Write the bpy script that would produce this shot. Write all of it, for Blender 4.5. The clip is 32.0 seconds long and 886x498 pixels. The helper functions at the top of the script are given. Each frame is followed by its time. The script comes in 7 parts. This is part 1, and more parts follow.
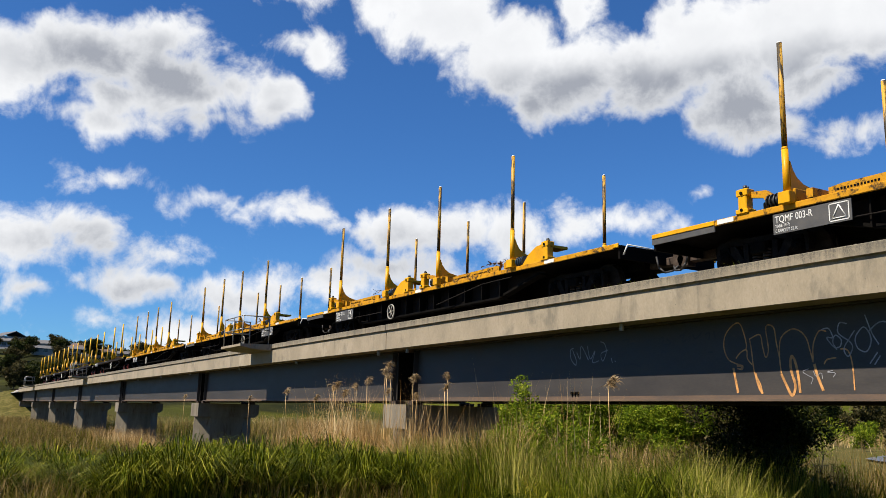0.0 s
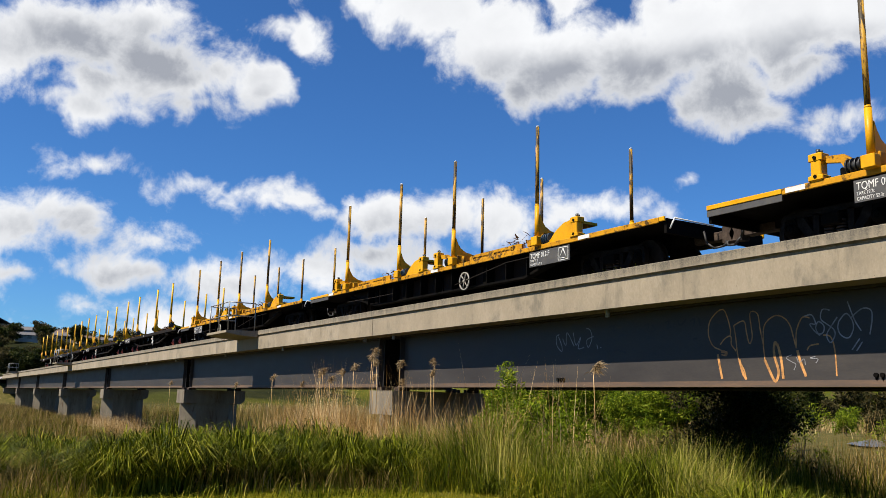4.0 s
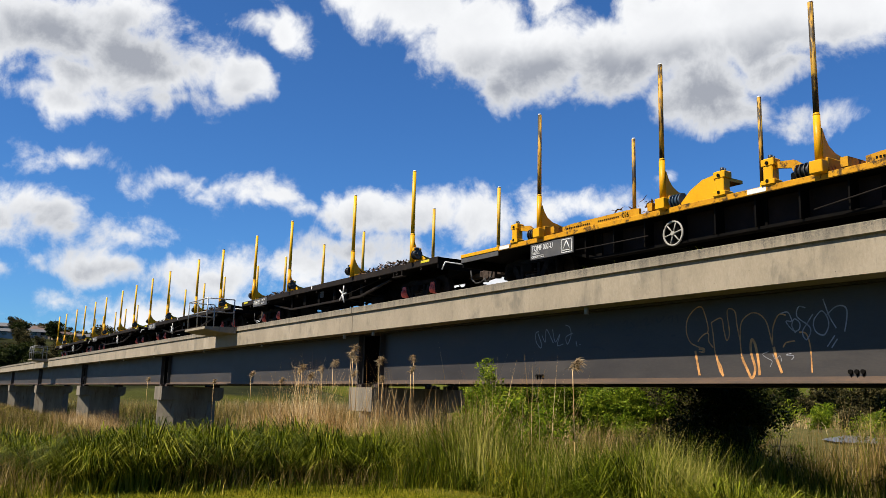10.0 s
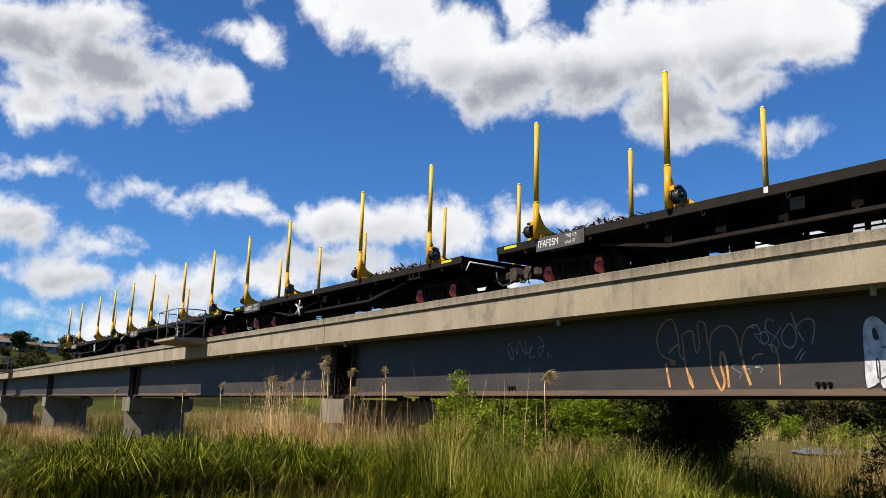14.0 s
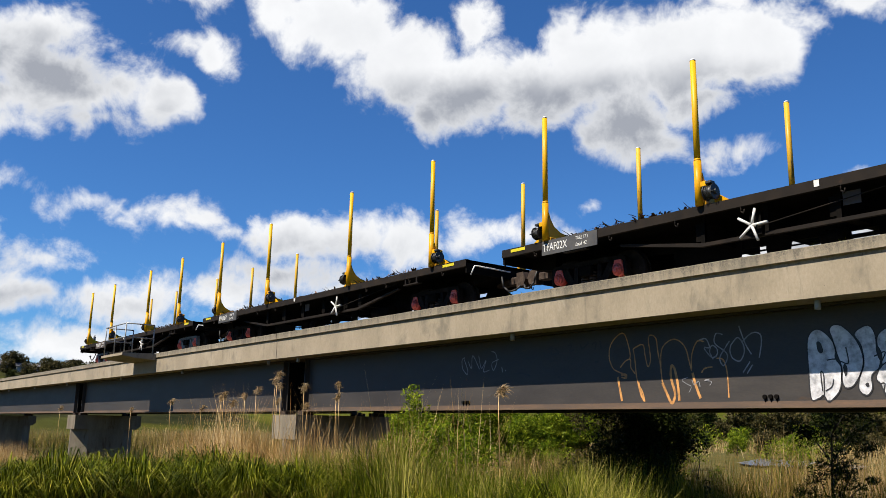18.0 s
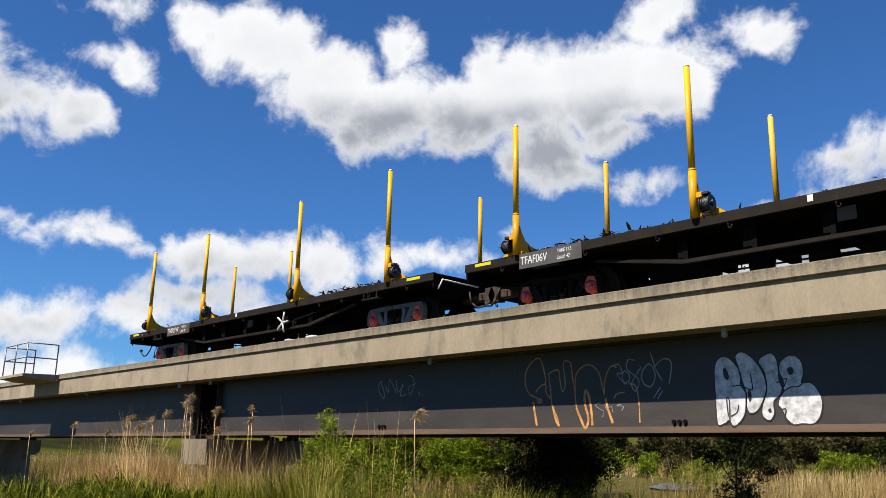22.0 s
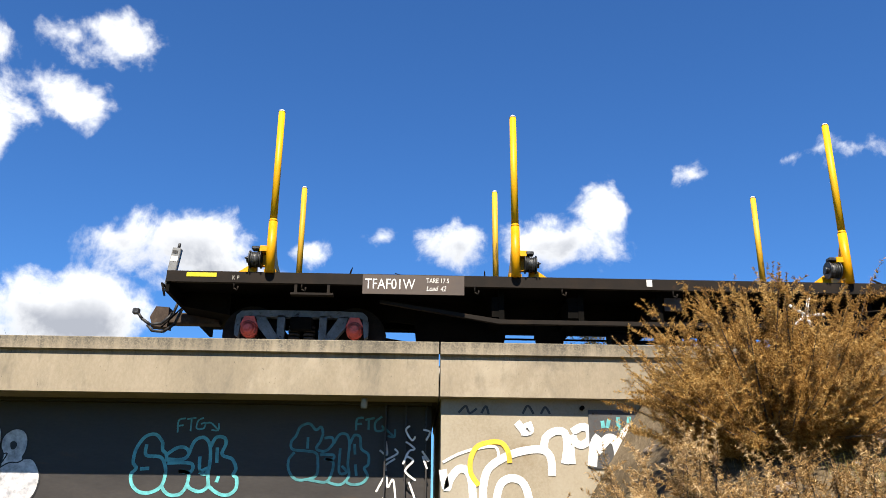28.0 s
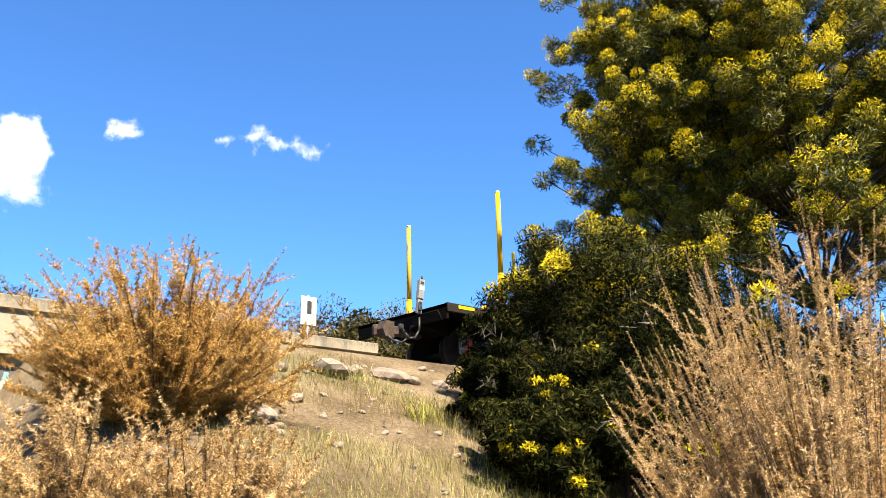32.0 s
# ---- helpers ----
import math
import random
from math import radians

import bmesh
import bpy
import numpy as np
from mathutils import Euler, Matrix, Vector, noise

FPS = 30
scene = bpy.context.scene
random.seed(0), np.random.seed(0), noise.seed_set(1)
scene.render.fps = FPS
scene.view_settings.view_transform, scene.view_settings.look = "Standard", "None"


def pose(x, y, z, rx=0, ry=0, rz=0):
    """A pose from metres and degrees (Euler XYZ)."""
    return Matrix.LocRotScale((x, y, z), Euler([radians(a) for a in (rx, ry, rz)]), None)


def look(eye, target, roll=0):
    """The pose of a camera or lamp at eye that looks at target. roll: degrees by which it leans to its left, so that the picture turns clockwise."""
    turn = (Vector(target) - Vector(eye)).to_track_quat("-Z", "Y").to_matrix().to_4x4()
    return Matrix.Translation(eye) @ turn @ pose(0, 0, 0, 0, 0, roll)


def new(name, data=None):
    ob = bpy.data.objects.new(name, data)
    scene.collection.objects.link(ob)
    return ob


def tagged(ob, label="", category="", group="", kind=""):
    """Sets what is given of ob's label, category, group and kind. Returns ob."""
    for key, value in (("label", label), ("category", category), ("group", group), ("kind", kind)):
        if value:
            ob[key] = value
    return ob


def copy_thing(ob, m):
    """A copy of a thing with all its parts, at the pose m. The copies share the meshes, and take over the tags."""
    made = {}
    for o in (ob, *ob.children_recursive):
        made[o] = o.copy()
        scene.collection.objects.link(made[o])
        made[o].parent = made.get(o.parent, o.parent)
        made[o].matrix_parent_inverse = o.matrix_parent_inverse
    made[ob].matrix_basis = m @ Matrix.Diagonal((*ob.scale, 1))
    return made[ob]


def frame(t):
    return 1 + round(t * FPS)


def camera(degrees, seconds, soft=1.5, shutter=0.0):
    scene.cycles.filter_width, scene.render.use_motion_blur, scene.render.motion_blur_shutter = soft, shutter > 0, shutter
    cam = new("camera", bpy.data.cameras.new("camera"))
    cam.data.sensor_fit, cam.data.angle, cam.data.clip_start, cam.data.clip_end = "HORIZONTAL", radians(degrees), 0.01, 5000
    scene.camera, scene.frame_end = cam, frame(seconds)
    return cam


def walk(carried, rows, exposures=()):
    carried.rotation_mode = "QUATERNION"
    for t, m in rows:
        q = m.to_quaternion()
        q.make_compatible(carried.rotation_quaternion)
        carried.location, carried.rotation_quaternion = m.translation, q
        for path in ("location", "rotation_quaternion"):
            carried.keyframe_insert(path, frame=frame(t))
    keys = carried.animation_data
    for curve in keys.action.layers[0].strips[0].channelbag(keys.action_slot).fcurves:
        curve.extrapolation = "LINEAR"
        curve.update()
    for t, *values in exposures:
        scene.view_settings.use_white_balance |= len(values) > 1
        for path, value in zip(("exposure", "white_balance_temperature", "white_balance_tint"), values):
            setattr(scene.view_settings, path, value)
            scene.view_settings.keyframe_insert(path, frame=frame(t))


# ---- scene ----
EYE = Vector((0, 0, 1.6))
cam = camera(55.5, 32.0, soft=0.6)

# seconds, degrees left of square to the bridge, degrees up, lean
PATH = [
    (0, 59.81, 11.14, 1.57), (0.5, 59.78, 11.06, 1.57), (1, 59.81, 11.04, 1.6), (1.5, 59.74, 10.88, 1.56), (2, 59.72, 10.78, 1.6),
    (2.5, 59.6, 10.67, 1.63), (3, 59.49, 10.6, 1.55), (3.5, 59.15, 10.36, 1.47), (5.5, 58.37, 10.22, 1.48), (6, 58.3, 9.93, 1.31),
    (6.5, 58.32, 9.74, 1.32), (7, 58.33, 9.59, 1.28), (7.5, 58.32, 9.47, 1.41), (8, 58.27, 9.44, 1.39), (8.5, 58.11, 9.5, 1.36),
    (9, 57.86, 9.63, 1.42), (9.5, 57.57, 9.89, 1.42), (10, 57.47, 10.06, 1.44), (10.5, 57.36, 10.15, 1.44), (11, 57.31, 10.3, 1.38),
    (11.5, 57.18, 10.54, 1.37), (12, 56.92, 10.71, 1.37), (12.5, 56.74, 10.77, 1.39), (13, 56.3, 10.91, 1.32), (13.5, 55.87, 10.91, 1.42),
    (15.5, 54.97, 11.05, 1.32), (16, 54.4, 11.21, 1.21), (16.5, 53.75, 11.31, 1.21), (17, 53.1, 11.37, 1.13), (17.5, 52.65, 11.55, 1.1),
    (18, 52.48, 11.93, 1.03), (18.5, 52.26, 12.25, 1.09), (19, 51.97, 12.5, 1.13), (19.5, 51.32, 12.69, 1.09), (20, 50.54, 12.85, 1.1),
    (20.5, 49.79, 12.99, 1.11), (21, 49, 13.14, 1.04), (21.5, 48.15, 13.37, 1.03), (22, 46.91, 13.62, 1.0), (22.5, 45.73, 13.86, 0.99),
    (23, 44.52, 14.11, 0.92), (23.5, 43.01, 14.33, 0.95), (24, 40.32, 14.91, 0.91), (24.5, 37.42, 15.51, 0.93), (26.5, 17.42, 17.73, 1.78),
    (27, 12.52, 18.36, 1.73), (27.5, 6.36, 18.83, 0.98), (28, -1.97, 19.33, 0.49), (28.5, -12.53, 19.55, 0.29), (29, -19.91, 19.44, 0.22),
    (29.5, -27.75, 19.12, 0.1), (30, -35.72, 18.49, -0.49), (30.5, -40.95, 17.84, -0.92), (31, -42.22, 17.63, -1.1), (31.5, -42.25, 17.26, -1.13),
    (32, -42.01, 16.78, -1.09),
]


def aim(yaw, pitch, lean):
    a, b = radians(yaw), radians(pitch)
    return look(EYE, EYE + Vector((-math.sin(a) * math.cos(b), math.cos(a) * math.cos(b), math.sin(b))), lean)


walk(cam, [(t, aim(*turn)) for t, *turn in PATH],
     [(0, 1.05, 6500, 10), (24.5, 1.05, 6500, 10), (26.5, 1.17, 6500, 10), (28, 1.47, 6550, 10), (29, 1.75, 6620, 10), (30, 2.02, 6760, 10), (31, 2.27, 6950, 10), (32, 2.35, 7020, 10)])

# ---- world and sun ----
SUN_EL, SUN_AZ = 53.0, 185.0   # degrees; azimuth from the bridge's normal, towards the east end
CLOUD_WEST = [(-80.0, 23.4, 5.2, 2.2), (-82.0, 19.7, 6.0, 1.8), (-77.0, 20.2, 5.0, 1.8), (-84.0, 21.8, 6.4, 2.6), (-79.2, 21.3, 4.6, 2.5), (-74.4, 20.9, 3.6, 1.9), (-72.1, 20.5, 2.1, 2.3), (-83.5, 17.8, 4.0, 1.5), (-76.4, 18.9, 4.4, 1.1), (-70.5, 24.1, 2.3, 1.0), (-69.2, 23.0, 1.6, 0.8), (-90.5, 20.5, 5, 3)]
CLOUD_BAND = [(-82.1, 14.2, 3.1, 0.9), (-76.3, 13.5, 2.7, 1.2), (-73.8, 13.0, 3.1, 1.0), (-69.7, 13.2, 2.8, 1.2), (-67.4, 12.4, 2.1, 1.0), (-83.7, 10.7, 3.0, 1.9), (-78.0, 9.7, 3.3, 1.1), (-80.2, 7.7, 5.4, 1.3), (-82.2, 5.3, 2.4, 0.8), (-86.0, 6.9, 2.4, 1.3), (-86.7, 9.8, 3.0, 1.9)]
CLOUD_LOW = [(-62.8, 12.3, 4.5, 2.1), (-59.6, 12.4, 4.1, 1.8), (-54.9, 12.1, 2.6, 2.0), (-47.1, 13.3, 3.2, 1.4), (-67.9, 8.2, 4.7, 1.8), (-73.3, 7.3, 3.8, 1.9), (-63.4, 9.6, 6.2, 1.7), (-51.0, 12.6, 2.7, 1.3), (-43.7, 12.7, 1.9, 0.9), (-54.9, 13.9, 0.7, 0.5), (-42.5, 14.4, 0.7, 0.5), (-72, 4.5, 12, 1.6), (-55, 8.5, 8, 2.0)]
CLOUD_GREAT = [(-64.6, 27.1, 2.4, 1.9), (-60.2, 26.4, 5.0, 2.9), (-55.3, 24.2, 5.5, 3.4), (-50.5, 22.9, 4.9, 3.2), (-46.0, 22.4, 5.4, 2.9), (-41.5, 23.7, 5.0, 3.5), (-35.7, 24.1, 6.2, 3.7), (-30.3, 24.3, 4.2, 3.2), (-39.8, 19.9, 4.8, 2.9), (-31.4, 28.2, 2.6, 2.1), (-50.5, 26.9, 2.2, 2.1), (-44.0, 26.2, 2.1, 1.8), (-53.5, 21.1, 2.1, 1.8), (-34.5, 21.4, 3.7, 1.9)]
CLOUD_SMALL = [(-24.6, 26.4, 2.9, 1.8), (-32.6, 17.8, 2.2, 1.2), (-16.0, 18.6, 5.5, 2.4), (-20.4, 17.7, 3.1, 1.6), (-13.5, 16.8, 4.3, 2.1), (-70.5, 26.8, 3.5, 1.2), (-69.2, 23.9, 1.8, 1.8), (-25.2, 30.4, 2.9, 1.1), (-41.9, 14.7, 0.9, 0.8)]
CLOUD_EAST = [(-22.6, 31.0, 3.0, 1.6), (-22.6, 13.3, 5.8, 2.8), (2.8, 19.4, 2.8, 1.6), (10.0, 19.5, 4.8, 2.0), (13.2, 21.3, 2.0, 2.1), (-2.3, 19.9, 1.1, 0.6), (-7.5, 18.7, 1.5, 1.2), (19.4, 23.7, 0.9, 0.8), (7.8, 16.5, 1.1, 0.8), (-30, 11.5, 7.3, 2.8)]
CLOUD_WISP = [(26.6, 23.4, 1.5, 0.5), (28.6, 23.7, 1.5, 0.6), (30.7, 23.5, 1.8, 0.55), (32.6, 23.2, 1.1, 0.6), (33.5, 23.8, 0.8, 0.6)]
CLOUD_BASES = [(-44.0, 20.6, 8.0, 1.6), (-50.0, 21.4, 5.0, 1.4), (-80.9, 21.2, 5.3, 1.5), (-83.2, 9.5, 2.5, 0.9), (-75.3, 18.5, 4.8, 0.8), (-80.4, 6.8, 5.0, 0.9), (-40.1, 19.7, 7.2, 2.5), (-62.7, 10.2, 5.8, 1.3), (-40.7, 18.8, 6.4, 2.3), (-53.7, 21.0, 4.8, 1.5), (-33.9, 21.2, 4.7, 1.5), (-15.7, 16.9, 4.5, 1.1), (-22.4, 11.9, 5.1, 1.4), (6.7, 18.2, 6.0, 1.0)]


class Nodes:
    """A small writer for node trees."""

    def __init__(self, tree, fresh=True):
        self.tree = tree
        if fresh:
            tree.nodes.clear()

    def put(self, kind, sets=(), **links):
        n = self.tree.nodes.new(kind)
        for key, value in dict(sets).items():
            setattr(n, key, value)
        for key, value in links.items():
            slot = n.inputs[int(key[1:])] if key[0] == "i" and key[1:].isdigit() else n.inputs[key.replace("_", " ")]
            if isinstance(value, bpy.types.NodeSocket):
                self.tree.links.new(value, slot)
            else:
                slot.default_value = value
        return n

    def math(self, op, a, b=0.0, c=0.0, clamp=False):
        return self.put("ShaderNodeMath", {"operation": op, "use_clamp": clamp}, i0=a, i1=b, i2=c).outputs[0]

    def vec(self, op, a, b=(0, 0, 0), c=(0, 0, 0)):
        return self.put("ShaderNodeVectorMath", {"operation": op}, i0=a, i1=b, i2=c)

    def noise(self, vector, scale, detail=4.0, rough=0.55, twist=0.0):
        return self.put("ShaderNodeTexNoise", {}, Vector=vector, Scale=scale, Detail=detail, Roughness=rough, Distortion=twist)

    def ramp(self, fac, stops, mode="LINEAR"):
        n = self.put("ShaderNodeValToRGB", {}, i0=fac)
        n.color_ramp.interpolation = mode
        while len(n.color_ramp.elements) < len(stops):
            n.color_ramp.elements.new(0.5)
        for e, (at, value) in zip(n.color_ramp.elements, stops):
            e.position = at
            e.color = (value, value, value, 1) if isinstance(value, (int, float)) else (*value, 1)
        return n.outputs[0]

    def mix(self, fac, a, b, mode="MIX"):
        n = self.tree.nodes.new("ShaderNodeMix")
        n.data_type, n.blend_type = "RGBA", mode
        for slot, value in ((n.inputs[0], fac), (n.inputs[6], a), (n.inputs[7], b)):
            if isinstance(value, bpy.types.NodeSocket):
                self.tree.links.new(value, slot)
            else:
                slot.default_value = (*value, 1) if isinstance(value, tuple) and len(value) == 3 else value
        return n.outputs[2]


def make_sky():
    world = bpy.data.worlds.new("sky")
    scene.world = world
    world.use_nodes = True
    n = Nodes(world.node_tree)
    way = n.put("ShaderNodeTexCoord").outputs["Generated"]
    sky = n.put("ShaderNodeTexSky", {"sky_type": "NISHITA", "sun_disc": False, "sun_elevation": radians(SUN_EL),
                                     "sun_rotation": radians(SUN_AZ), "air_density": 1.0, "dust_density": 0.0, "ozone_density": 3.0})
    xyz = n.put("ShaderNodeSeparateXYZ", {}, Vector=way)
    az = n.math("MULTIPLY", n.math("ARCTAN2", xyz.outputs[0], xyz.outputs[1]), 57.2958)
    el = n.math("MULTIPLY", n.math("ARCSINE", xyz.outputs[2]), 57.2958)
    wob = n.noise(way, 13.0, 4.0, 0.55)
    flat = n.put("ShaderNodeCombineXYZ", {}, X=az, Y=el).outputs[0]
    flat = n.vec("MULTIPLY_ADD", n.vec("SUBTRACT", wob.outputs["Color"], (0.5, 0.5, 0.5)).outputs[0], (4.0, 2.8, 0), flat).outputs[0]

    def field(blobs, round_off=0.3):
        """How deep inside the nearest ellipse a direction lies, in degrees."""
        total = None
        for a, e, w, h in blobs:
            d = n.vec("MULTIPLY_ADD", flat, (1 / w, 1 / h, 0), (-a / w, -e / h, 0)).outputs[0]
            d = n.math("MULTIPLY_ADD", n.vec("LENGTH", d).outputs["Value"], -h, h)
            total = d if total is None else n.math("SMOOTH_MAX", total, d, round_off)
        return total
    inside = field(CLOUD_WEST + CLOUD_BAND + CLOUD_LOW + CLOUD_GREAT + CLOUD_SMALL + CLOUD_EAST)
    inside = n.math("MAXIMUM", inside, n.math("ADD", field(CLOUD_WISP), -0.12))
    puff = n.noise(way, 15.0, 11.0, 0.62, 0.3)
    fine = n.noise(way, 55.0, 6.0, 0.62, 0.2)
    body = n.math("ADD", inside, n.math("MULTIPLY", n.math("SUBTRACT", puff.outputs[0], 0.5), 4.2))
    body = n.math("ADD", body, n.math("MULTIPLY", n.math("SUBTRACT", fine.outputs[0], 0.5), 1.0))
    cover = n.put("ShaderNodeMapRange", {"interpolation_type": "SMOOTHSTEP"}, Value=body, From_Min=-0.1, From_Max=1.25).outputs[0]
    thick = n.put("ShaderNodeMapRange", {"interpolation_type": "SMOOTHSTEP"}, Value=body, From_Min=0.4, From_Max=2.6).outputs[0]
    base = n.put("ShaderNodeMapRange", {"interpolation_type": "SMOOTHSTEP"}, Value=field(CLOUD_BASES), From_Min=-1.9, From_Max=0.7).outputs[0]
    shade = n.math("MULTIPLY", base, n.math("MULTIPLY_ADD", thick, 0.70, 0.26))
    shade = n.math("ADD", shade, n.math("MULTIPLY", thick, 0.12))
    billow = n.noise(way, 13.0, 6.0, 0.55, 0.4)
    shade = n.math("ADD", shade, n.math("MULTIPLY", n.math("SUBTRACT", 0.5, billow.outputs[0]), 0.42), clamp=True)
    white = n.mix(shade, (0.95, 0.962, 0.98), (0.375, 0.40, 0.455))
    tint = n.mix(1.0, sky.outputs[0], (0.378, 0.742, 1.173), "MULTIPLY")
    blue = n.put("ShaderNodeBackground", {}, Color=tint, Strength=0.05)
    cloud = n.put("ShaderNodeBackground", {}, Color=white, Strength=0.488)
    both = n.put("ShaderNodeMixShader", {}, Fac=cover, i1=blue.outputs[0], i2=cloud.outputs[0])
    n.put("ShaderNodeOutputWorld", {}, Surface=both.outputs[0])


make_sky()
lamp = bpy.data.lights.new("sun", "SUN")
lamp.energy, lamp.angle, lamp.color = 5.0, radians(0.53), (1.0, 0.90, 0.75)
sun = new("sun", lamp)
sun_way = Vector((math.sin(radians(SUN_AZ)) * math.cos(radians(SUN_EL)), math.cos(radians(SUN_AZ)) * math.cos(radians(SUN_EL)), math.sin(radians(SUN_EL))))
sun.matrix_world = look(sun_way * 50, (0, 0, 0))

# ---- materials ----


def material(name):
    m = bpy.data.materials.new(name)
    m.use_nodes = True
    n = Nodes(m.node_tree)
    shader = n.put("ShaderNodeBsdfPrincipled")
    n.put("ShaderNodeOutputMaterial", {}, Surface=shader.outputs[0])
    return m, n, shader


def surface(name, stops, scale=6.0, rough=(0.6, 0.85), metal=0.0, bump=0.3, fine=60.0, stretch=(1, 1, 1), wear=None, spread=0.0, depth=0.01, sheen=0.5):
    """Two scales of noise over real metres; wear: one or more (colour, scale, from, to); spread varies repeats by their own random value."""
    m, n, shader = material(name)
    at = n.put("ShaderNodeTexCoord").outputs["Object"]
    at = n.vec("MULTIPLY", at, stretch).outputs[0]
    broad, grain = n.noise(at, scale, 5.0, 0.6), n.noise(at, fine, 6.0, 0.65)
    both = n.math("ADD", n.math("MULTIPLY", broad.outputs[0], 0.65), n.math("MULTIPLY", grain.outputs[0], 0.35))
    k = len(stops) - 1
    colour = n.ramp(both, [(0.34 + 0.32 * i / max(k, 1), c) for i, c in enumerate(stops)])
    if spread:
        rnd = n.put("ShaderNodeObjectInfo").outputs["Random"]
        isl = n.put("ShaderNodeNewGeometry").outputs["Random Per Island"]
        rnd = n.math("FRACT", n.math("ADD", rnd, isl))
        colour = n.mix(1.0, colour, n.ramp(rnd, [(0.0, 1 - spread), (1.0, 1 + spread)]), "MULTIPLY")
    for layer in (wear if isinstance(wear, list) else [wear] if wear else []):
        spots = n.noise(at, layer[1], 7.0, 0.7, 0.3)
        mask = n.put("ShaderNodeMapRange", {"interpolation_type": "SMOOTHSTEP"}, Value=spots.outputs[0], From_Min=layer[2], From_Max=layer[3]).outputs[0]
        colour = n.mix(mask, colour, layer[0])
    n.tree.links.new(colour, shader.inputs["Base Color"])
    n.tree.links.new(n.ramp(both, [(0.3, rough[0]), (0.7, rough[1])]), shader.inputs["Roughness"])
    shader.inputs["Metallic"].default_value = metal
    shader.inputs["Specular IOR Level"].default_value = sheen
    if bump:
        b = n.put("ShaderNodeBump", {}, Strength=bump, Distance=depth, Height=both)
        n.tree.links.new(b.outputs[0], shader.inputs["Normal"])
    return m


def leaf(name, stops, rough=0.55, through_light=0.25, scale=1.5, gloss=0.04):
    m, n, shader = material(name)
    at = n.put("ShaderNodeTexCoord").outputs["Object"]
    isl = n.put("ShaderNodeNewGeometry").outputs["Random Per Island"]
    fac = n.math("MULTIPLY_ADD", n.math("SUBTRACT", n.noise(at, scale, 4.0).outputs[0], 0.5), 2.2, isl)
    fac = n.math("POWER", n.math("MAXIMUM", fac, 0.0), 1.35)
    colour = n.ramp(fac, [(i / max(1, len(stops) - 1), c) for i, c in enumerate(stops)])
    n.tree.links.new(colour, shader.inputs["Base Color"])
    shader.inputs["Roughness"].default_value = rough
    shader.inputs["Specular IOR Level"].default_value = gloss
    glow = n.put("ShaderNodeBsdfTranslucent", {}, Color=colour)
    out = [q for q in n.tree.nodes if q.type == "OUTPUT_MATERIAL"][0]
    mixed = n.put("ShaderNodeMixShader", {}, Fac=through_light, i1=shader.outputs[0], i2=glow.outputs[0])
    n.tree.links.new(mixed.outputs[0], out.inputs[0])
    return m


CONCRETE = surface("weathered_concrete", [(0.147, 0.1235, 0.0882), (0.2117, 0.1764, 0.1235), (0.2646, 0.2234, 0.1646)], 1.1, (0.8, 0.95), bump=0.35, fine=34.0, stretch=(1, 1, 0.55), wear=[((0.10, 0.088, 0.068), 2.2, 0.53, 0.72), ((0.29, 0.25, 0.185), 0.9, 0.56, 0.74), ((0.055, 0.048, 0.038), 30.0, 0.64, 0.71)])
CONCRETE_PALE = surface("abutment_concrete", [(0.1932, 0.1594, 0.1063), (0.2511, 0.2173, 0.1594), (0.2897, 0.2607, 0.2028)], 0.9, (0.8, 0.95), bump=0.25, fine=30.0, wear=((0.1449, 0.09658, 0.04346), 1.4, 0.58, 0.78))


def kerb_concrete():
    """The deck's concrete with lichen and dark runs below its top edge."""
    m = surface("kerb_concrete", [(0.155, 0.13, 0.092), (0.2117, 0.1764, 0.1235), (0.2646, 0.2234, 0.1646)], 0.9, (0.8, 0.95), bump=0.35, fine=34.0, stretch=(1, 1, 0.55), wear=[((0.13, 0.112, 0.082), 1.7, 0.5, 0.7), ((0.29, 0.25, 0.185), 0.8, 0.56, 0.74), ((0.05, 0.044, 0.035), 30.0, 0.63, 0.70)])
    n = Nodes(m.node_tree, False)
    shader = [q for q in n.tree.nodes if q.type == "BSDF_PRINCIPLED"][0]
    colour = shader.inputs["Base Color"].links[0].from_socket
    at = n.put("ShaderNodeTexCoord").outputs["Object"]
    runs = n.noise(n.vec("MULTIPLY", at, (7.0, 1.0, 0.5)).outputs[0], 1.0, 6.0, 0.7)
    spots = n.noise(at, 42.0, 5.0, 0.75)
    z = n.put("ShaderNodeSeparateXYZ", {}, Vector=at).outputs[2]
    top = n.put("ShaderNodeMapRange", {}, Value=n.math("MULTIPLY_ADD", n.math("SUBTRACT", runs.outputs[0], 0.5), 0.9, z), From_Min=3.86, From_Max=4.16).outputs[0]
    lichen = n.math("MULTIPLY", top, n.ramp(spots.outputs[0], [(0.36, 0.25), (0.58, 0.95)]))
    colour = n.mix(lichen, colour, (0.045, 0.042, 0.034))
    drip = n.ramp(runs.outputs[0], [(0.60, 0.0), (0.74, 0.45)])
    colour = n.mix(drip, colour, (0.085, 0.074, 0.056))
    n.tree.links.new(colour, shader.inputs["Base Color"])
    return m


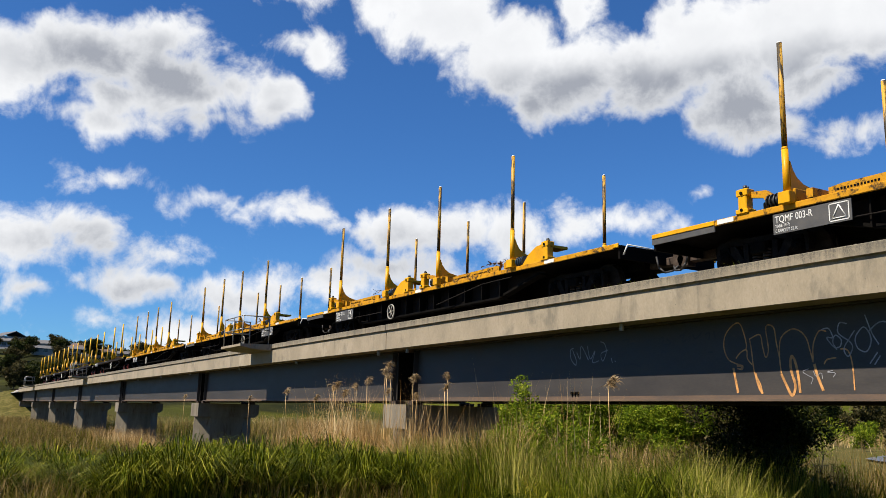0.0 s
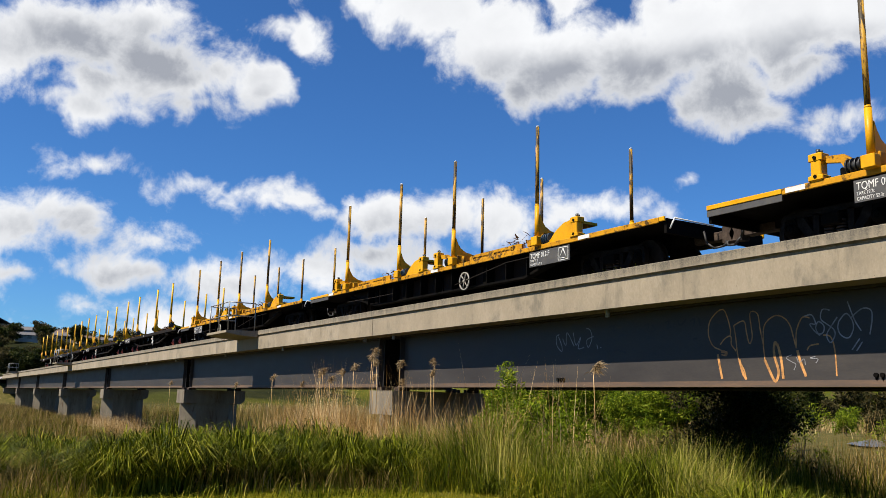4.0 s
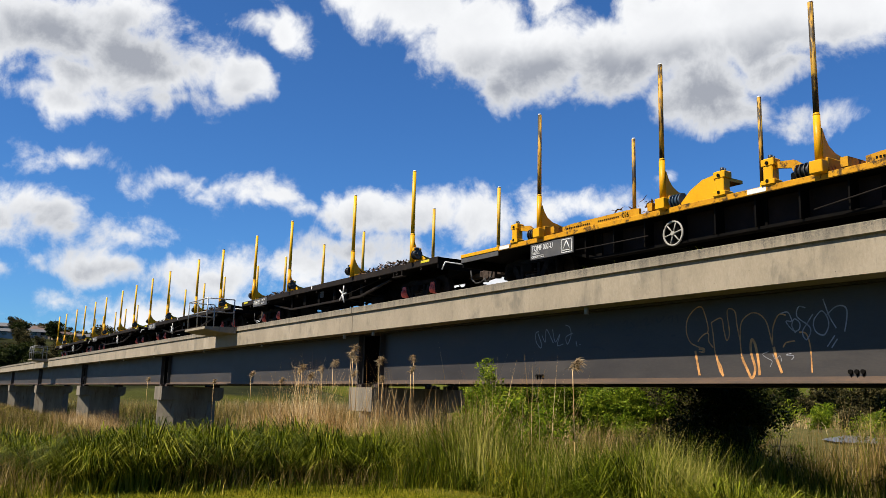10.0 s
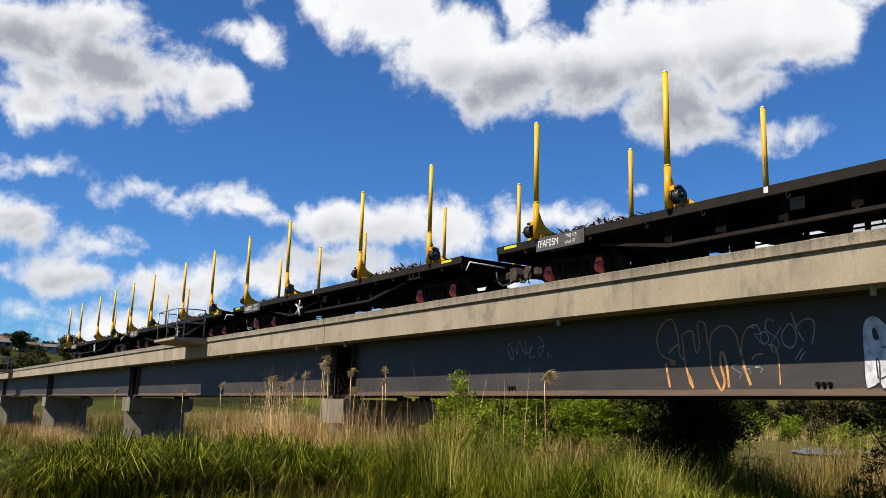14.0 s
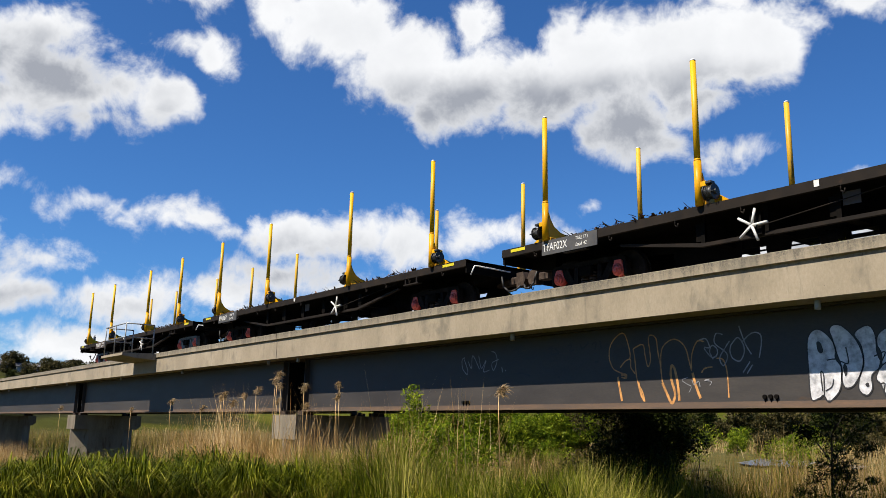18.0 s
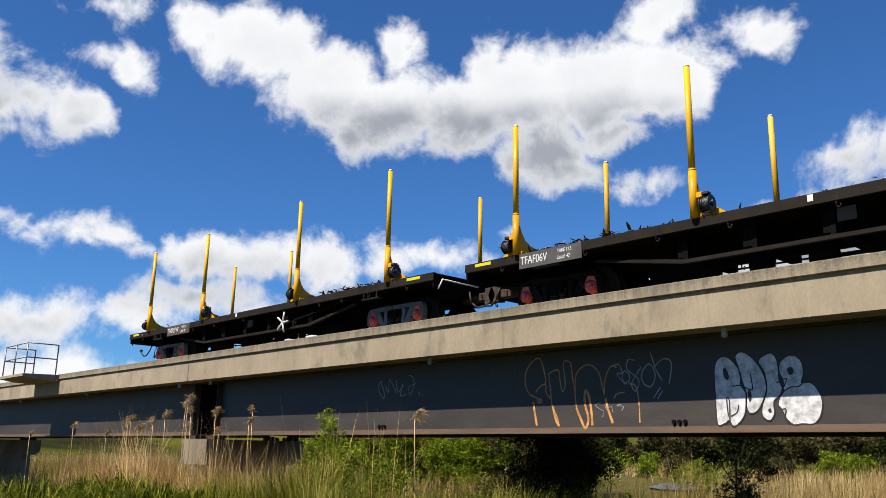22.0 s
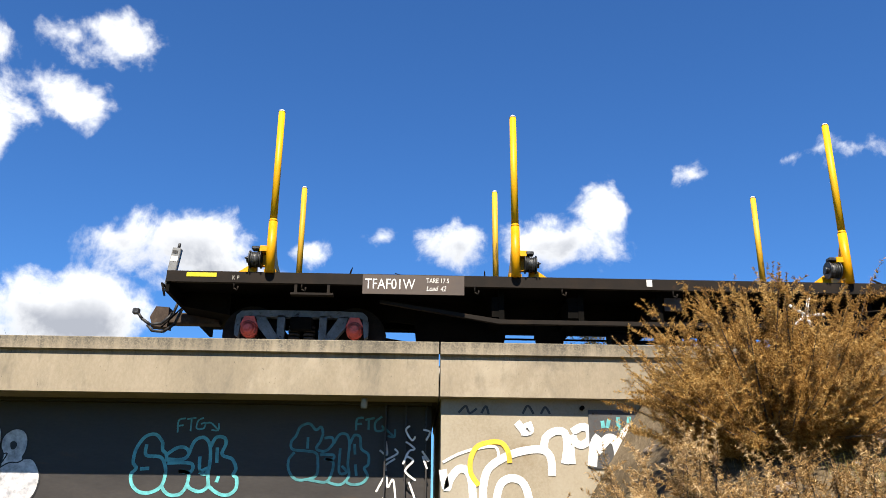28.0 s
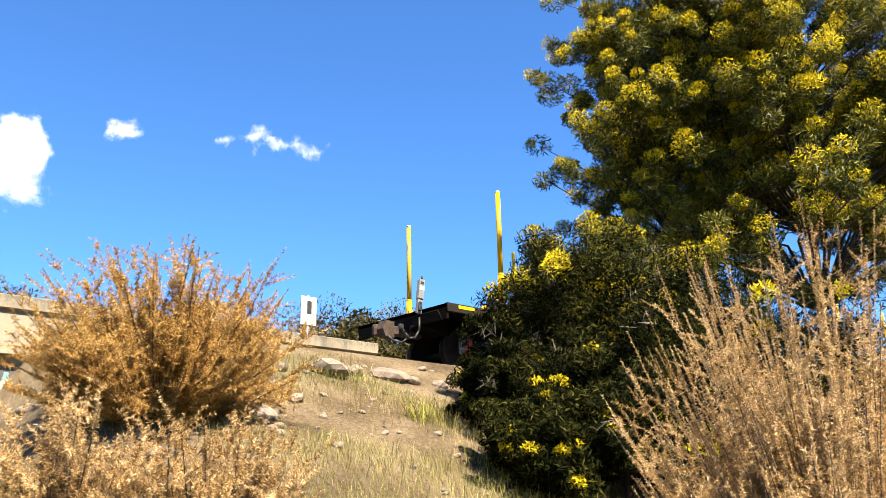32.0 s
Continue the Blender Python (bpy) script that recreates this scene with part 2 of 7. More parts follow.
KERB = kerb_concrete()
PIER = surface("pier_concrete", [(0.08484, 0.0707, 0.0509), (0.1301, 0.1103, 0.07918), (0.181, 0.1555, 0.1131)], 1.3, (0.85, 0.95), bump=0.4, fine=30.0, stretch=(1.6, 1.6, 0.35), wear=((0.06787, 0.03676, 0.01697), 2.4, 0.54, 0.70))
RUST_EDGE = surface("rusting_girder_edge", [(0.048, 0.036, 0.028), (0.08, 0.052, 0.0336), (0.128, 0.076, 0.044)], 1.5, (0.6, 0.85), bump=0.2, fine=30.0, stretch=(0.4, 1, 3))
# concrete under the deck, its shade put into the darker base colour
SOFFIT = surface("shaded_soffit_concrete", [(0.03535, 0.03005, 0.02121), (0.0601, 0.04949, 0.03535)], 1.4, (0.85, 0.95), fine=30.0, sheen=0.1)
GIRDER = surface("girder_paint", [(0.02154, 0.01901, 0.01774), (0.03168, 0.02851, 0.02661), (0.04435, 0.03928, 0.03548)], 1.2, (0.45, 0.65), bump=0.1, fine=24.0, stretch=(0.5, 1, 1.6), wear=((0.06336, 0.03802, 0.02218), 2.3, 0.62, 0.78), sheen=0.3)
BLACK = surface("black_steel", [(0.002363, 0.002193, 0.002025), (0.00405, 0.003713, 0.003375), (0.007425, 0.006075, 0.005063)], 2.5, (0.65, 0.9), bump=0.15, fine=40.0, wear=((0.01013, 0.005737, 0.003713), 5.0, 0.6, 0.74), sheen=0.03)
DECK_EDGE = surface("dusty_dark_steel", [(0.00864, 0.007344, 0.00648), (0.01382, 0.01123, 0.009504), (0.02074, 0.01555, 0.0121)], 3.0, (0.6, 0.85), bump=0.2, fine=50.0, wear=((0.03456, 0.01944, 0.0121), 6.0, 0.62, 0.74), sheen=0.08)
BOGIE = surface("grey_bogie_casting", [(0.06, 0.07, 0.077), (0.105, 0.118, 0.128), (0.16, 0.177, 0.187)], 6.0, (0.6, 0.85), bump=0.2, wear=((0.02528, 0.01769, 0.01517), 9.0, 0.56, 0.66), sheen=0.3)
RED_CAP = surface("red_bearing_cap", [(0.426, 0.04969, 0.03552), (0.5963, 0.08518, 0.06388), (0.7097, 0.142, 0.09937)], 8.0, (0.45, 0.7), wear=((0.142, 0.0568, 0.0426), 14.0, 0.56, 0.66))
YELLOW = surface("yellow_paint", [(0.43, 0.20, 0.001), (0.52, 0.255, 0.0015), (0.56, 0.29, 0.003)], 2.0, (0.35, 0.55), bump=0.08, fine=40.0, wear=((0.1609, 0.06899, 0.003299), 9.0, 0.66, 0.76), sheen=0.2)
YELLOW_WORN = surface("worn_yellow_paint", [(0.3123, 0.135, 0.001832), (0.3974, 0.185, 0.002749), (0.443, 0.22, 0.005499)], 4.0, (0.45, 0.75), bump=0.2, fine=40.0, wear=((0.03974, 0.0225, 0.005499), 6.0, 0.50, 0.63), sheen=0.2)
POLE_WORN = surface("rubbed_yellow_tube", [(0.3314, 0.1718, 0.01273), (0.4375, 0.2354, 0.02121), (0.464, 0.2863, 0.0509)], 7.0, (0.45, 0.7), bump=0.2, fine=60.0, stretch=(1, 1, 0.18), wear=((0.02982, 0.02227, 0.01188), 9.0, 0.44, 0.54), sheen=0.25)
POLE_RUBBED = surface("far_yellow_tube", [(0.42, 0.23, 0.012), (0.50, 0.29, 0.02), (0.54, 0.34, 0.05)], 6.0, (0.4, 0.65), bump=0.15, fine=60.0, stretch=(1, 1, 0.15), wear=((0.10, 0.07, 0.03), 9.0, 0.54, 0.66), sheen=0.25)
POLE_CLEAN = surface("yellow_tube", [(0.4826, 0.2579, 0.002227), (0.5652, 0.3122, 0.003711), (0.5928, 0.3529, 0.01114)], 5.0, (0.35, 0.55), bump=0.1, fine=60.0, stretch=(1, 1, 0.2), wear=((0.1724, 0.1018, 0.01485), 10.0, 0.66, 0.76), sheen=0.25)
WHITE = surface("white_paint", [(0.448, 0.448, 0.4335), (0.5635, 0.5635, 0.5491)], 9.0, (0.5, 0.7), bump=0.1)
WINCH = surface("winch_steel", [(0.012, 0.0125, 0.013), (0.03, 0.032, 0.034), (0.09, 0.092, 0.095)], 14.0, (0.35, 0.6), metal=0.5, bump=0.2)
WINCH_BLUE = surface("blue_winch_paint", [(0.01449, 0.0338, 0.05795), (0.02414, 0.05312, 0.08689)], 12.0, (0.4, 0.6))
RUST = surface("rusty_coupler", [(0.016, 0.011, 0.008), (0.035, 0.024, 0.018), (0.07, 0.052, 0.04)], 9.0, (0.7, 0.9), bump=0.4, sheen=0.2)
WHITE_DUSTY = surface("dusty_white_paint", [(0.2028, 0.1932, 0.169), (0.2897, 0.2752, 0.2414)], 12.0, (0.6, 0.8), wear=((0.09658, 0.06277, 0.03863), 14.0, 0.55, 0.65))
CASE = surface("grey_plastic_case", [(0.10, 0.105, 0.11), (0.17, 0.175, 0.18)], 9.0, (0.5, 0.7), bump=0.1)
HOSE = surface("black_rubber", [(0.005795, 0.005795, 0.006277), (0.01449, 0.01449, 0.01546)], 20.0, (0.5, 0.8))
REFLECTOR = surface("yellow_reflector", [(0.4242, 0.3507, 0), (0.4808, 0.4185, 0.01131)], 12.0, (0.3, 0.4), bump=0.0)
PLATE_GREY = surface("grey_lettering_panel", [(0.02656, 0.02656, 0.028), (0.04105, 0.04105, 0.04249), (0.05795, 0.05553, 0.05312)], 5.0, (0.6, 0.8), wear=((0.04829, 0.02897, 0.01932), 9.0, 0.58, 0.68))
PLATE_BROWN = surface("brown_lettering_panel", [(0.03621, 0.02414, 0.01932), (0.04829, 0.0338, 0.02656), (0.06277, 0.04346, 0.0338)], 5.0, (0.6, 0.8))
BARK = surface("shredded_bark", [(0.065, 0.034, 0.018), (0.13, 0.07, 0.037), (0.22, 0.125, 0.068)], 9.0, (0.8, 0.95), spread=0.4)
RAIL = surface("rail_steel", [(0.04829, 0.02897, 0.01932), (0.07728, 0.04829, 0.0338)], 6.0, (0.5, 0.8), metal=0.5)
GALV = surface("galvanised_tube", [(0.1449, 0.1497, 0.1546), (0.2028, 0.2076, 0.2076)], 9.0, (0.4, 0.6), metal=0.5)
PIPE_WHITE = surface("plastic_pipe", [(0.2028, 0.2076, 0.2028), (0.2656, 0.2704, 0.2656)], 9.0, (0.5, 0.7))
SOIL = surface("dry_bank_soil", [(0.08484, 0.06363, 0.03712), (0.1485, 0.1114, 0.06893), (0.2015, 0.1591, 0.1007)], 1.6, (0.85, 1.0), bump=0.8, fine=14.0, depth=0.05, wear=((0.07423, 0.07954, 0.02651), 1.3, 0.5, 0.62))
STONE = surface("bank_stone", [(0.085, 0.062, 0.045), (0.15, 0.115, 0.088), (0.21, 0.175, 0.145)], 3.0, (0.8, 0.95), bump=0.6, fine=18.0, depth=0.03, spread=0.2)
BALLAST = surface("ballast_stone", [(0.1449, 0.1401, 0.1304), (0.2028, 0.1932, 0.1787), (0.2511, 0.2414, 0.2269)], 12.0, (0.85, 0.95), bump=0.6, fine=40.0, spread=0.25)

GIRDER_BROWN = surface("brown_girder_paint", [(0.0075, 0.0045, 0.0036), (0.0145, 0.0085, 0.0068), (0.024, 0.0145, 0.0115)], 3.0, (0.6, 0.85), bump=0.1, sheen=0.08)
# bogie casting with the shade below the deck put into its colour
BOGIE_SHADED = surface("shaded_bogie_casting", [(0.004, 0.0034, 0.003), (0.009, 0.0075, 0.0068), (0.02, 0.017, 0.0155)], 5.0, (0.7, 0.9), bump=0.2, sheen=0.05)


class Shape:
    """Collects simple solids as one mesh."""

    def __init__(self):
        self.v, self.f, self.smooth = [], [], []

    def add(self, verts, faces, smooth=False):
        k = len(self.v)
        self.v += [tuple(q) for q in verts]
        self.f += [tuple(k + i for i in q) for q in faces]
        self.smooth += [smooth] * len(faces)
        return self

    def box(self, x0, x1, y0, y1, z0, z1, cut=0.0, m=None):
        """A box; cut: chamfer of its long and short edges, in metres."""
        if not cut:
            v = [(x, y, z) for x in (x0, x1) for y in (y0, y1) for z in (z0, z1)]
            f = [(0, 1, 3, 2), (4, 6, 7, 5), (0, 4, 5, 1), (2, 3, 7, 6), (0, 2, 6, 4), (1, 5, 7, 3)]
        else:
            bm = bmesh.new()
            bmesh.ops.create_cube(bm, size=1)
            for q in bm.verts:
                q.co = Vector(((x0 + x1) / 2 + q.co.x * (x1 - x0), (y0 + y1) / 2 + q.co.y * (y1 - y0), (z0 + z1) / 2 + q.co.z * (z1 - z0)))
            bmesh.ops.bevel(bm, geom=bm.edges[:], offset=cut, segments=1, affect="EDGES")
            bm.verts.index_update()
            v, f = [q.co.copy() for q in bm.verts], [[q.index for q in p.verts] for p in bm.faces]
            bm.free()
        if m:
            v = [m @ Vector(q) for q in v]
        return self.add(v, f)

    def tube(self, a, b, r0, r1=None, n=10, caps=True):
        a, b = Vector(a), Vector(b)
        r1 = r0 if r1 is None else r1
        d = (b - a).normalized()
        s = d.orthogonal().normalized()
        u = d.cross(s)
        v = [p + (s * math.cos(2 * math.pi * i / n) + u * math.sin(2 * math.pi * i / n)) * r for p, r in ((a, r0), (b, r1)) for i in range(n)]
        self.add(v, [(i, (i + 1) % n, n + (i + 1) % n, n + i) for i in range(n)], True)
        if caps:
            k = len(self.v) - 2 * n
            self.f += [tuple(k + i for i in reversed(range(n))), tuple(k + n + i for i in range(n))]
            self.smooth += [False, False]
        return self

    def pipe(self, points, r, n=8):
        for a, b in zip(points, points[1:]):
            self.tube(a, b, r, r, n)
        return self

    def prism(self, outline, a, b, axis="y"):
        """An outline of (u, w) swept from a to b along an axis: u, w are the other two axes in order."""
        def at(u, w, q):
            return {"x": (q, u, w), "y": (u, q, w), "z": (u, w, q)}[axis]
        n = len(outline)
        v = [at(u, w, q) for q in (a, b) for u, w in outline]
        f = [tuple(range(n)), tuple(reversed(range(n, 2 * n)))] + [(i, n + i, n + (i + 1) % n, (i + 1) % n) for i in range(n)]
        return self.add(v, f)

    def mesh(self, name, mat):
        me = bpy.data.meshes.new(name)
        me.from_pydata(self.v, [], self.f)
        me.polygons.foreach_set("use_smooth", self.smooth)
        bm = bmesh.new()
        bm.from_mesh(me)
        bmesh.ops.recalc_face_normals(bm, faces=bm.faces)
        bm.to_mesh(me)
        bm.free()
        if mat:
            me.materials.append(mat)
        return me


def part(name, shape, mat, parent=None, label=""):
    ob = new(name, shape.mesh(name, mat) if isinstance(shape, Shape) else shape)
    if parent:
        ob.parent = parent
    if label:
        ob["label"] = label
    return ob


def lettering(text, size, at, mat, parent, name="lettering", lean=0.0, wide=0.78):
    """Built-in font, a thin mesh for each word, on a side that faces the near bank."""
    step = 0.0
    for word in text.split():
        c = bpy.data.curves.new("text", "FONT")
        c.body, c.size, c.extrude, c.shear = word, size, 0.002, lean
        t = bpy.data.objects.new("text", c)
        scene.collection.objects.link(t)
        bpy.context.view_layer.update()
        me = bpy.data.meshes.new_from_object(t.evaluated_get(bpy.context.evaluated_depsgraph_get()))
        bpy.data.objects.remove(t)
        bpy.data.curves.remove(c)
        me.transform(Matrix.Rotation(radians(90), 4, "X") @ Matrix.Diagonal((wide, 1, 1, 1)))
        me.materials.clear()
        me.materials.append(mat)
        ob = new(name, me)
        ob.parent = parent
        ob.location = (at[0] + step, at[1], at[2])
        step += max(v.co.x for v in me.vertices) + size * 0.26


# ---- ground ----
RAIL_Z, TRACK_Y, KERB_Y, KERB_TOP, KERB_FOOT = 4.05, 12.87, 10.90, 4.12, 3.406
GIRDER_Y, GIRDER_FOOT = 11.63, 1.956
JOINT, SPAN, SPANS = 0.345, 22.2, 7
WEST_END = JOINT - SPAN * SPANS


def smooth(a, b, q):
    q = min(1.0, max(0.0, (q - a) / (b - a)))
    return q * q * (3 - 2 * q)


def ground_z(x, y):
    low = -1.1 * max(smooth(8.2, 11.5, y), 0.85 * smooth(15, 34, -x) * smooth(-30, 0, y)) - 0.25 * smooth(14, 60, y)
    low += 0.10 * noise.noise((x * 0.3, y * 0.3, 0)) * smooth(4, 9, y)
    far = smooth(140, 520, y)
    low += 27.0 * far * (0.8 + 0.5 * noise.noise((x * 0.004, y * 0.004, 3)))
    west = smooth(165, 430, -x) * smooth(-400, -150, y) * (1 - 0.93 * smooth(80, 175, y))
    low += west * (24 + 8 * noise.noise((x * 0.006, y * 0.006, 7)))
    # embankment at the east end
    bank = 3.9 - 0.45 * max(0.0, 10.7 - y) - 0.8 * max(0.0, 3.2 - x) - 0.8 * max(0.0, 3.5 - x) * smooth(8.3, 10.6, y) - 0.6 * max(0.0, y - 16.0)
    bank = min(bank, 3.86)
    bank += 0.12 * noise.noise((x * 0.7, y * 0.7, 1)) * smooth(0.0, 1.0, 3.4 - bank)
    # west approach
    bank_w = 3.8 - 0.5 * max(0.0, 10.4 - y) - 0.5 * max(0.0, y - 15.4) - 0.8 * max(0.0, x - WEST_END + 4)
    return max(low, bank, min(bank_w, 3.8))


def sheet(name, xs, ys, mat):
    me = bpy.data.meshes.new(name)
    v = [(x, y, ground_z(x, y)) for y in ys for x in xs]
    n = len(xs)
    me.from_pydata(v, [], [(j * n + i, j * n + i + 1, (j + 1) * n + i + 1, (j + 1) * n + i) for j in range(len(ys) - 1) for i in range(n - 1)])
    me.polygons.foreach_set("use_smooth", [True] * len(me.polygons))
    me.materials.append(mat)
    return new(name, me)


def graded(lo, hi, fine_lo, fine_hi, step, grow=1.12):
    out, q = [], fine_lo
    while q < fine_hi:
        out.append(q)
        q += step
    s = step
    while q < hi:
        out.append(q)
        s *= grow
        q += s
    out.append(hi)
    q, s = fine_lo, step
    while q > lo:
        s *= grow
        q -= s
        out.insert(0, max(q, lo))
    return out


def ground_material():
    m, n, shader = material("meadow_ground")
    at = n.put("ShaderNodeTexCoord").outputs["Object"]
    xyz = n.put("ShaderNodeSeparateXYZ", {}, Vector=at)
    big, mid, small = n.noise(at, 0.06, 4.0), n.noise(at, 0.9, 5.0), n.noise(at, 22.0, 6.0, 0.7)
    mixd = n.math("ADD", n.math("MULTIPLY", mid.outputs[0], 0.5), n.math("MULTIPLY", small.outputs[0], 0.5))
    lawn = n.ramp(mixd, [(0.36, (0.03181, 0.03676, 0.001414)), (0.5, (0.08131, 0.08131, 0.002828)), (0.64, (0.1555, 0.1343, 0.01131))])
    marsh = n.ramp(mixd, [(0.36, (0.02414, 0.02414, 0.005795)), (0.5, (0.06277, 0.05795, 0.01449)), (0.64, (0.1449, 0.1111, 0.04829))])
    field_c = n.ramp(n.noise(at, 0.05, 5.0, 0.6).outputs[0], [(0.3, (0.03535, 0.04242, 0.002121)), (0.5, (0.04949, 0.05656, 0.002828)), (0.7, (0.07423, 0.0707, 0.006363))])
    soil = n.ramp(mixd, [(0.34, (0.026, 0.0195, 0.0115)), (0.5, (0.088, 0.066, 0.041)), (0.64, (0.17, 0.134, 0.089))])
    edge = n.math("ADD", xyz.outputs[1], n.math("MULTIPLY", n.math("SUBTRACT", mid.outputs[0], 0.5), 4.0))
    wet = n.put("ShaderNodeMapRange", {}, Value=edge, From_Min=7.5, From_Max=9.0).outputs[0]
    wet = n.math("MAXIMUM", wet, n.put("ShaderNodeMapRange", {}, Value=xyz.outputs[0], From_Min=-17.0, From_Max=-20.0).outputs[0])
    far = n.put("ShaderNodeMapRange", {}, Value=n.math("ADD", n.math("MULTIPLY_ADD", xyz.outputs[0], -0.8, xyz.outputs[1]), n.math("MULTIPLY", big.outputs[0], 40.0)), From_Min=205.0, From_Max=235.0).outputs[0]
    bank = n.put("ShaderNodeMapRange", {}, Value=n.math("ADD", xyz.outputs[0], n.math("MULTIPLY", mid.outputs[0], 2.0)), From_Min=1.4, From_Max=3.4).outputs[0]
    colour = n.mix(far, n.mix(wet, lawn, marsh), field_c)
    scrub = n.ramp(n.noise(at, 0.04, 6.0, 0.7).outputs[0], [(0.36, (0.006082, 0.008113, 0.002028)), (0.5, (0.0169, 0.01859, 0.004732)), (0.66, (0.04394, 0.04732, 0.01014))])
    west = n.put("ShaderNodeMapRange", {}, Value=n.math("ADD", xyz.outputs[0], n.math("MULTIPLY", big.outputs[0], 60.0)), From_Min=-150.0, From_Max=-190.0).outputs[0]
    colour = n.mix(n.math("MULTIPLY", west, n.math("LESS_THAN", xyz.outputs[1], 110.0)), colour, scrub)
    near = n.math("LESS_THAN", xyz.outputs[1], 60.0)
    colour = n.mix(n.math("MULTIPLY", bank, near), colour, soil)
    n.tree.links.new(colour, shader.inputs["Base Color"])
    shader.inputs["Roughness"].default_value = 0.95
    shader.inputs["Specular IOR Level"].default_value = 0.05
    b = n.put("ShaderNodeBump", {}, Strength=0.8, Distance=0.05, Height=mixd)
    n.tree.links.new(b.outputs[0], shader.inputs["Normal"])
    return m


ground = sheet("ground", graded(-1600, 1500, -60, 26, 0.45), graded(-400, 2400, -2, 24, 0.45), ground_material())
tagged(ground, "marshy meadow with mown lawn and a dry earth bank", "ground", kind="structure")


# ---- bridge ----
def fascia(x0, x1):
    """Kerb beam and the slab behind it, from x0 to x1: a drip groove below the coping."""
    prof = [(KERB_Y, KERB_FOOT), (KERB_Y, KERB_TOP - 0.235), (KERB_Y + 0.045, KERB_TOP - 0.225), (KERB_Y + 0.045, KERB_TOP - 0.175), (KERB_Y - 0.035, KERB_TOP - 0.165),
            (KERB_Y - 0.035, KERB_TOP - 0.012), (KERB_Y - 0.02, KERB_TOP), (KERB_Y + 0.27, KERB_TOP), (KERB_Y + 0.27, KERB_FOOT + 0.38), (KERB_Y + 0.5, KERB_FOOT + 0.38), (KERB_Y + 0.5, KERB_FOOT)]
    return Shape().prism(prof, x0, x1, "x")


bridge = tagged(new("bridge"), "concrete deck railway bridge on dark steel plate girders and wall piers", "bridge", kind="structure")
for k in range(SPANS + 1):
    x1 = JOINT - SPAN * k - 0.012 if k else JOINT - 0.012
    x0 = JOINT - SPAN * (k + 1) + 0.012
    if k == SPANS:
        break
    part("kerb_beam", fascia(x0, x1), KERB, bridge, "weathered buff concrete kerb beam with a drip groove")
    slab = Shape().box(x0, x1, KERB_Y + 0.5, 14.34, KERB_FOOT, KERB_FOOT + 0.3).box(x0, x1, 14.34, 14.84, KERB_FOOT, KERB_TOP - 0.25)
    part("deck_slab", slab, SOFFIT, bridge, "concrete deck slab, shade put into its colour")
    for y in (GIRDER_Y, 14.0):
        g = Shape()
        a, b = x0 + 0.58, x1 - (0.07 if k == 0 else 0.58)
        g.box(a, b, y, y + 0.02, GIRDER_FOOT + 0.03, KERB_FOOT)
        g.box(a, b, y - 0.16, y + 0.18, KERB_FOOT - 0.03, KERB_FOOT - 0.001)
        part("girder", g, GIRDER, bridge, "dark grey painted steel plate girder")
        part("girder_flange", Shape().box(a, b, y - 0.17, y + 0.19, GIRDER_FOOT, GIRDER_FOOT + 0.035), RUST_EDGE if y < 13 else GIRDER, bridge)
        if y < 13:
            part("rust_streak", Shape().box(a + 0.1, b - 0.1, y - 0.004, y - 0.001, GIRDER_FOOT + 0.04, GIRDER_FOOT + 0.105), RUST_EDGE, bridge, "brown rust along the girder's foot")
        for xs in (a + 0.06, b - 0.07) + ((b - 0.35, b - 0.62) if k == 0 and y < 13 else ()):
            part("stiffener", Shape().box(xs - 0.01, xs + 0.01, y - 0.15, y, GIRDER_FOOT + 0.035, KERB_FOOT - 0.03), GIRDER, bridge)
    for q in (x0 + 0.62, x1 - 0.66):
        part("end_diaphragm", Shape().box(q, q + 0.04, GIRDER_Y + 0.02, 14.0, GIRDER_FOOT + 0.04, KERB_FOOT), BLACK, bridge)
    for i in range(3):
        part("cross_frame", Shape().box(x0 + 4 + i * 7, x0 + 4.06 + i * 7, GIRDER_Y + 0.02, 14.0, GIRDER_FOOT + 0.5, KERB_FOOT - 0.3), BLACK, bridge)

# walls and crossheads of the piers
for k in range(1, SPANS + 1):
    xc = JOINT - SPAN * k
    foot = min(ground_z(xc, 12.9), ground_z(xc, 11.5)) - 0.6
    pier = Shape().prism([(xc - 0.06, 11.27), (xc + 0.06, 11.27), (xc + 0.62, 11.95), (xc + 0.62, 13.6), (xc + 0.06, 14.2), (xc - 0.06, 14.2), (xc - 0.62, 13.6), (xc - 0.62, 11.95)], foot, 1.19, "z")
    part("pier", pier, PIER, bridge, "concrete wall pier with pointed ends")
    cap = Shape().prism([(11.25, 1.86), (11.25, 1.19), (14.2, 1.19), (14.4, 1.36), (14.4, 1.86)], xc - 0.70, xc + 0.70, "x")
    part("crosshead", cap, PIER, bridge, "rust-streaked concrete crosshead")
    for y in (GIRDER_Y, 14.0):
        for s in (-0.52, 0.52):
            part("bearing", Shape().box(xc + s - 0.16, xc + s + 0.16, y - 0.16, y + 0.18, GIRDER_FOOT - 0.1, GIRDER_FOOT), RUST, bridge)

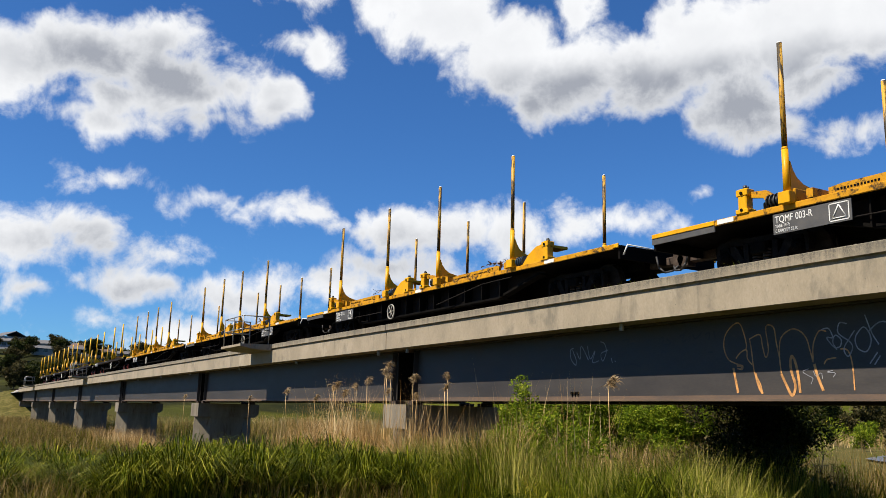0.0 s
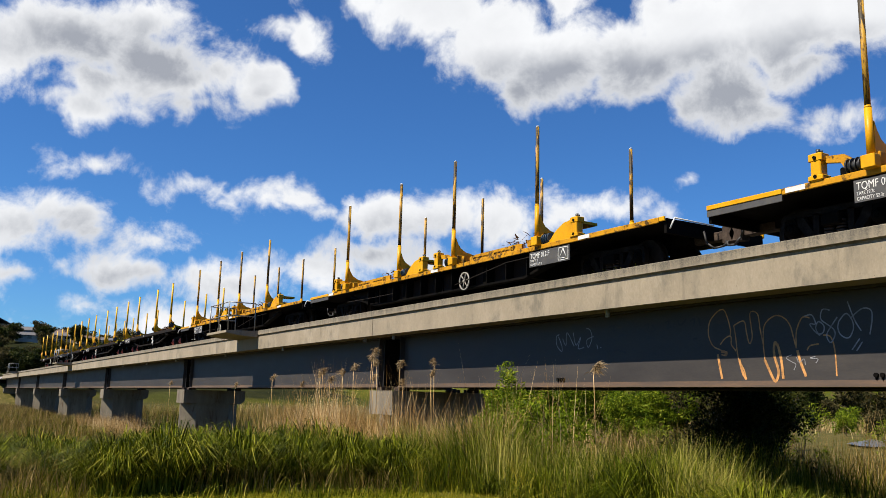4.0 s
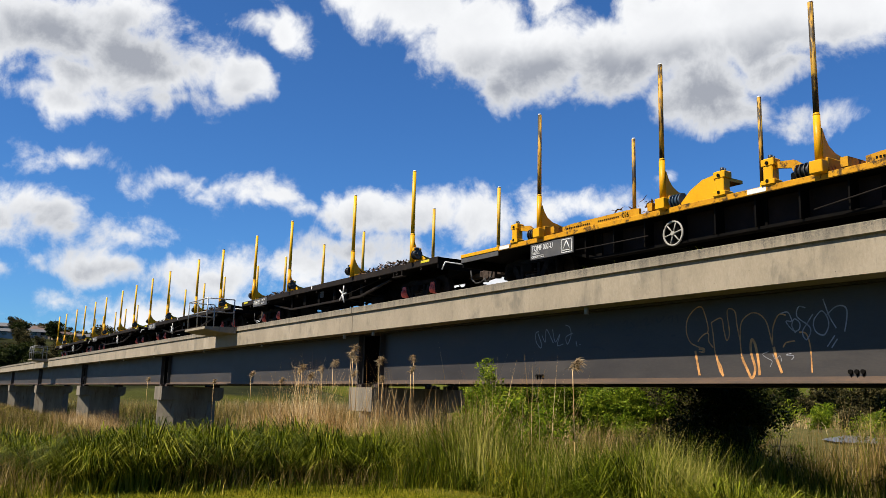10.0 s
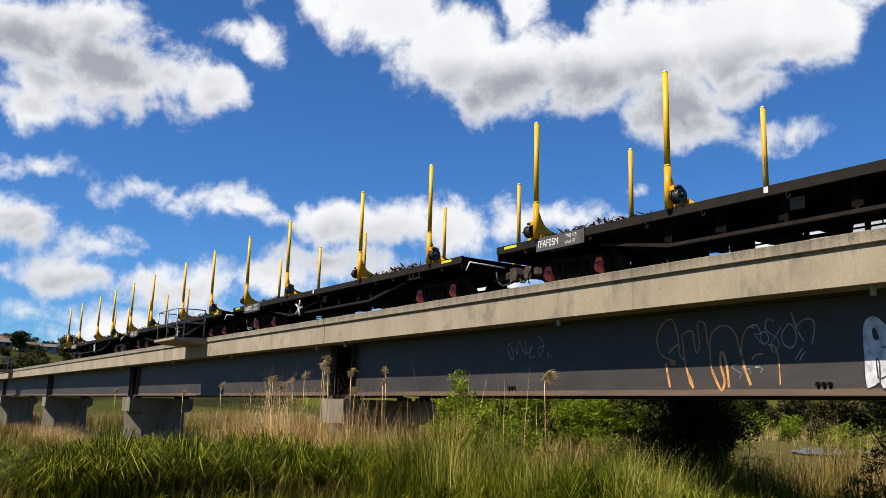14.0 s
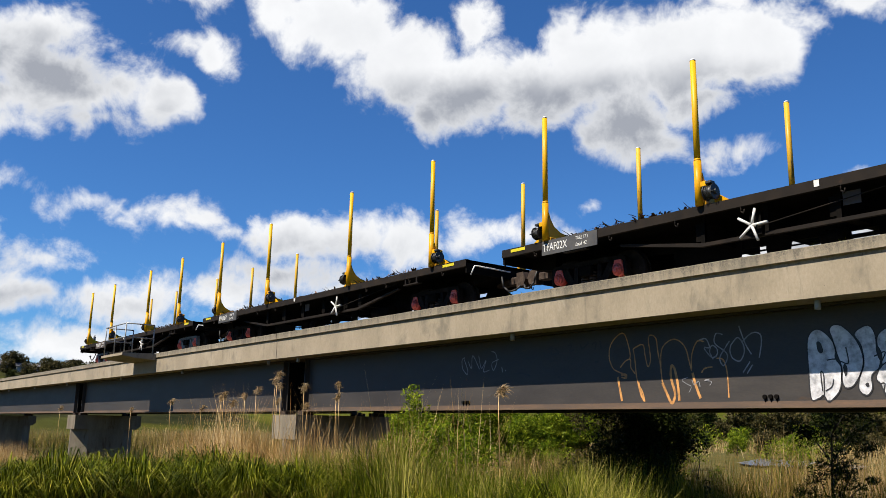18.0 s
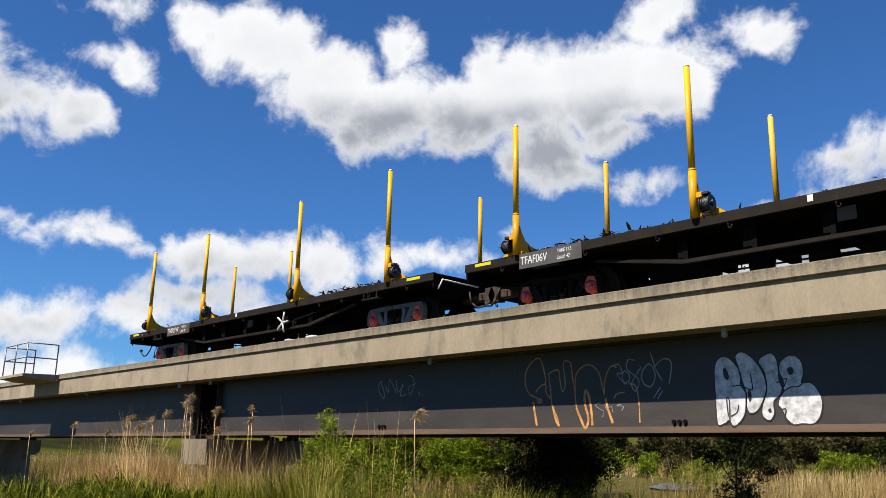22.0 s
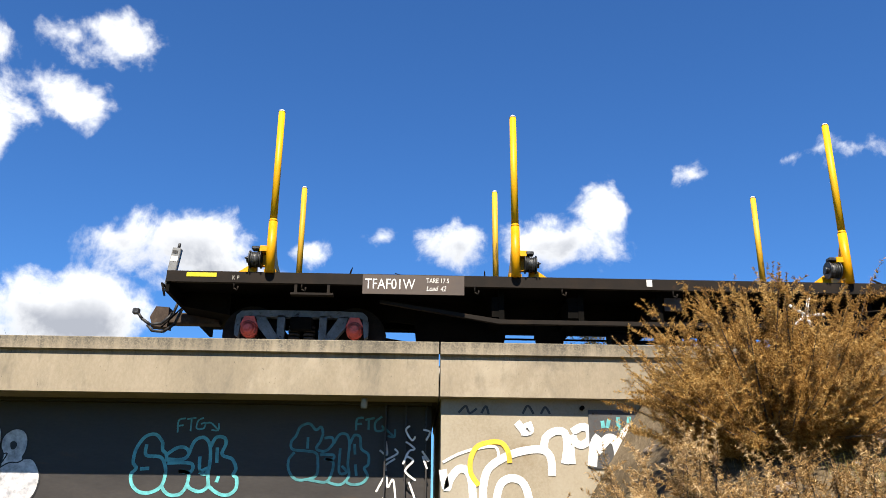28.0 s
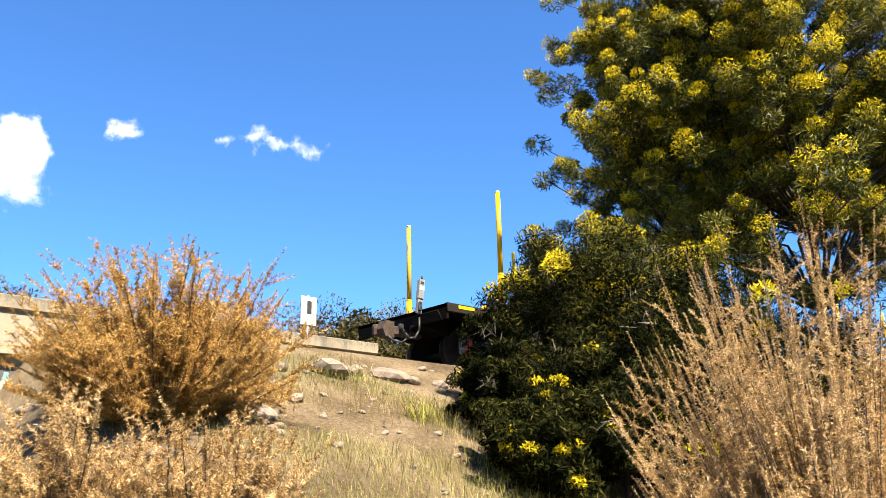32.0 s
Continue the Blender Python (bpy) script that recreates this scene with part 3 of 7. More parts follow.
# ---- bridge details ----
for k in range(SPANS):
    for q in (0.9, 9.75 if k == 0 else 7.7, 14.6) if k else (0.98, 6.35 - 0.03, 12.55, 21.3):
        x = JOINT - SPAN * k - q
        p = Shape().tube((x, KERB_Y + 0.22, KERB_FOOT + 0.01), (x, KERB_Y + 0.22, KERB_FOOT - 0.13), 0.045, n=14)
        part("drain_pipe", p, PIPE_WHITE, bridge, "short grey plastic drain pipe")
for x in (-14.32, -7.16):
    for i in range(3):
        b = Shape().tube((x + i * 0.095, GIRDER_Y - 0.002, 2.125), (x + i * 0.095, GIRDER_Y - 0.035, 2.125), 0.034, n=10)
        b.prism([(x + i * 0.095 - 0.028, 2.11), (x + i * 0.095 + 0.028, 2.11), (x + i * 0.095, 2.035)], GIRDER_Y - 0.006, GIRDER_Y - 0.002, "y")
        part("bolt", b, BLACK, bridge, "black bolt with a drip of old paint")

# abutment at the east end, its kerb beam, return wall and board
ABUT_Y, BANK_END = 11.06, 8.32
abutment = tagged(new("abutment"), "pale concrete abutment wall covered with painted scrawls", "wall", kind="structure")
part("kerb_beam", fascia(JOINT + 0.012, BANK_END), KERB, abutment, "weathered concrete kerb beam")
part("wall", Shape().box(JOINT + 0.03, BANK_END - 0.02, ABUT_Y, ABUT_Y + 0.5, -1.8, KERB_FOOT), CONCRETE_PALE, abutment, "pale concrete retaining wall")
part("return_wall", Shape().box(JOINT + 0.03, JOINT + 0.5, ABUT_Y + 0.5, 14.8, -1.8, KERB_FOOT), CONCRETE_PALE, abutment)
part("kerb_beam", Shape().box(JOINT + 0.012, BANK_END, 14.34, 14.84, KERB_FOOT, KERB_TOP - 0.25), CONCRETE, abutment)
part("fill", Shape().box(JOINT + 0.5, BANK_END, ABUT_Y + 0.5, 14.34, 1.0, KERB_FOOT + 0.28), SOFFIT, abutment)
board = part("board", Shape().box(2.30, 3.02, ABUT_Y - 0.02, ABUT_Y - 0.002, 2.53, 3.28, 0.004), PLATE_GREY, abutment, "grey weathered plywood board")
for x in (2.36, 2.60, 2.96):
    part("screw", Shape().tube((x, ABUT_Y - 0.02, 3.23), (x, ABUT_Y - 0.028, 3.23), 0.012, n=6), RUST, board)
part("lamp_stub", Shape().tube((2.22, ABUT_Y, 3.30), (2.22, ABUT_Y - 0.06, 3.30), 0.03, n=10), BLACK, abutment)

# refuges: platform, guard rail
for xc in (-33.0, -81.0, -129.0):
    r = tagged(new("refuge_platform"), "small concrete refuge platform with a galvanised guard rail", "platform", "refuges along the bridge", "structure")
    part("slab", Shape().prism([(9.62, 3.98), (9.62, 4.07), (KERB_Y - 0.04, 4.10), (KERB_Y - 0.04, 3.86), (10.1, 3.90)], xc - 1.3, xc + 1.3, "x"), CONCRETE, r)
    top = 5.16
    posts = [(xc - 1.22, 9.70), (xc + 1.22, 9.70), (xc - 1.22, 10.75), (xc + 1.22, 10.75), (xc, 9.70)]
    for px, py in posts:
        part("post", Shape().tube((px, py, 4.09), (px, py, top), 0.024, n=8), GALV, r)
    for z in (top, 4.65):
        part("rail", Shape().pipe([(xc - 1.22, 10.75, z), (xc - 1.22, 9.70, z), (xc + 1.22, 9.70, z), (xc + 1.22, 10.75, z)], 0.022), GALV, r)

# track on the bridge and beyond
track = tagged(new("railway_track"), "narrow gauge railway track on sleepers and ballast", "track", kind="structure")
for m in (-1, 1):
    y = TRACK_Y + m * 0.565
    rail_shape = Shape().prism([(y - 0.06, 3.93), (y + 0.06, 3.93), (y + 0.06, 3.945), (y + 0.012, 3.96), (y + 0.012, 4.04), (y + 0.034, 4.05), (y + 0.034, 4.08), (y - 0.034, 4.08), (y - 0.034, 4.05), (y - 0.012, 4.04), (y - 0.012, 3.96), (y - 0.06, 3.945)], -420, 120, "x")
    part("rail", rail_shape, RAIL, track, "rusty steel rail")
BED = Shape().prism([(11.3, 3.69), (14.34, 3.69), (14.2, 3.90), (11.5, 3.90)], WEST_END, BANK_END, "x").prism([(10.4, 3.45), (15.4, 3.45), (14.0, 3.91), (11.75, 3.91)], BANK_END, 120, "x").prism([(10.4, 3.3), (15.4, 3.3), (14.0, 3.91), (11.75, 3.91)], -420, WEST_END, "x")
part("ballast_bed", BED, BALLAST, track, "pale grey crushed stone ballast")
SLEEPER = Shape().box(-0.11, 0.11, TRACK_Y - 1.0, TRACK_Y + 1.0, 3.80, 3.93, 0.01).mesh("sleeper", BARK)
for i in range(120):
    part("sleeper", SLEEPER, None, track).location = (-52 + i * 0.66, 0, 0)
stones = Shape()
rnd = random.Random(5)
for _ in range(1500):
    x, y = rnd.uniform(8.3, 30), rnd.uniform(10.45, 12.4)
    z = 3.47 + (y - 10.4) * 0.33
    r = rnd.uniform(0.02, 0.045)
    v = [(x + r * rnd.uniform(0.7, 1.2) * a, y + r * rnd.uniform(0.7, 1.2) * b, z + r * rnd.uniform(0.6, 1) * c) for a, b, c in ((1, 0, 0), (-1, 0, 0), (0, 1, 0), (0, -1, 0), (0, 0, 1), (0, 0, -1))]
    stones.add(v, [(0, 2, 4), (2, 1, 4), (1, 3, 4), (3, 0, 4), (2, 0, 5), (1, 2, 5), (3, 1, 5), (0, 3, 5)])
tagged(part("ballast_stones", stones, BALLAST, track), kind="stuff")

# handrail stub on the far side of the deck
part("guard_pipe", Shape().pipe([(-9.2, 14.9, 4.12), (-9.2, 14.9, 4.35), (-8.9, 14.9, 4.22), (-5.6, 14.9, 4.24), (-5.4, 14.9, 4.40), (-5.1, 14.9, 4.30)], 0.025), GALV, bridge)

weeds_x = np.concatenate([np.random.default_rng(2).normal(c, 0.22, 26) for c in (-13.1, -12.2, -11.0, -17.5, -20.3, -9.4, -5.6)])
# ---- painted scrawls ----


def paint(name, colour, rough=0.6, patchy=0.0):
    m, n, shader = material(name)
    at = n.put("ShaderNodeTexCoord").outputs["Object"]
    f = n.noise(at, 9.0, 6.0, 0.65)
    shade = tuple(q * (0.55 - patchy) for q in colour)
    n.tree.links.new(n.ramp(f.outputs[0], [(0.3, shade), (0.6, colour)]), shader.inputs["Base Color"])
    shader.inputs["Roughness"].default_value = rough
    return m


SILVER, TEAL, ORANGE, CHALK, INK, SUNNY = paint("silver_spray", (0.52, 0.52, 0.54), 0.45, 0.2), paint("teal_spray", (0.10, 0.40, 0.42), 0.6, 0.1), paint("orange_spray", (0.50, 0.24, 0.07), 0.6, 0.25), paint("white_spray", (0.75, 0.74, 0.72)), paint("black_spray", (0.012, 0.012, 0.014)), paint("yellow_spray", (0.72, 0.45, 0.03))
FAINT = paint("faded_white_spray", (0.26, 0.26, 0.28), 0.6, 0.2)


def curve_through(pts, closed, steps=6):
    n, out = len(pts), []
    for i in range(n if closed else n - 1):
        p = [Vector(pts[(i + j) % n]) if closed else Vector(pts[min(max(i + j, 0), n - 1)]) for j in (-1, 0, 1, 2)]
        for s in range(steps):
            t = s / steps
            out.append(0.5 * ((2 * p[1]) + (p[2] - p[0]) * t + (2 * p[0] - 5 * p[1] + 4 * p[2] - p[3]) * t * t + (3 * p[1] - p[0] - 3 * p[2] + p[3]) * t ** 3))
    if not closed:
        out.append(Vector(pts[-1]))
    return out


def stroke(shape, pts, thick, y, closed=False, x0=0.0, z0=0.0, sx=1.0, sz=1.0):
    line = [Vector((x0 + p.x * sx, z0 + p.y * sz)) for p in curve_through(pts, closed)]
    n = len(line)
    v = []
    for i, p in enumerate(line):
        a, b = line[(i - 1) % n] if closed or i else p, line[(i + 1) % n] if closed or i < n - 1 else p
        d = (b - a).normalized() if (b - a).length else Vector((1, 0))
        w = Vector((-d.y, d.x)) * thick / 2
        v += [(p.x + w.x, y, p.y + w.y), (p.x - w.x, y, p.y - w.y)]
    m = n if closed else n - 1
    shape.add(v, [(2 * i, 2 * i + 1, 2 * ((i + 1) % n) + 1, 2 * ((i + 1) % n)) for i in range(m)])


def blob(shape, pts, y, x0, z0, sx, sz):
    line = [(x0 + p.x * sx, y, z0 + p.y * sz) for p in curve_through(pts, True)]
    shape.add(line, [tuple(range(len(line)))])


def scrawl(name, groups, mat, label):
    """A painted thing of which each stroke is a part; groups: (strokes, place, thickness, plane) in turn."""
    ob = tagged(new(name), label, "graffiti")
    for strokes, at, thick, y in groups:
        for i, q in enumerate(strokes):
            part("stroke", lines(Shape(), [q], at, thick, y - 0.0003 * i), mat, ob)
    return ob


GY = GIRDER_Y - 0.004
AY = ABUT_Y - 0.006
SILVER_LETTERS_AT = (-6.45, 2.04)
SILVER_LETTERS = (
    [(0.01, 0.05), (-0.00, 0.47), (0.01, 0.86), (0.10, 1.01), (0.23, 1.01), (0.37, 0.87), (0.42, 0.73), (0.41, 0.60), (0.48, 0.49), (0.48, 0.37), (0.45, 0.18), (0.36, 0.06), (0.26, 0.00), (0.20, 0.09), (0.13, 0.05)],
    [(0.38, 0.89), (0.35, 1.00), (0.41, 1.07), (0.53, 1.05), (0.68, 0.90), (0.77, 0.73), (0.80, 0.54), (0.74, 0.36), (0.63, 0.21), (0.52, 0.19), (0.48, 0.30), (0.49, 0.46), (0.43, 0.68)],
    [(0.70, 0.92), (0.84, 1.02), (0.94, 1.00), (0.99, 0.87), (0.99, 0.70), (1.00, 0.61), (1.04, 0.47), (0.90, 0.35), (0.89, 0.17), (0.81, 0.08), (0.71, 0.15), (0.72, 0.30), (0.80, 0.51), (0.78, 0.76)],
    [(1.02, 0.88), (1.14, 0.97), (1.27, 0.95), (1.34, 0.84), (1.34, 0.69), (1.31, 0.59), (1.44, 0.58), (1.54, 0.45), (1.57, 0.31), (1.53, 0.13), (1.43, 0.03), (1.27, 0.03), (1.15, 0.02), (1.05, 0.11), (1.00, 0.23), (0.95, 0.31), (1.01, 0.46), (1.05, 0.62), (1.00, 0.75)])

SILVER_EYES_AT = (-6.3, 2.23)
SILVER_EYES = (
    [(-0.00, 0.65), (0.05, 0.65), (0.09, 0.54), (0.06, 0.49), (0.01, 0.53)],
    [(0.36, 0.28), (0.39, 0.33), (0.42, 0.27), (0.41, 0.19), (0.38, 0.16)],
    [(0.65, 0.04), (0.69, 0.06), (0.70, 0.01), (0.67, -0.00)],
    [(0.97, 0.60), (1.02, 0.62), (1.06, 0.58), (1.04, 0.52), (0.99, 0.52)])

SILVER_LINES_AT = (-6.27, 2.07)
SILVER_LINES = (
    [(0.10, 0.55), (0.22, 0.56), (0.31, 0.52), (0.41, 0.50), (0.39, 0.72)],
    [(0.77, 0.57), (0.92, 0.62), (0.84, 0.44), (0.96, 0.50), (1.09, 0.51), (1.16, 0.57)],
    [(0.01, 0.12), (0.00, 0.38), (0.04, 0.34), (0.03, 0.06)],
    [(0.05, 0.12), (0.15, 0.18), (0.18, 0.28)],
    [(0.82, 0.20), (0.88, 0.20), (0.86, 0.08), (0.91, -0.00)])

TEAL_ONE_AT = (-3.7, 2.18)
TEAL_ONE = (
    [(0.37, 0.68), (0.27, 0.78), (0.13, 0.75), (0.03, 0.59), (0.01, 0.42), (0.06, 0.34), (-0.00, 0.26), (0.03, 0.13), (0.13, 0.04), (0.27, 0.03), (0.41, 0.11), (0.45, 0.28), (0.42, 0.41), (0.35, 0.49), (0.17, 0.51), (0.16, 0.65)],
    [(0.37, 0.68), (0.38, 0.58), (0.43, 0.53), (0.45, 0.43)],
    [(0.11, 0.33), (0.23, 0.34)],
    [(0.45, 0.53), (0.57, 0.61), (0.68, 0.61), (0.73, 0.53), (0.65, 0.46), (0.46, 0.46)],
    [(0.46, 0.41), (0.77, 0.41), (0.78, 0.30), (0.62, 0.31), (0.75, 0.28), (0.74, 0.12), (0.67, 0.02), (0.55, 0.00), (0.46, 0.05), (0.41, 0.13)],
    [(0.73, 0.53), (0.79, 0.70), (0.90, 0.75), (0.99, 0.67), (1.02, 0.48), (1.01, 0.25), (1.02, 0.12), (0.92, 0.05), (0.79, 0.09), (0.75, 0.15)],
    [(0.88, 0.50), (0.90, 0.32), (1.00, 0.35), (0.97, 0.27), (0.89, 0.30)],
    [(1.01, 0.62), (1.07, 0.75), (1.18, 0.75), (1.21, 0.67), (1.17, 0.53), (1.31, 0.47), (1.37, 0.35), (1.34, 0.27), (1.39, 0.22), (1.39, 0.09), (1.29, 0.01), (1.16, 0.03), (1.03, 0.12)],
    [(1.10, 0.62), (1.11, 0.42)],
    [(1.15, 0.25), (1.13, 0.17)])

TEAL_TAG_AT = (-3.15, 2.99)
TEAL_TAG = (
    [(0.00, 0.00), (-0.00, 0.16), (0.09, 0.19)],
    [(0.01, 0.09), (0.07, 0.10)],
    [(0.11, 0.18), (0.23, 0.20)],
    [(0.17, 0.18), (0.17, 0.02)],
    [(0.33, 0.20), (0.26, 0.16), (0.25, 0.06), (0.34, 0.06), (0.36, 0.13), (0.30, 0.12)],
    [(0.37, 0.13), (0.44, 0.13), (0.54, 0.04)],
    [(0.54, 0.13), (0.54, 0.04), (0.45, 0.04)])

TEAL_TWO_AT = (-1.64, 2.34)
TEAL_TWO = (
    [(0.44, 0.66), (0.41, 0.75), (0.34, 0.71), (0.25, 0.79), (0.13, 0.75), (0.08, 0.63), (0.02, 0.55), (0.04, 0.45), (0.21, 0.43), (0.36, 0.40), (0.39, 0.27), (0.38, 0.12), (0.26, 0.06), (0.11, 0.06), (0.01, 0.17), (-0.00, 0.31), (0.07, 0.41)],
    [(0.24, 0.61), (0.24, 0.46)],
    [(0.44, 0.66), (0.41, 0.56), (0.36, 0.46), (0.48, 0.43), (0.58, 0.53), (0.56, 0.61), (0.46, 0.60)],
    [(0.41, 0.38), (0.59, 0.38), (0.58, 0.32), (0.48, 0.33), (0.59, 0.29), (0.58, 0.14), (0.51, 0.03), (0.36, 0.04), (0.26, 0.06)],
    [(0.59, 0.53), (0.66, 0.65), (0.76, 0.65), (0.80, 0.53), (0.79, 0.27), (0.81, 0.11), (0.71, -0.00), (0.59, 0.01), (0.52, 0.04)],
    [(0.68, 0.47), (0.68, 0.16), (0.78, 0.16), (0.71, 0.24)],
    [(0.81, 0.53), (0.86, 0.64), (0.94, 0.62), (0.96, 0.47), (1.06, 0.39), (1.06, 0.26), (1.01, 0.21), (1.06, 0.11), (0.99, 0.02), (0.86, -0.00), (0.78, 0.03)],
    [(0.87, 0.53), (0.88, 0.39)],
    [(0.89, 0.26), (0.91, 0.11)])

TEAL_TAG_TWO_AT = (-0.76, 2.97)
TEAL_TAG_TWO = (
    [(-0.00, 0.08), (0.01, 0.23), (0.10, 0.25)],
    [(0.01, 0.16), (0.08, 0.17)],
    [(0.12, 0.22), (0.25, 0.25)],
    [(0.17, 0.23), (0.17, 0.09)],
    [(0.35, 0.27), (0.26, 0.19), (0.27, 0.08), (0.37, 0.09), (0.35, 0.15)],
    [(0.38, 0.12), (0.51, 0.01)],
    [(0.53, 0.10), (0.52, 0.00), (0.43, 0.01)])

WHITE_TAGS_AT = (-0.46, 2.14)
WHITE_TAGS = (
    [(0.00, 0.11), (0.12, 0.32), (0.15, 0.17), (0.22, 0.27), (0.26, 0.00)],
    [(0.08, 0.03), (0.15, 0.00)],
    [(0.03, 0.65), (0.13, 0.59), (0.11, 0.77)],
    [(0.23, 0.67), (0.27, 0.61), (0.11, 0.52)],
    [(0.24, 0.54), (0.12, 0.46), (0.12, 0.38)])

POST_TAGS_AT = (-0.11, 2.14)
POST_TAGS = (
    [(0.08, 0.96), (0.03, 0.90), (0.11, 0.77), (0.16, 0.82)],
    [(0.03, 0.75), (0.15, 0.66), (0.07, 0.62), (0.00, 0.46)],
    [(0.05, 0.56), (0.13, 0.50), (0.03, 0.37), (0.17, 0.25)],
    [(0.26, 0.91), (0.35, 0.88), (0.30, 0.77)],
    [(0.25, 0.63), (0.34, 0.50), (0.26, 0.56), (0.32, 0.40)],
    [(0.08, 0.23), (0.17, -0.00)])

ORANGE_LINES_AT = (-10.19, 2.08)
ORANGE_LINES = (
    [(0.46, 0.73), (0.48, 0.82), (0.43, 1.03), (0.35, 1.19), (0.21, 1.17), (0.04, 1.01), (-0.00, 0.79), (0.08, 0.60), (0.22, 0.52), (0.38, 0.47), (0.37, 0.41), (0.27, 0.43)],
    [(0.25, 0.60), (0.36, 0.70), (0.48, 0.73), (0.49, 0.59), (0.58, 0.48)],
    [(0.55, 0.91), (0.58, 0.73), (0.62, 0.37), (0.73, 0.16), (0.77, 0.00)],
    [(0.55, 0.91), (0.76, 0.97), (0.81, 0.76), (0.86, 0.59), (0.92, 0.72), (0.89, 1.09), (1.04, 1.07), (1.08, 0.82), (1.13, 0.57)],
    [(1.15, 0.32), (1.13, 0.60), (1.17, 0.88), (1.35, 1.01), (1.51, 0.99), (1.64, 0.86), (1.70, 0.65), (1.74, 0.48)],
    [(1.74, 0.48), (1.76, 0.75), (1.87, 0.95), (2.00, 0.94)],
    [(1.93, 0.44), (1.99, 0.51), (2.14, 0.53)],
    [(2.22, 0.66), (2.34, 0.63), (2.40, 0.43), (2.41, 0.04)])

ORANGE_DRIPS_AT = (-10.0, 2.05)
ORANGE_DRIPS = (
    [(-0.00, 0.47), (0.04, 0.25), (0.08, 0.05)],
    [(0.45, 0.37), (0.51, 0.15), (0.58, 0.04)],
    [(0.96, 0.34), (1.05, 0.15), (1.14, 0.00), (1.21, 0.15), (1.14, 0.42), (1.16, 0.61), (1.22, 0.55), (1.27, 0.31), (1.29, 0.04)],
    [(1.57, 0.48), (1.61, 0.31), (1.70, 0.07)],
    [(0.08, 0.51), (0.19, 0.49), (0.16, 0.44)])

PALE_LINES_AT = (-8.28, 2.48)
PALE_LINES = (
    [(0.00, 0.57), (0.13, 0.58), (0.19, 0.44), (0.09, 0.44), (0.21, 0.29), (0.31, 0.30), (0.33, 0.40), (0.24, 0.47), (0.19, 0.37), (0.25, 0.25)],
    [(0.44, 0.63), (0.32, 0.65), (0.29, 0.50), (0.47, 0.36), (0.51, 0.26), (0.43, 0.14), (0.37, 0.26), (0.48, 0.42), (0.56, 0.52)],
    [(0.58, 0.45), (0.70, 0.56), (0.79, 0.47), (0.81, 0.33), (0.73, 0.20), (0.61, 0.24), (0.56, 0.35), (0.58, 0.45)],
    [(0.74, 0.74), (0.83, 0.47), (0.93, 0.29)],
    [(0.77, 0.48), (0.95, 0.61), (1.09, 0.59), (1.11, 0.46), (1.06, 0.23)],
    [(0.77, 0.02), (0.90, 0.18)],
    [(0.84, 0.00), (0.94, 0.13)])

SMALL_TAG_AT = (-8.64, 2.22)
SMALL_TAG = (
    [(0.11, 0.24), (-0.00, 0.20), (0.08, 0.14), (0.17, 0.09), (0.13, 0.00)],
    [(0.19, 0.20), (0.23, 0.12), (0.32, 0.17), (0.34, 0.08)],
    [(0.52, 0.20), (0.43, 0.18), (0.56, 0.16), (0.52, 0.10)])

FAR_TAG_AT = (-14.38, 2.72)
FAR_TAG = (
    [(0.10, 0.36), (-0.00, 0.32), (0.02, 0.13), (0.17, -0.00), (0.19, 0.10), (0.07, 0.32)],
    [(0.21, 0.27), (0.32, 0.12), (0.36, 0.39), (0.59, 0.09)],
    [(0.56, 0.38), (0.65, 0.11), (0.80, 0.27), (0.72, 0.04), (0.91, 0.06)],
    [(0.97, 0.45), (1.10, 0.40), (1.15, 0.23), (1.04, 0.05), (0.99, 0.20), (1.21, 0.27)],
    [(1.30, 0.10), (1.33, 0.00)],
    [(1.41, 0.04), (1.43, 0.02)])

DARK_MARKS_AT = (-12.79, 2.56)
DARK_MARKS = (
    [(0.04, 0.58), (0.22, 0.61), (0.19, 0.51), (0.37, 0.52)],
    [(-0.00, 0.32), (0.20, 0.35), (0.24, 0.27)],
    [(0.35, 0.40), (0.58, 0.41)],
    [(0.07, 0.11), (0.31, 0.12), (0.55, 0.06)],
    [(1.06, 0.55), (1.17, 0.58), (1.15, 0.45), (1.34, 0.46), (1.25, 0.56)],
    [(1.10, 0.31), (1.32, 0.32)],
    [(1.58, 0.58), (1.69, 0.60), (1.64, 0.48), (1.74, 0.50)],
    [(1.90, 0.60), (1.96, 0.51), (2.11, 0.61)],
    [(2.19, 0.57), (2.29, 0.60), (2.27, 0.47)],
    [(2.39, 0.62), (2.42, 0.47)],
    [(1.31, 0.02), (1.36, -0.00)],
    [(2.25, 0.25), (2.35, 0.25)])

WALL_THIN_AT = (0.4, 2.59)
WALL_THIN = (
    [(0.00, -0.00), (0.21, 0.11), (0.45, 0.18), (0.68, 0.20), (0.72, 0.05)],)

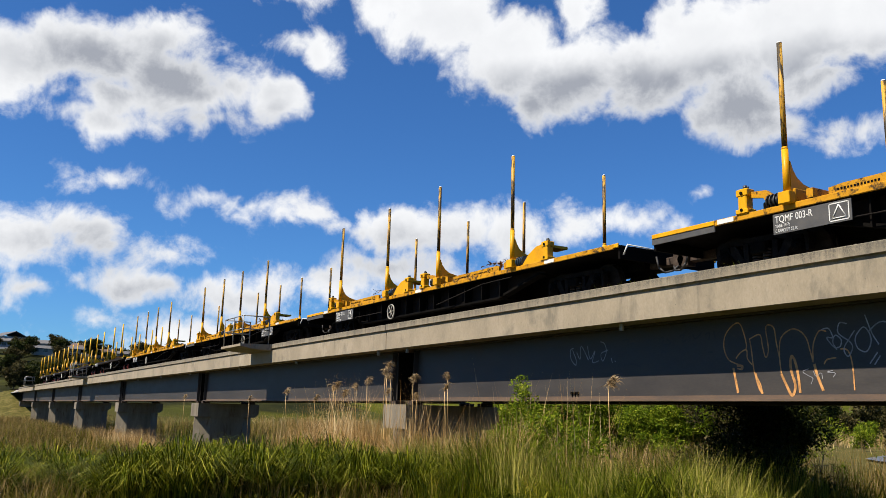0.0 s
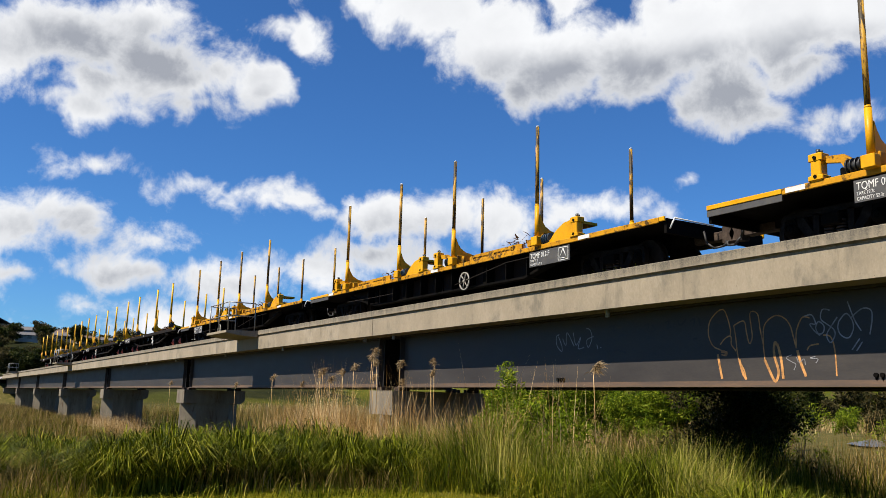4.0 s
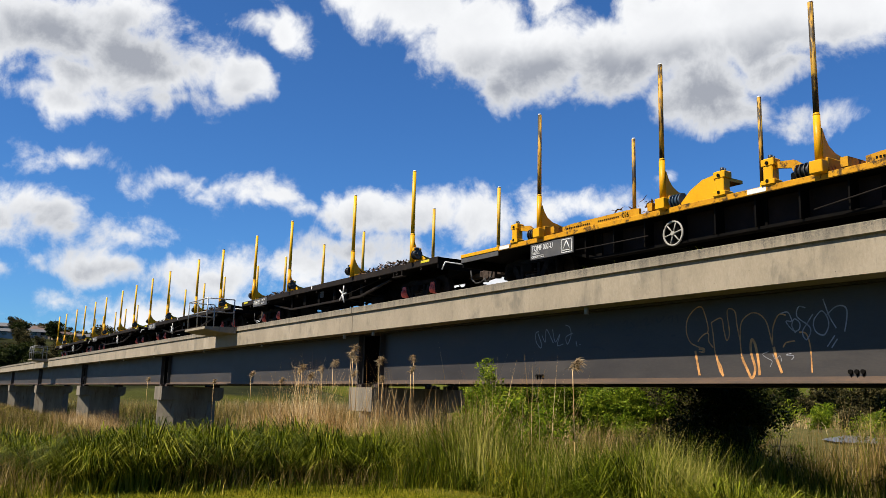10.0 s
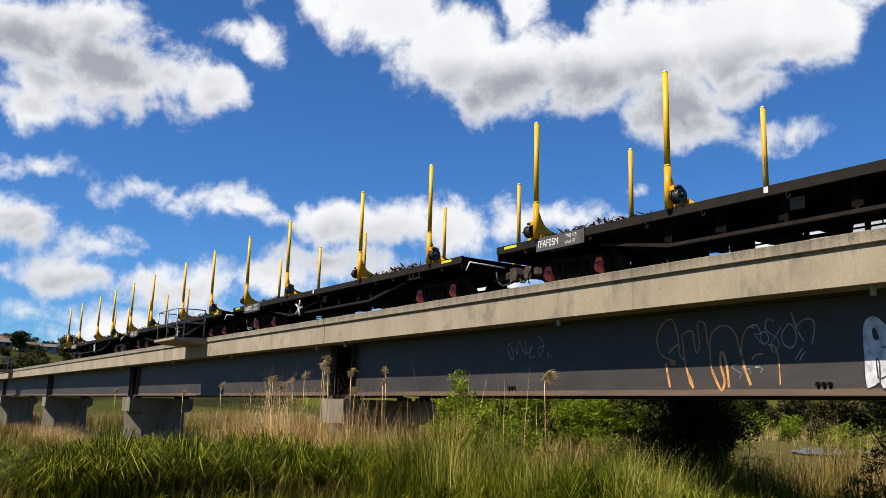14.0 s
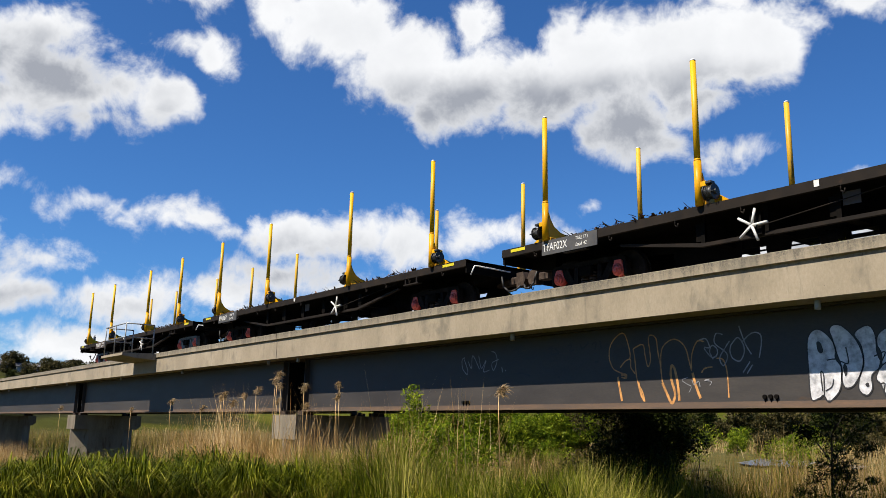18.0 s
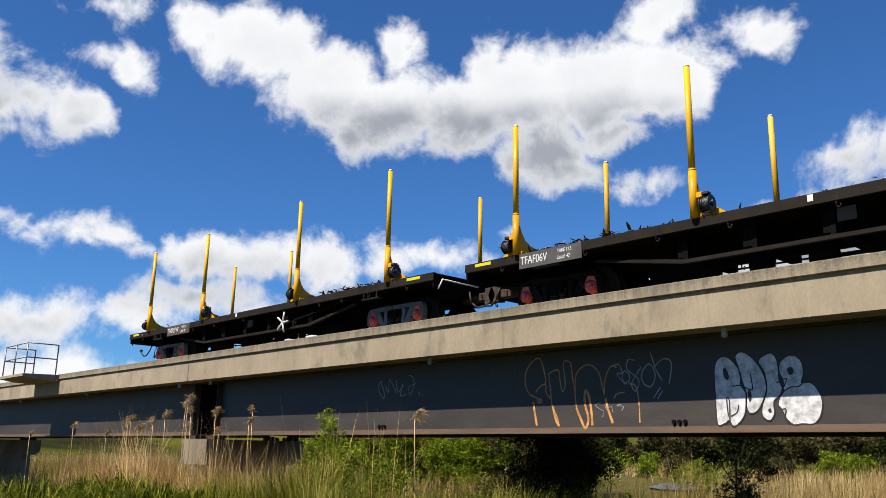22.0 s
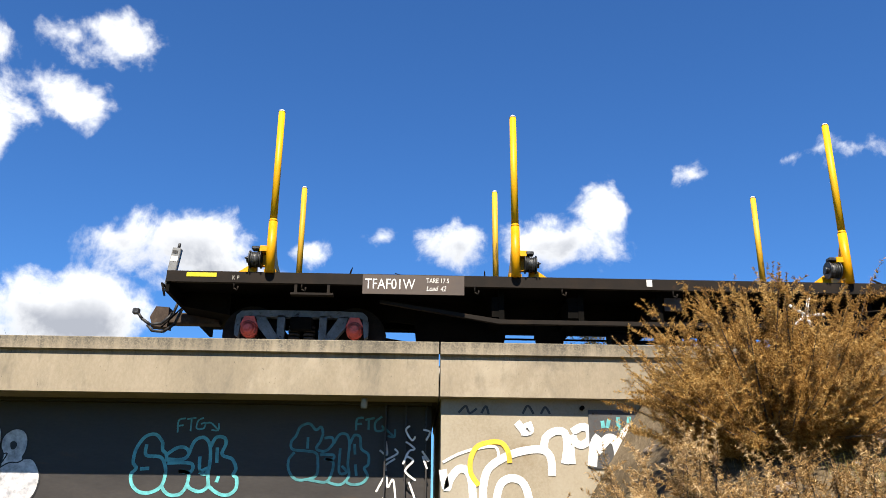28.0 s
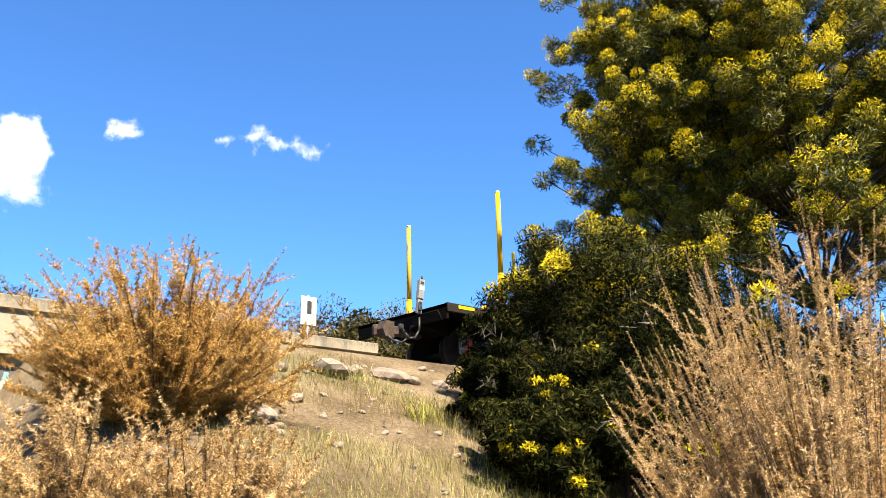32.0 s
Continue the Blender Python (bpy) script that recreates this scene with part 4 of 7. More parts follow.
WALL_BOLD_AT = (0.4, 2.06)
WALL_BOLD = (
    [(0.00, 0.44), (0.05, 0.21), (0.10, 0.33), (0.21, 0.45), (0.32, 0.42), (0.37, 0.28), (0.39, 0.00)],
    [(0.52, 0.00), (0.52, 0.25), (0.59, 0.46), (0.81, 0.61), (1.06, 0.69), (1.29, 0.70), (1.39, 0.60), (1.40, 0.38)],
    [(0.67, 0.01), (0.73, 0.25), (0.85, 0.34), (1.00, 0.31), (1.08, 0.17), (1.10, 0.01)],
    [(1.31, 0.67), (1.33, 0.85), (1.46, 0.94), (1.58, 0.92), (1.61, 0.76), (1.57, 0.53)],
    [(1.68, 0.93), (1.81, 1.00), (1.90, 0.96), (1.90, 0.84), (1.80, 0.77), (1.71, 0.81), (1.68, 0.90)],
    [(1.65, 0.76), (1.66, 0.53)],
    [(0.96, 1.05), (1.06, 0.93)],
    [(1.01, 0.93), (1.13, 0.94), (1.10, 1.05)])

WALL_YELLOW_AT = (0.76, 2.31)
WALL_YELLOW = (
    [(0.10, -0.00), (0.00, 0.15), (-0.00, 0.33), (0.08, 0.48), (0.25, 0.54), (0.40, 0.53), (0.48, 0.42), (0.50, 0.28)],)

BOARD_BOLD_AT = (2.32, 2.56)
BOARD_BOLD = (
    [(0.00, -0.00), (0.04, 0.27), (0.11, 0.38)],
    [(0.06, 0.18), (0.22, 0.35), (0.32, 0.31), (0.35, 0.18), (0.35, 0.02)],
    [(0.42, 0.08), (0.41, 0.34), (0.53, 0.49), (0.64, 0.49), (0.67, 0.36)],
    [(0.53, 0.06), (0.49, 0.24), (0.58, 0.40), (0.71, 0.40)],
    [(0.66, 0.27), (0.85, 0.29), (0.89, 0.17), (0.78, 0.06), (0.65, 0.12), (0.60, 0.21), (0.69, 0.27)])

BOARD_TEAL_AT = (2.48, 3.04)
BOARD_TEAL = (
    [(0.00, 0.10), (0.01, 0.01)],
    [(0.09, 0.12), (0.06, 0.01)],
    [(0.21, 0.15), (0.22, -0.00), (0.31, -0.00), (0.36, 0.16)])



def lines(shape, strokes, at, thick, y, closed=False):
    for q in strokes:
        stroke(shape, q, thick, y, closed, at[0], at[1])
    return shape


silver = tagged(new("silver_scrawl"), "silver bubble letters with black outlines sprayed on the girder", "graffiti")
for i, q in enumerate(SILVER_LETTERS):
    fill = Shape()
    blob(fill, q, GY - 0.0006 * i, *SILVER_LETTERS_AT, 1.0, 1.0)
    part("bubble", fill, SILVER, silver)
    part("outline", lines(Shape(), [q], SILVER_LETTERS_AT, 0.020, GY - 0.004, True), INK, silver, "black sprayed outline")
for q in SILVER_EYES:
    eye = Shape()
    blob(eye, q, GY - 0.006, *SILVER_EYES_AT, 1.0, 1.0)
    part("counter", eye, INK, silver)
for q in SILVER_LINES:
    part("inner_line", lines(Shape(), [q], SILVER_LINES_AT, 0.018, GY - 0.005), INK, silver, "black sprayed line")
DULL_TEAL = paint("dull_teal_spray", (0.05, 0.21, 0.23), 0.6, 0.1)
scrawl("teal_scrawl", [(TEAL_ONE, TEAL_ONE_AT, 0.045, GY), (TEAL_TAG, TEAL_TAG_AT, 0.022, GY)], TEAL, "teal looping letters and an arrow sprayed on the girder")
scrawl("teal_scrawl", [(TEAL_TWO, TEAL_TWO_AT, 0.036, GY), (TEAL_TAG_TWO, TEAL_TAG_TWO_AT, 0.03, GY)], DULL_TEAL, "dull teal looping letters and an arrow sprayed on the girder")
scrawl("orange_scrawl", [(ORANGE_LINES, ORANGE_LINES_AT, 0.022, GY), (ORANGE_DRIPS, ORANGE_DRIPS_AT, 0.045, GY - 0.001)], ORANGE, "dull orange dripping scrawl sprayed on the girder")
scrawl("pale_scrawl", [(PALE_LINES, PALE_LINES_AT, 0.020, GY - 0.002)], FAINT, "thin faded white scrawl beside an orange one")
scrawl("pale_scrawl", [(SMALL_TAG, SMALL_TAG_AT, 0.011, GY - 0.003)], FAINT, "small thin white tag low on the girder")
scrawl("pale_scrawl", [(FAR_TAG, FAR_TAG_AT, 0.020, GY)], FAINT, "thin faded white scrawl high on the girder")
scrawl("black_scrawl", [(DARK_MARKS, DARK_MARKS_AT, 0.035, GY)], INK, "faint black marks on the dark girder")
scrawl("white_scrawl", [(WHITE_TAGS, WHITE_TAGS_AT, 0.026, GY - 0.002)], CHALK, "white tags sprayed on the girder's end")
scrawl("white_scrawl", [(POST_TAGS, POST_TAGS_AT, 0.026, GIRDER_Y - 0.156)], CHALK, "white tags sprayed beside the bearing stiffeners")
scrawl("white_scrawl", [(WALL_BOLD, WALL_BOLD_AT, 0.10, AY - 0.002), (WALL_THIN, WALL_THIN_AT, 0.035, AY - 0.003)], CHALK, "broad white sprayed shapes on the abutment wall")
scrawl("yellow_scrawl", [(WALL_YELLOW, WALL_YELLOW_AT, 0.065, AY - 0.005)], SUNNY, "yellow arch sprayed on the abutment wall")
scrawl("white_scrawl", [(BOARD_BOLD, BOARD_BOLD_AT, 0.12, ABUT_Y - 0.026)], CHALK, "broad white sprayed letters across the wall and board")
scrawl("teal_scrawl", [(BOARD_TEAL, BOARD_TEAL_AT, 0.05, ABUT_Y - 0.024)], TEAL, "faded teal strokes on the plywood board")
for a in ([(0.0, 0.4), (0.08, 0.7), (0.12, 0.4), (0.2, 0.6)], [(0.25, 0.4), (0.3, 0.7), (0.33, 0.35)], [(0.7, 0.4), (0.76, 0.75), (0.82, 0.4)], [(0.9, 0.4), (0.95, 0.7), (1.0, 0.4)]):
    scrawl("dark_scrawl", [([[(u * 1.2, w * 0.3) for u, w in a]], (0.6, 3.1), 0.03, AY)], PLATE_GREY, "faded dark tag at the top of the abutment wall")

# sign past the end of the kerb
sign = tagged(new("track_sign"), "white rectangular trackside sign with a black symbol on a steel post", "sign")
part("post", Shape().tube((10.0, 15.64, 3.6), (10.0, 15.64, 6.1), 0.03), GALV, sign)
face = part("sign_face", Shape().box(9.80, 10.20, 15.59, 15.61, 5.42, 6.06, 0.004), WHITE, sign)
sy = Shape().box(9.95, 10.07, 15.584, 15.588, 5.66, 5.96)
part("symbol", sy, INK, face)

# ---- train ----
# seconds, place of the last wagon's tail
TRAIN_T = [(0, -129.15), (2, -119.3), (3, -114.45), (4, -109.5), (6, -99.5), (8, -90.04), (9, -85.41), (10, -80.78), (12, -71.62), (13, -66.98), (14, -62.41), (16, -53.31), (18, -44.57), (19, -40.21), (20, -35.83), (21, -31.52), (22, -27.3), (23, -23.07), (24, -19.02), (24.5, -16.98), (26.5, -9.13), (28, -3.5), (30, 3.7), (32, 10.4)]
K_LEN, K_PITCH, Y_LEN, Y_PITCH = 14.78, 15.97, 17.0, 17.92
wheelsets = []


def turned_ring(shape, centre, r_out, r_in, thick, n=20):
    """A ring in the xz plane."""
    x, y, z = centre
    v = []
    for yy, r in ((y - thick / 2, r_out), (y + thick / 2, r_out), (y + thick / 2, r_in), (y - thick / 2, r_in)):
        v += [(x + r * math.cos(2 * math.pi * i / n), yy, z + r * math.sin(2 * math.pi * i / n)) for i in range(n)]
    shape.add(v, [(a * n + i, a * n + (i + 1) % n, ((a + 1) % 4) * n + (i + 1) % n, ((a + 1) % 4) * n + i) for a in range(4) for i in range(n)], True)
    return shape


def wheelset_mesh():
    """About its own axle, so that it can roll."""
    s = Shape().tube((0, -0.72, 0), (0, 0.72, 0), 0.07, n=12)
    for side in (-1, 1):
        a = side * 0.535
        s.tube((0, a - 0.065, 0), (0, a + 0.065, 0), 0.43, 0.43, 28)
        s.tube((0, a - side * 0.065, 0), (0, a - side * 0.092, 0), 0.455, 0.455, 28)
        s.tube((0, a + side * 0.065, 0), (0, a + side * 0.10, 0), 0.13, 0.11, 14)
        for i in range(3):
            w = i * 2.094
            s.tube((0.25 * math.cos(w), a + side * 0.06, 0.25 * math.sin(w)), (0.25 * math.cos(w), a + side * 0.075, 0.25 * math.sin(w)), 0.035, n=8)
    return s.mesh("wheelset", WHEEL)


WHEEL = surface("wheel_steel", [(0.006, 0.005, 0.0045), (0.012, 0.0096, 0.0085), (0.025, 0.0195, 0.0165)], 8.0, (0.6, 0.85), sheen=0.1)
WHEELSET = wheelset_mesh()


def side_frame(y):
    """Cast frame with two windows and a spring opening between them."""
    s, a, b = Shape(), y - 0.06, y + 0.06
    s.prism([(-0.97, 0.54), (-0.95, 0.66), (-0.88, 0.72), (-0.5, 0.735), (0.5, 0.735), (0.88, 0.72), (0.95, 0.66), (0.97, 0.54), (0.91, 0.60), (0.84, 0.635), (0.5, 0.635), (-0.5, 0.635), (-0.84, 0.635), (-0.91, 0.60)], a, b)
    for m in (-1, 1):
        s.prism([(m * 0.88, 0.62), (m * 0.97, 0.58), (m * 0.965, 0.36), (m * 0.91, 0.33)], a, b)
        s.prism([(m * 0.54, 0.65), (m * 0.67, 0.65), (m * 0.63, 0.48), (m * 0.38, 0.18), (m * 0.24, 0.18)], a, b)
        s.prism([(m * 0.25, 0.66), (m * 0.36, 0.66), (m * 0.35, 0.16), (m * 0.25, 0.16)], a, b)
    s.prism([(-0.5, 0.13), (0.5, 0.13), (0.42, 0.24), (-0.42, 0.24)], a - 0.02, b + 0.02)
    return s


SIDE_FRAMES = {m: side_frame(m * 0.80) for m in (-1, 1)}


def bogie(parent, x, frame_mat, cap_mat):
    b = part("bogie", Shape().box(-0.16, 0.16, -0.95, 0.95, 0.42, 0.62, 0.02), BLACK, parent, "three-piece freight bogie")
    b.location = (x, 0, 0)
    for m in (-1, 1):
        part("side_frame", SIDE_FRAMES[m], frame_mat, b, "cast side frame, pale grey on the last wagon")
        springs = Shape()
        for q in (-0.11, 0.11):
            for i in range(5):
                springs.tube((q, m * 0.80, 0.25 + i * 0.055), (q, m * 0.80, 0.285 + i * 0.055), 0.085, n=12)
        part("spring", springs, RUST, b)
        for w in (-0.765, 0.765):
            cap = Shape().tube((w, m * 0.74, 0.45), (w, m * 0.88, 0.45), 0.122, 0.120, 20).tube((w, m * 0.88, 0.45), (w, m * 0.915, 0.45), 0.120, 0.09, 20).tube((w, m * 0.915, 0.45), (w, m * 0.93, 0.45), 0.09, 0.045, 20).tube((w, m * 0.93, 0.45), (w, m * 0.95, 0.45), 0.032, n=8)
            cap.prism([(w - 0.13, 0.50), (w - 0.07, 0.64), (w + 0.07, 0.64), (w + 0.13, 0.50)], m * 0.80 - 0.07, m * 0.80 + 0.07)
            for i in range(3):
                g = i * 2.094 + 0.5
                cap.tube((w + 0.07 * math.cos(g), m * 0.87, 0.46 + 0.07 * math.sin(g)), (w + 0.07 * math.cos(g), m * 0.895, 0.46 + 0.07 * math.sin(g)), 0.014, n=6)
            part("bearing_cap", cap, cap_mat, b, "red axle bearing cap" if cap_mat is RED_CAP else "dark axle bearing cap")
    for w in (-0.765, 0.765):
        axle = part("wheelset", WHEELSET, None, b)
        axle.location = (w, 0, 0.43)
        wheelsets.append(axle)
    return b


def coupler(parent, x, m):
    """Knuckle coupler and brake hose at an end; m = 1 for the leading end."""
    c = Shape().box(min(x - m * 0.5, x + m * 0.30), max(x - m * 0.5, x + m * 0.30), -0.09, 0.09, 0.70, 0.88, 0.02)
    c.prism([(x + m * 0.28, 0.62), (x + m * 0.50, 0.64), (x + m * 0.56, 0.78), (x + m * 0.48, 0.95), (x + m * 0.28, 0.94)], -0.17, 0.06)
    c.box(min(x + m * 0.42, x + m * 0.60), max(x + m * 0.42, x + m * 0.60), 0.04, 0.16, 0.66, 0.90, 0.03)
    part("coupler", c, RUST, parent, "rusty knuckle coupler")
    pts = [(x + m * 0.02, -0.38, 0.86), (x + m * 0.10, -0.40, 0.62), (x + m * 0.26, -0.38, 0.50), (x + m * 0.44, -0.34, 0.52), (x + m * 0.54, -0.28, 0.62)]
    part("brake_hose", Shape().pipe(pts, 0.022), HOSE, parent, "drooping black brake hose")
    part("uncoupling_rod", Shape().pipe([(x + m * 0.03, -1.30, 0.80), (x + m * 0.10, -1.25, 1.0), (x + m * 0.10, -0.2, 0.98)], 0.016), WHITE if m > 0 else BLACK, parent)


def debris(spots, seed, width=1.3):
    """Shredded bark left on a deck."""
    rnd = random.Random(seed)
    s = Shape()
    for x0, x1, count, high in spots:
        for _ in range(count * 4):
            u = rnd.random()
            x, y = x0 + (x1 - x0) * u, rnd.uniform(-width, -0.2 if rnd.random() < 0.7 else width)
            hump = 0.55 * high * math.sin(math.pi * u) ** 0.7 * rnd.random()
            l, a, e = rnd.uniform(0.06, 0.22), rnd.uniform(0, 6.28), rnd.uniform(-0.5, 0.6)
            d = Vector((math.cos(a) * math.cos(e), math.sin(a) * math.cos(e), math.sin(e))) * l
            p, w = Vector((x, y, hump + 0.02)), Vector((-math.sin(a), math.cos(a), 0.3)) * rnd.uniform(0.008, 0.028)
            bend = Vector((0, 0, rnd.uniform(-0.03, 0.03)))
            t = Vector((0, 0, 0.006))
            s.add([p - w, p + w, p + d * 0.5 + bend + w, p + d * 0.5 + bend - w, p + d + w * 0.4, p + d - w * 0.4, p + d * 0.5 + bend - t * 2], [(0, 1, 2, 3), (3, 2, 4, 5), (0, 6, 1), (6, 5, 4)])
    return s


def stanchion(parent, x, side, pole_mat, foot_mat, top, seat, winch):
    """Sleeve, tube and cap of one log stanchion, with the curved knee of its bolster."""
    y, k = side * 1.45, 1.0 if winch else 0.86
    st = part("stanchion", Shape().tube((x, y, seat - 0.06), (x, y, seat + 0.70), 0.068 * k, 0.064 * k, 16).tube((x, y, seat + 0.70), (x, y, seat + 0.74), 0.064 * k, 0.054 * k, 16), foot_mat, parent, "yellow tubular log stanchion with a white tip")
    part("tube", Shape().tube((x, y, seat + 0.70), (x, y, top - 0.03), 0.054 * k, 0.050 * k, 14), pole_mat, st)
    part("tip", Shape().tube((x, y, top - 0.03), (x, y, top), 0.053 * k, 0.035 * k, 14), WHITE, st)
    knee = [(y - side * 0.04, seat + 0.50), (y - side * 0.10, seat + 0.36), (y - side * 0.19, seat + 0.24), (y - side * 0.34, seat + 0.155), (y - side * 0.60, seat + 0.10), (y - side * 0.95, seat + 0.06), (y - side * 0.95, seat - 0.02), (y - side * 0.02, seat - 0.02)]
    part("knee", Shape().prism(knee, x - 0.06, x + 0.06, "x"), foot_mat, st)
    if winch and side < 0:
        a, zc, yc = x + winch * 0.21, seat + 0.13, y + 0.02
        w = Shape().tube((a - 0.07, yc, zc), (a + 0.07, yc, zc), 0.105, n=20)
        for q in (-0.085, 0.07):
            w.tube((a + q, yc, zc), (a + q + 0.016, yc, zc), 0.13, n=20)
        for i in range(4):
            w.tube((a - 0.055 + i * 0.033, yc, zc), (a - 0.04 + i * 0.033, yc, zc), 0.112, n=16)
        w.tube((a + winch * 0.085, yc, zc), (a + winch * 0.125, yc, zc), 0.05, n=8)
        w.pipe([(a + winch * 0.11, yc - 0.03, zc), (a + winch * 0.12, yc - 0.13, zc - 0.02)], 0.014, 6)
        w.box(a - 0.06, a + 0.05, yc - 0.06, yc + 0.06, zc + 0.14, zc + 0.19, 0.01)
        part("winch", w, WINCH, st, "grey ratchet winch for the load strap")
        br = Shape().box(min(x, a), max(x, a), y + 0.10, y + 0.17, seat + 0.06, seat + 0.32, 0.008).box(min(x, x + winch * 0.16), max(x, x + winch * 0.16), y - 0.03, y + 0.12, seat + 0.24, seat + 0.33, 0.008)
        br.prism([(x + winch * 0.20, seat + 0.16), (x + winch * 0.46, seat - 0.02), (x + winch * 0.20, seat - 0.02)], y + 0.13, y + 0.18)
        part("winch_bracket", br, foot_mat, st)


def bars(parent, x, z, widths, high, mat, y, name="lettering_bar"):
    s, q = Shape(), x
    for w in widths:
        s.box(q, q + w * 0.6, y - 0.003, y + 0.003, z, z + high)
        q += w
    return part(name, s, mat, parent)


def black_wagon(code, panel_mat, seed, heap, posts, brake_x, panel_x, last):
    """posts: places of its stanchions; brake_x, panel_x: of its handbrake and of its lettering panel."""
    w = tagged(new("log_wagon"), "black bogie log wagon with bright yellow stanchions, bark on its deck", "wagon", "wagons of the train")
    d = Shape().box(0, K_LEN, -1.40, 1.40, 1.06, 1.13)
    part("deck", d, BLACK, w, "black steel deck")
    for m in (-1, 1):
        e = Shape().prism([(m * 1.42, 0.98), (m * 1.42, 1.14), (m * 1.34, 1.14), (m * 1.34, 1.13), (m * 1.405, 1.125), (m * 1.405, 0.995), (m * 1.34, 0.98)], 0.0, K_LEN, "x")
        part("side_sill", e, DECK_EDGE, w, "dusty dark brown side sill")
    for x in (0.0, K_LEN - 0.05):
        part("headstock", Shape().box(x, x + 0.05, -1.39, 1.39, 0.84, 1.12).prism([(x + (0.0 if x else 0.05), 0.84), (x + (-0.7 if x else 0.75), 0.72), (x + (-0.7 if x else 0.75), 1.05), (x + (0.0 if x else 0.05), 1.05)], -0.6, 0.6), BLACK, w)
    for y, low in ((-0.30, 0.57), (0.22, 0.73)):
        sill = [(0.6, 1.06), (0.6, 0.78), (3.2, 0.74), (4.7, low), (10.1, low), (11.6, 0.74), (14.2, 0.78), (14.2, 1.06)]
        part("centre_sill", Shape().prism(sill, y, y + 0.08), BLACK, w)
    for x0, x1 in ((3.5, 4.93), (5.33, 5.83), (6.43, 6.79), (7.17, 7.66), (8.29, 8.66), (9.31, 9.77), (10.16, 11.3)):
        part("hanger", Shape().prism([(x0, 0.72), (x0 + 0.05, 0.24), (x1 - 0.09, 0.24), (x1, 0.72)], -0.34, -0.31), BLACK, w)
    part("brake_pipe", Shape().pipe([(1.0, 0.02, 0.70), (3.4, 0.02, 0.66), (4.6, 0.02, 0.565), (10.4, 0.02, 0.565), (11.6, 0.02, 0.66), (13.8, 0.02, 0.70)], 0.016, 6), BLACK, w)
    part("pull_rod", Shape().pipe([(brake_x + 0.05, -1.30, 0.64), (brake_x + 2.75, -1.24, 0.97)], 0.009, 6), DECK_EDGE, w)
    for m in (-1, 1):
        a = m * 1.18
        chord = Shape().prism([(3.0, 0.78), (3.0, 0.82), (4.75, 0.56), (10.0, 0.56), (11.9, 0.86), (11.9, 0.82), (10.05, 0.50), (4.7, 0.50)], a - 0.04, a + 0.04)
        part("truss_rod", chord, DECK_EDGE, w)
        for x in (4.75, 5.9, 7.05, 8.2, 9.35):
            part("post", Shape().box(x - 0.04, x + 0.04, a - 0.03, a + 0.03, 0.52, 1.06), BLACK, w)
        for x in (0.95, 1.9, 2.9, 4.35, 5.6, 7.2, 10.7, 11.6, 12.6, 13.9):
            part("tie_hook", Shape().pipe([(x, m * 1.40, 1.0), (x, m * 1.40, 0.90), (x + 0.05, m * 1.40, 0.87), (x + 0.06, m * 1.40, 0.93)], 0.012, 6), DECK_EDGE, w)
    for x in (4.7, 5.8, 7.0, 8.2, 9.4, 10.1):
        part("cross_bearer", Shape().box(x - 0.09, x + 0.09, -1.2, 0.4, 0.60, 0.9).box(x - 0.09, x + 0.09, 0.4, 1.2, 0.94, 1.05), BLACK, w)
    part("brake_cylinder", Shape().tube((6.45, -0.5, 0.42), (6.80, -0.5, 0.42), 0.17, n=14).tube((6.80, -0.5, 0.42), (7.6, -0.5, 0.42), 0.03), BLACK, w)
    part("air_reservoir", Shape().tube((10.2, -0.75, 0.40), (11.0, -0.75, 0.40), 0.16, n=14), BLACK, w)
    part("step", Shape().box(1.75, 2.35, -1.42, -1.30, 0.82, 0.85).box(1.8, 1.84, -1.41, -1.37, 0.85, 1.0).box(2.26, 2.3, -1.41, -1.37, 0.85, 1.0), DECK_EDGE, w)
    part("step", Shape().box(12.4, 13.0, -1.42, -1.30, 0.82, 0.85).box(12.45, 12.49, -1.41, -1.37, 0.85, 1.0).box(12.9, 12.94, -1.41, -1.37, 0.85, 1.0), DECK_EDGE, w)
    for x, e in zip(posts, (-1, 1, -1, 1)):
        part("bolster", Shape().box(x - 0.09, x + 0.09, -1.40, 1.40, 1.13, 1.20, 0.012), YELLOW_WORN, w, "yellow steel bolster across the deck")
        for side in (-1, 1):
            stanchion(w, x, side, POLE_CLEAN if side < 0 else POLE_RUBBED, YELLOW, 3.70, 1.19, e)
    # pale casting on the last wagon, the copy darkened for shade on the others
    casting = BOGIE if last else BOGIE_SHADED
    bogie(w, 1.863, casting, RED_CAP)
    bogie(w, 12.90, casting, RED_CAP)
    coupler(w, 0.0, -1)
    coupler(w, K_LEN, 1)
    hub = (brake_x, -1.34, 0.66)
    brake = Shape().tube((hub[0], -1.30, hub[2]), (hub[0], -1.38, hub[2]), 0.035, n=10)
    for i in range(5):
        g = radians(72 * i + 75)
        t = (hub[0] + 0.27 * math.cos(g), -1.37, hub[2] + 0.27 * math.sin(g))
        brake.tube((hub[0], -1.37, hub[2]), t, 0.022, n=8)
    part("handbrake", brake, WHITE, w, "white five-spoked handbrake")
    part("handbrake_bracket", Shape().box(brake_x - 0.08, brake_x + 0.12, -1.30, -1.18, 0.52, 0.86), BLACK, w)
    for x in (0.28, 13.95):
        part("reflector", Shape().box(x, x + 0.42, -1.426, -1.42, 1.055, 1.115), REFLECTOR, w, "yellow reflective strip")
    panel = part("lettering_panel", Shape().box(2.72, 4.16, -1.436, -1.421, 0.845, 1.13), panel_mat, w, "dark panel with white stencilled lettering")
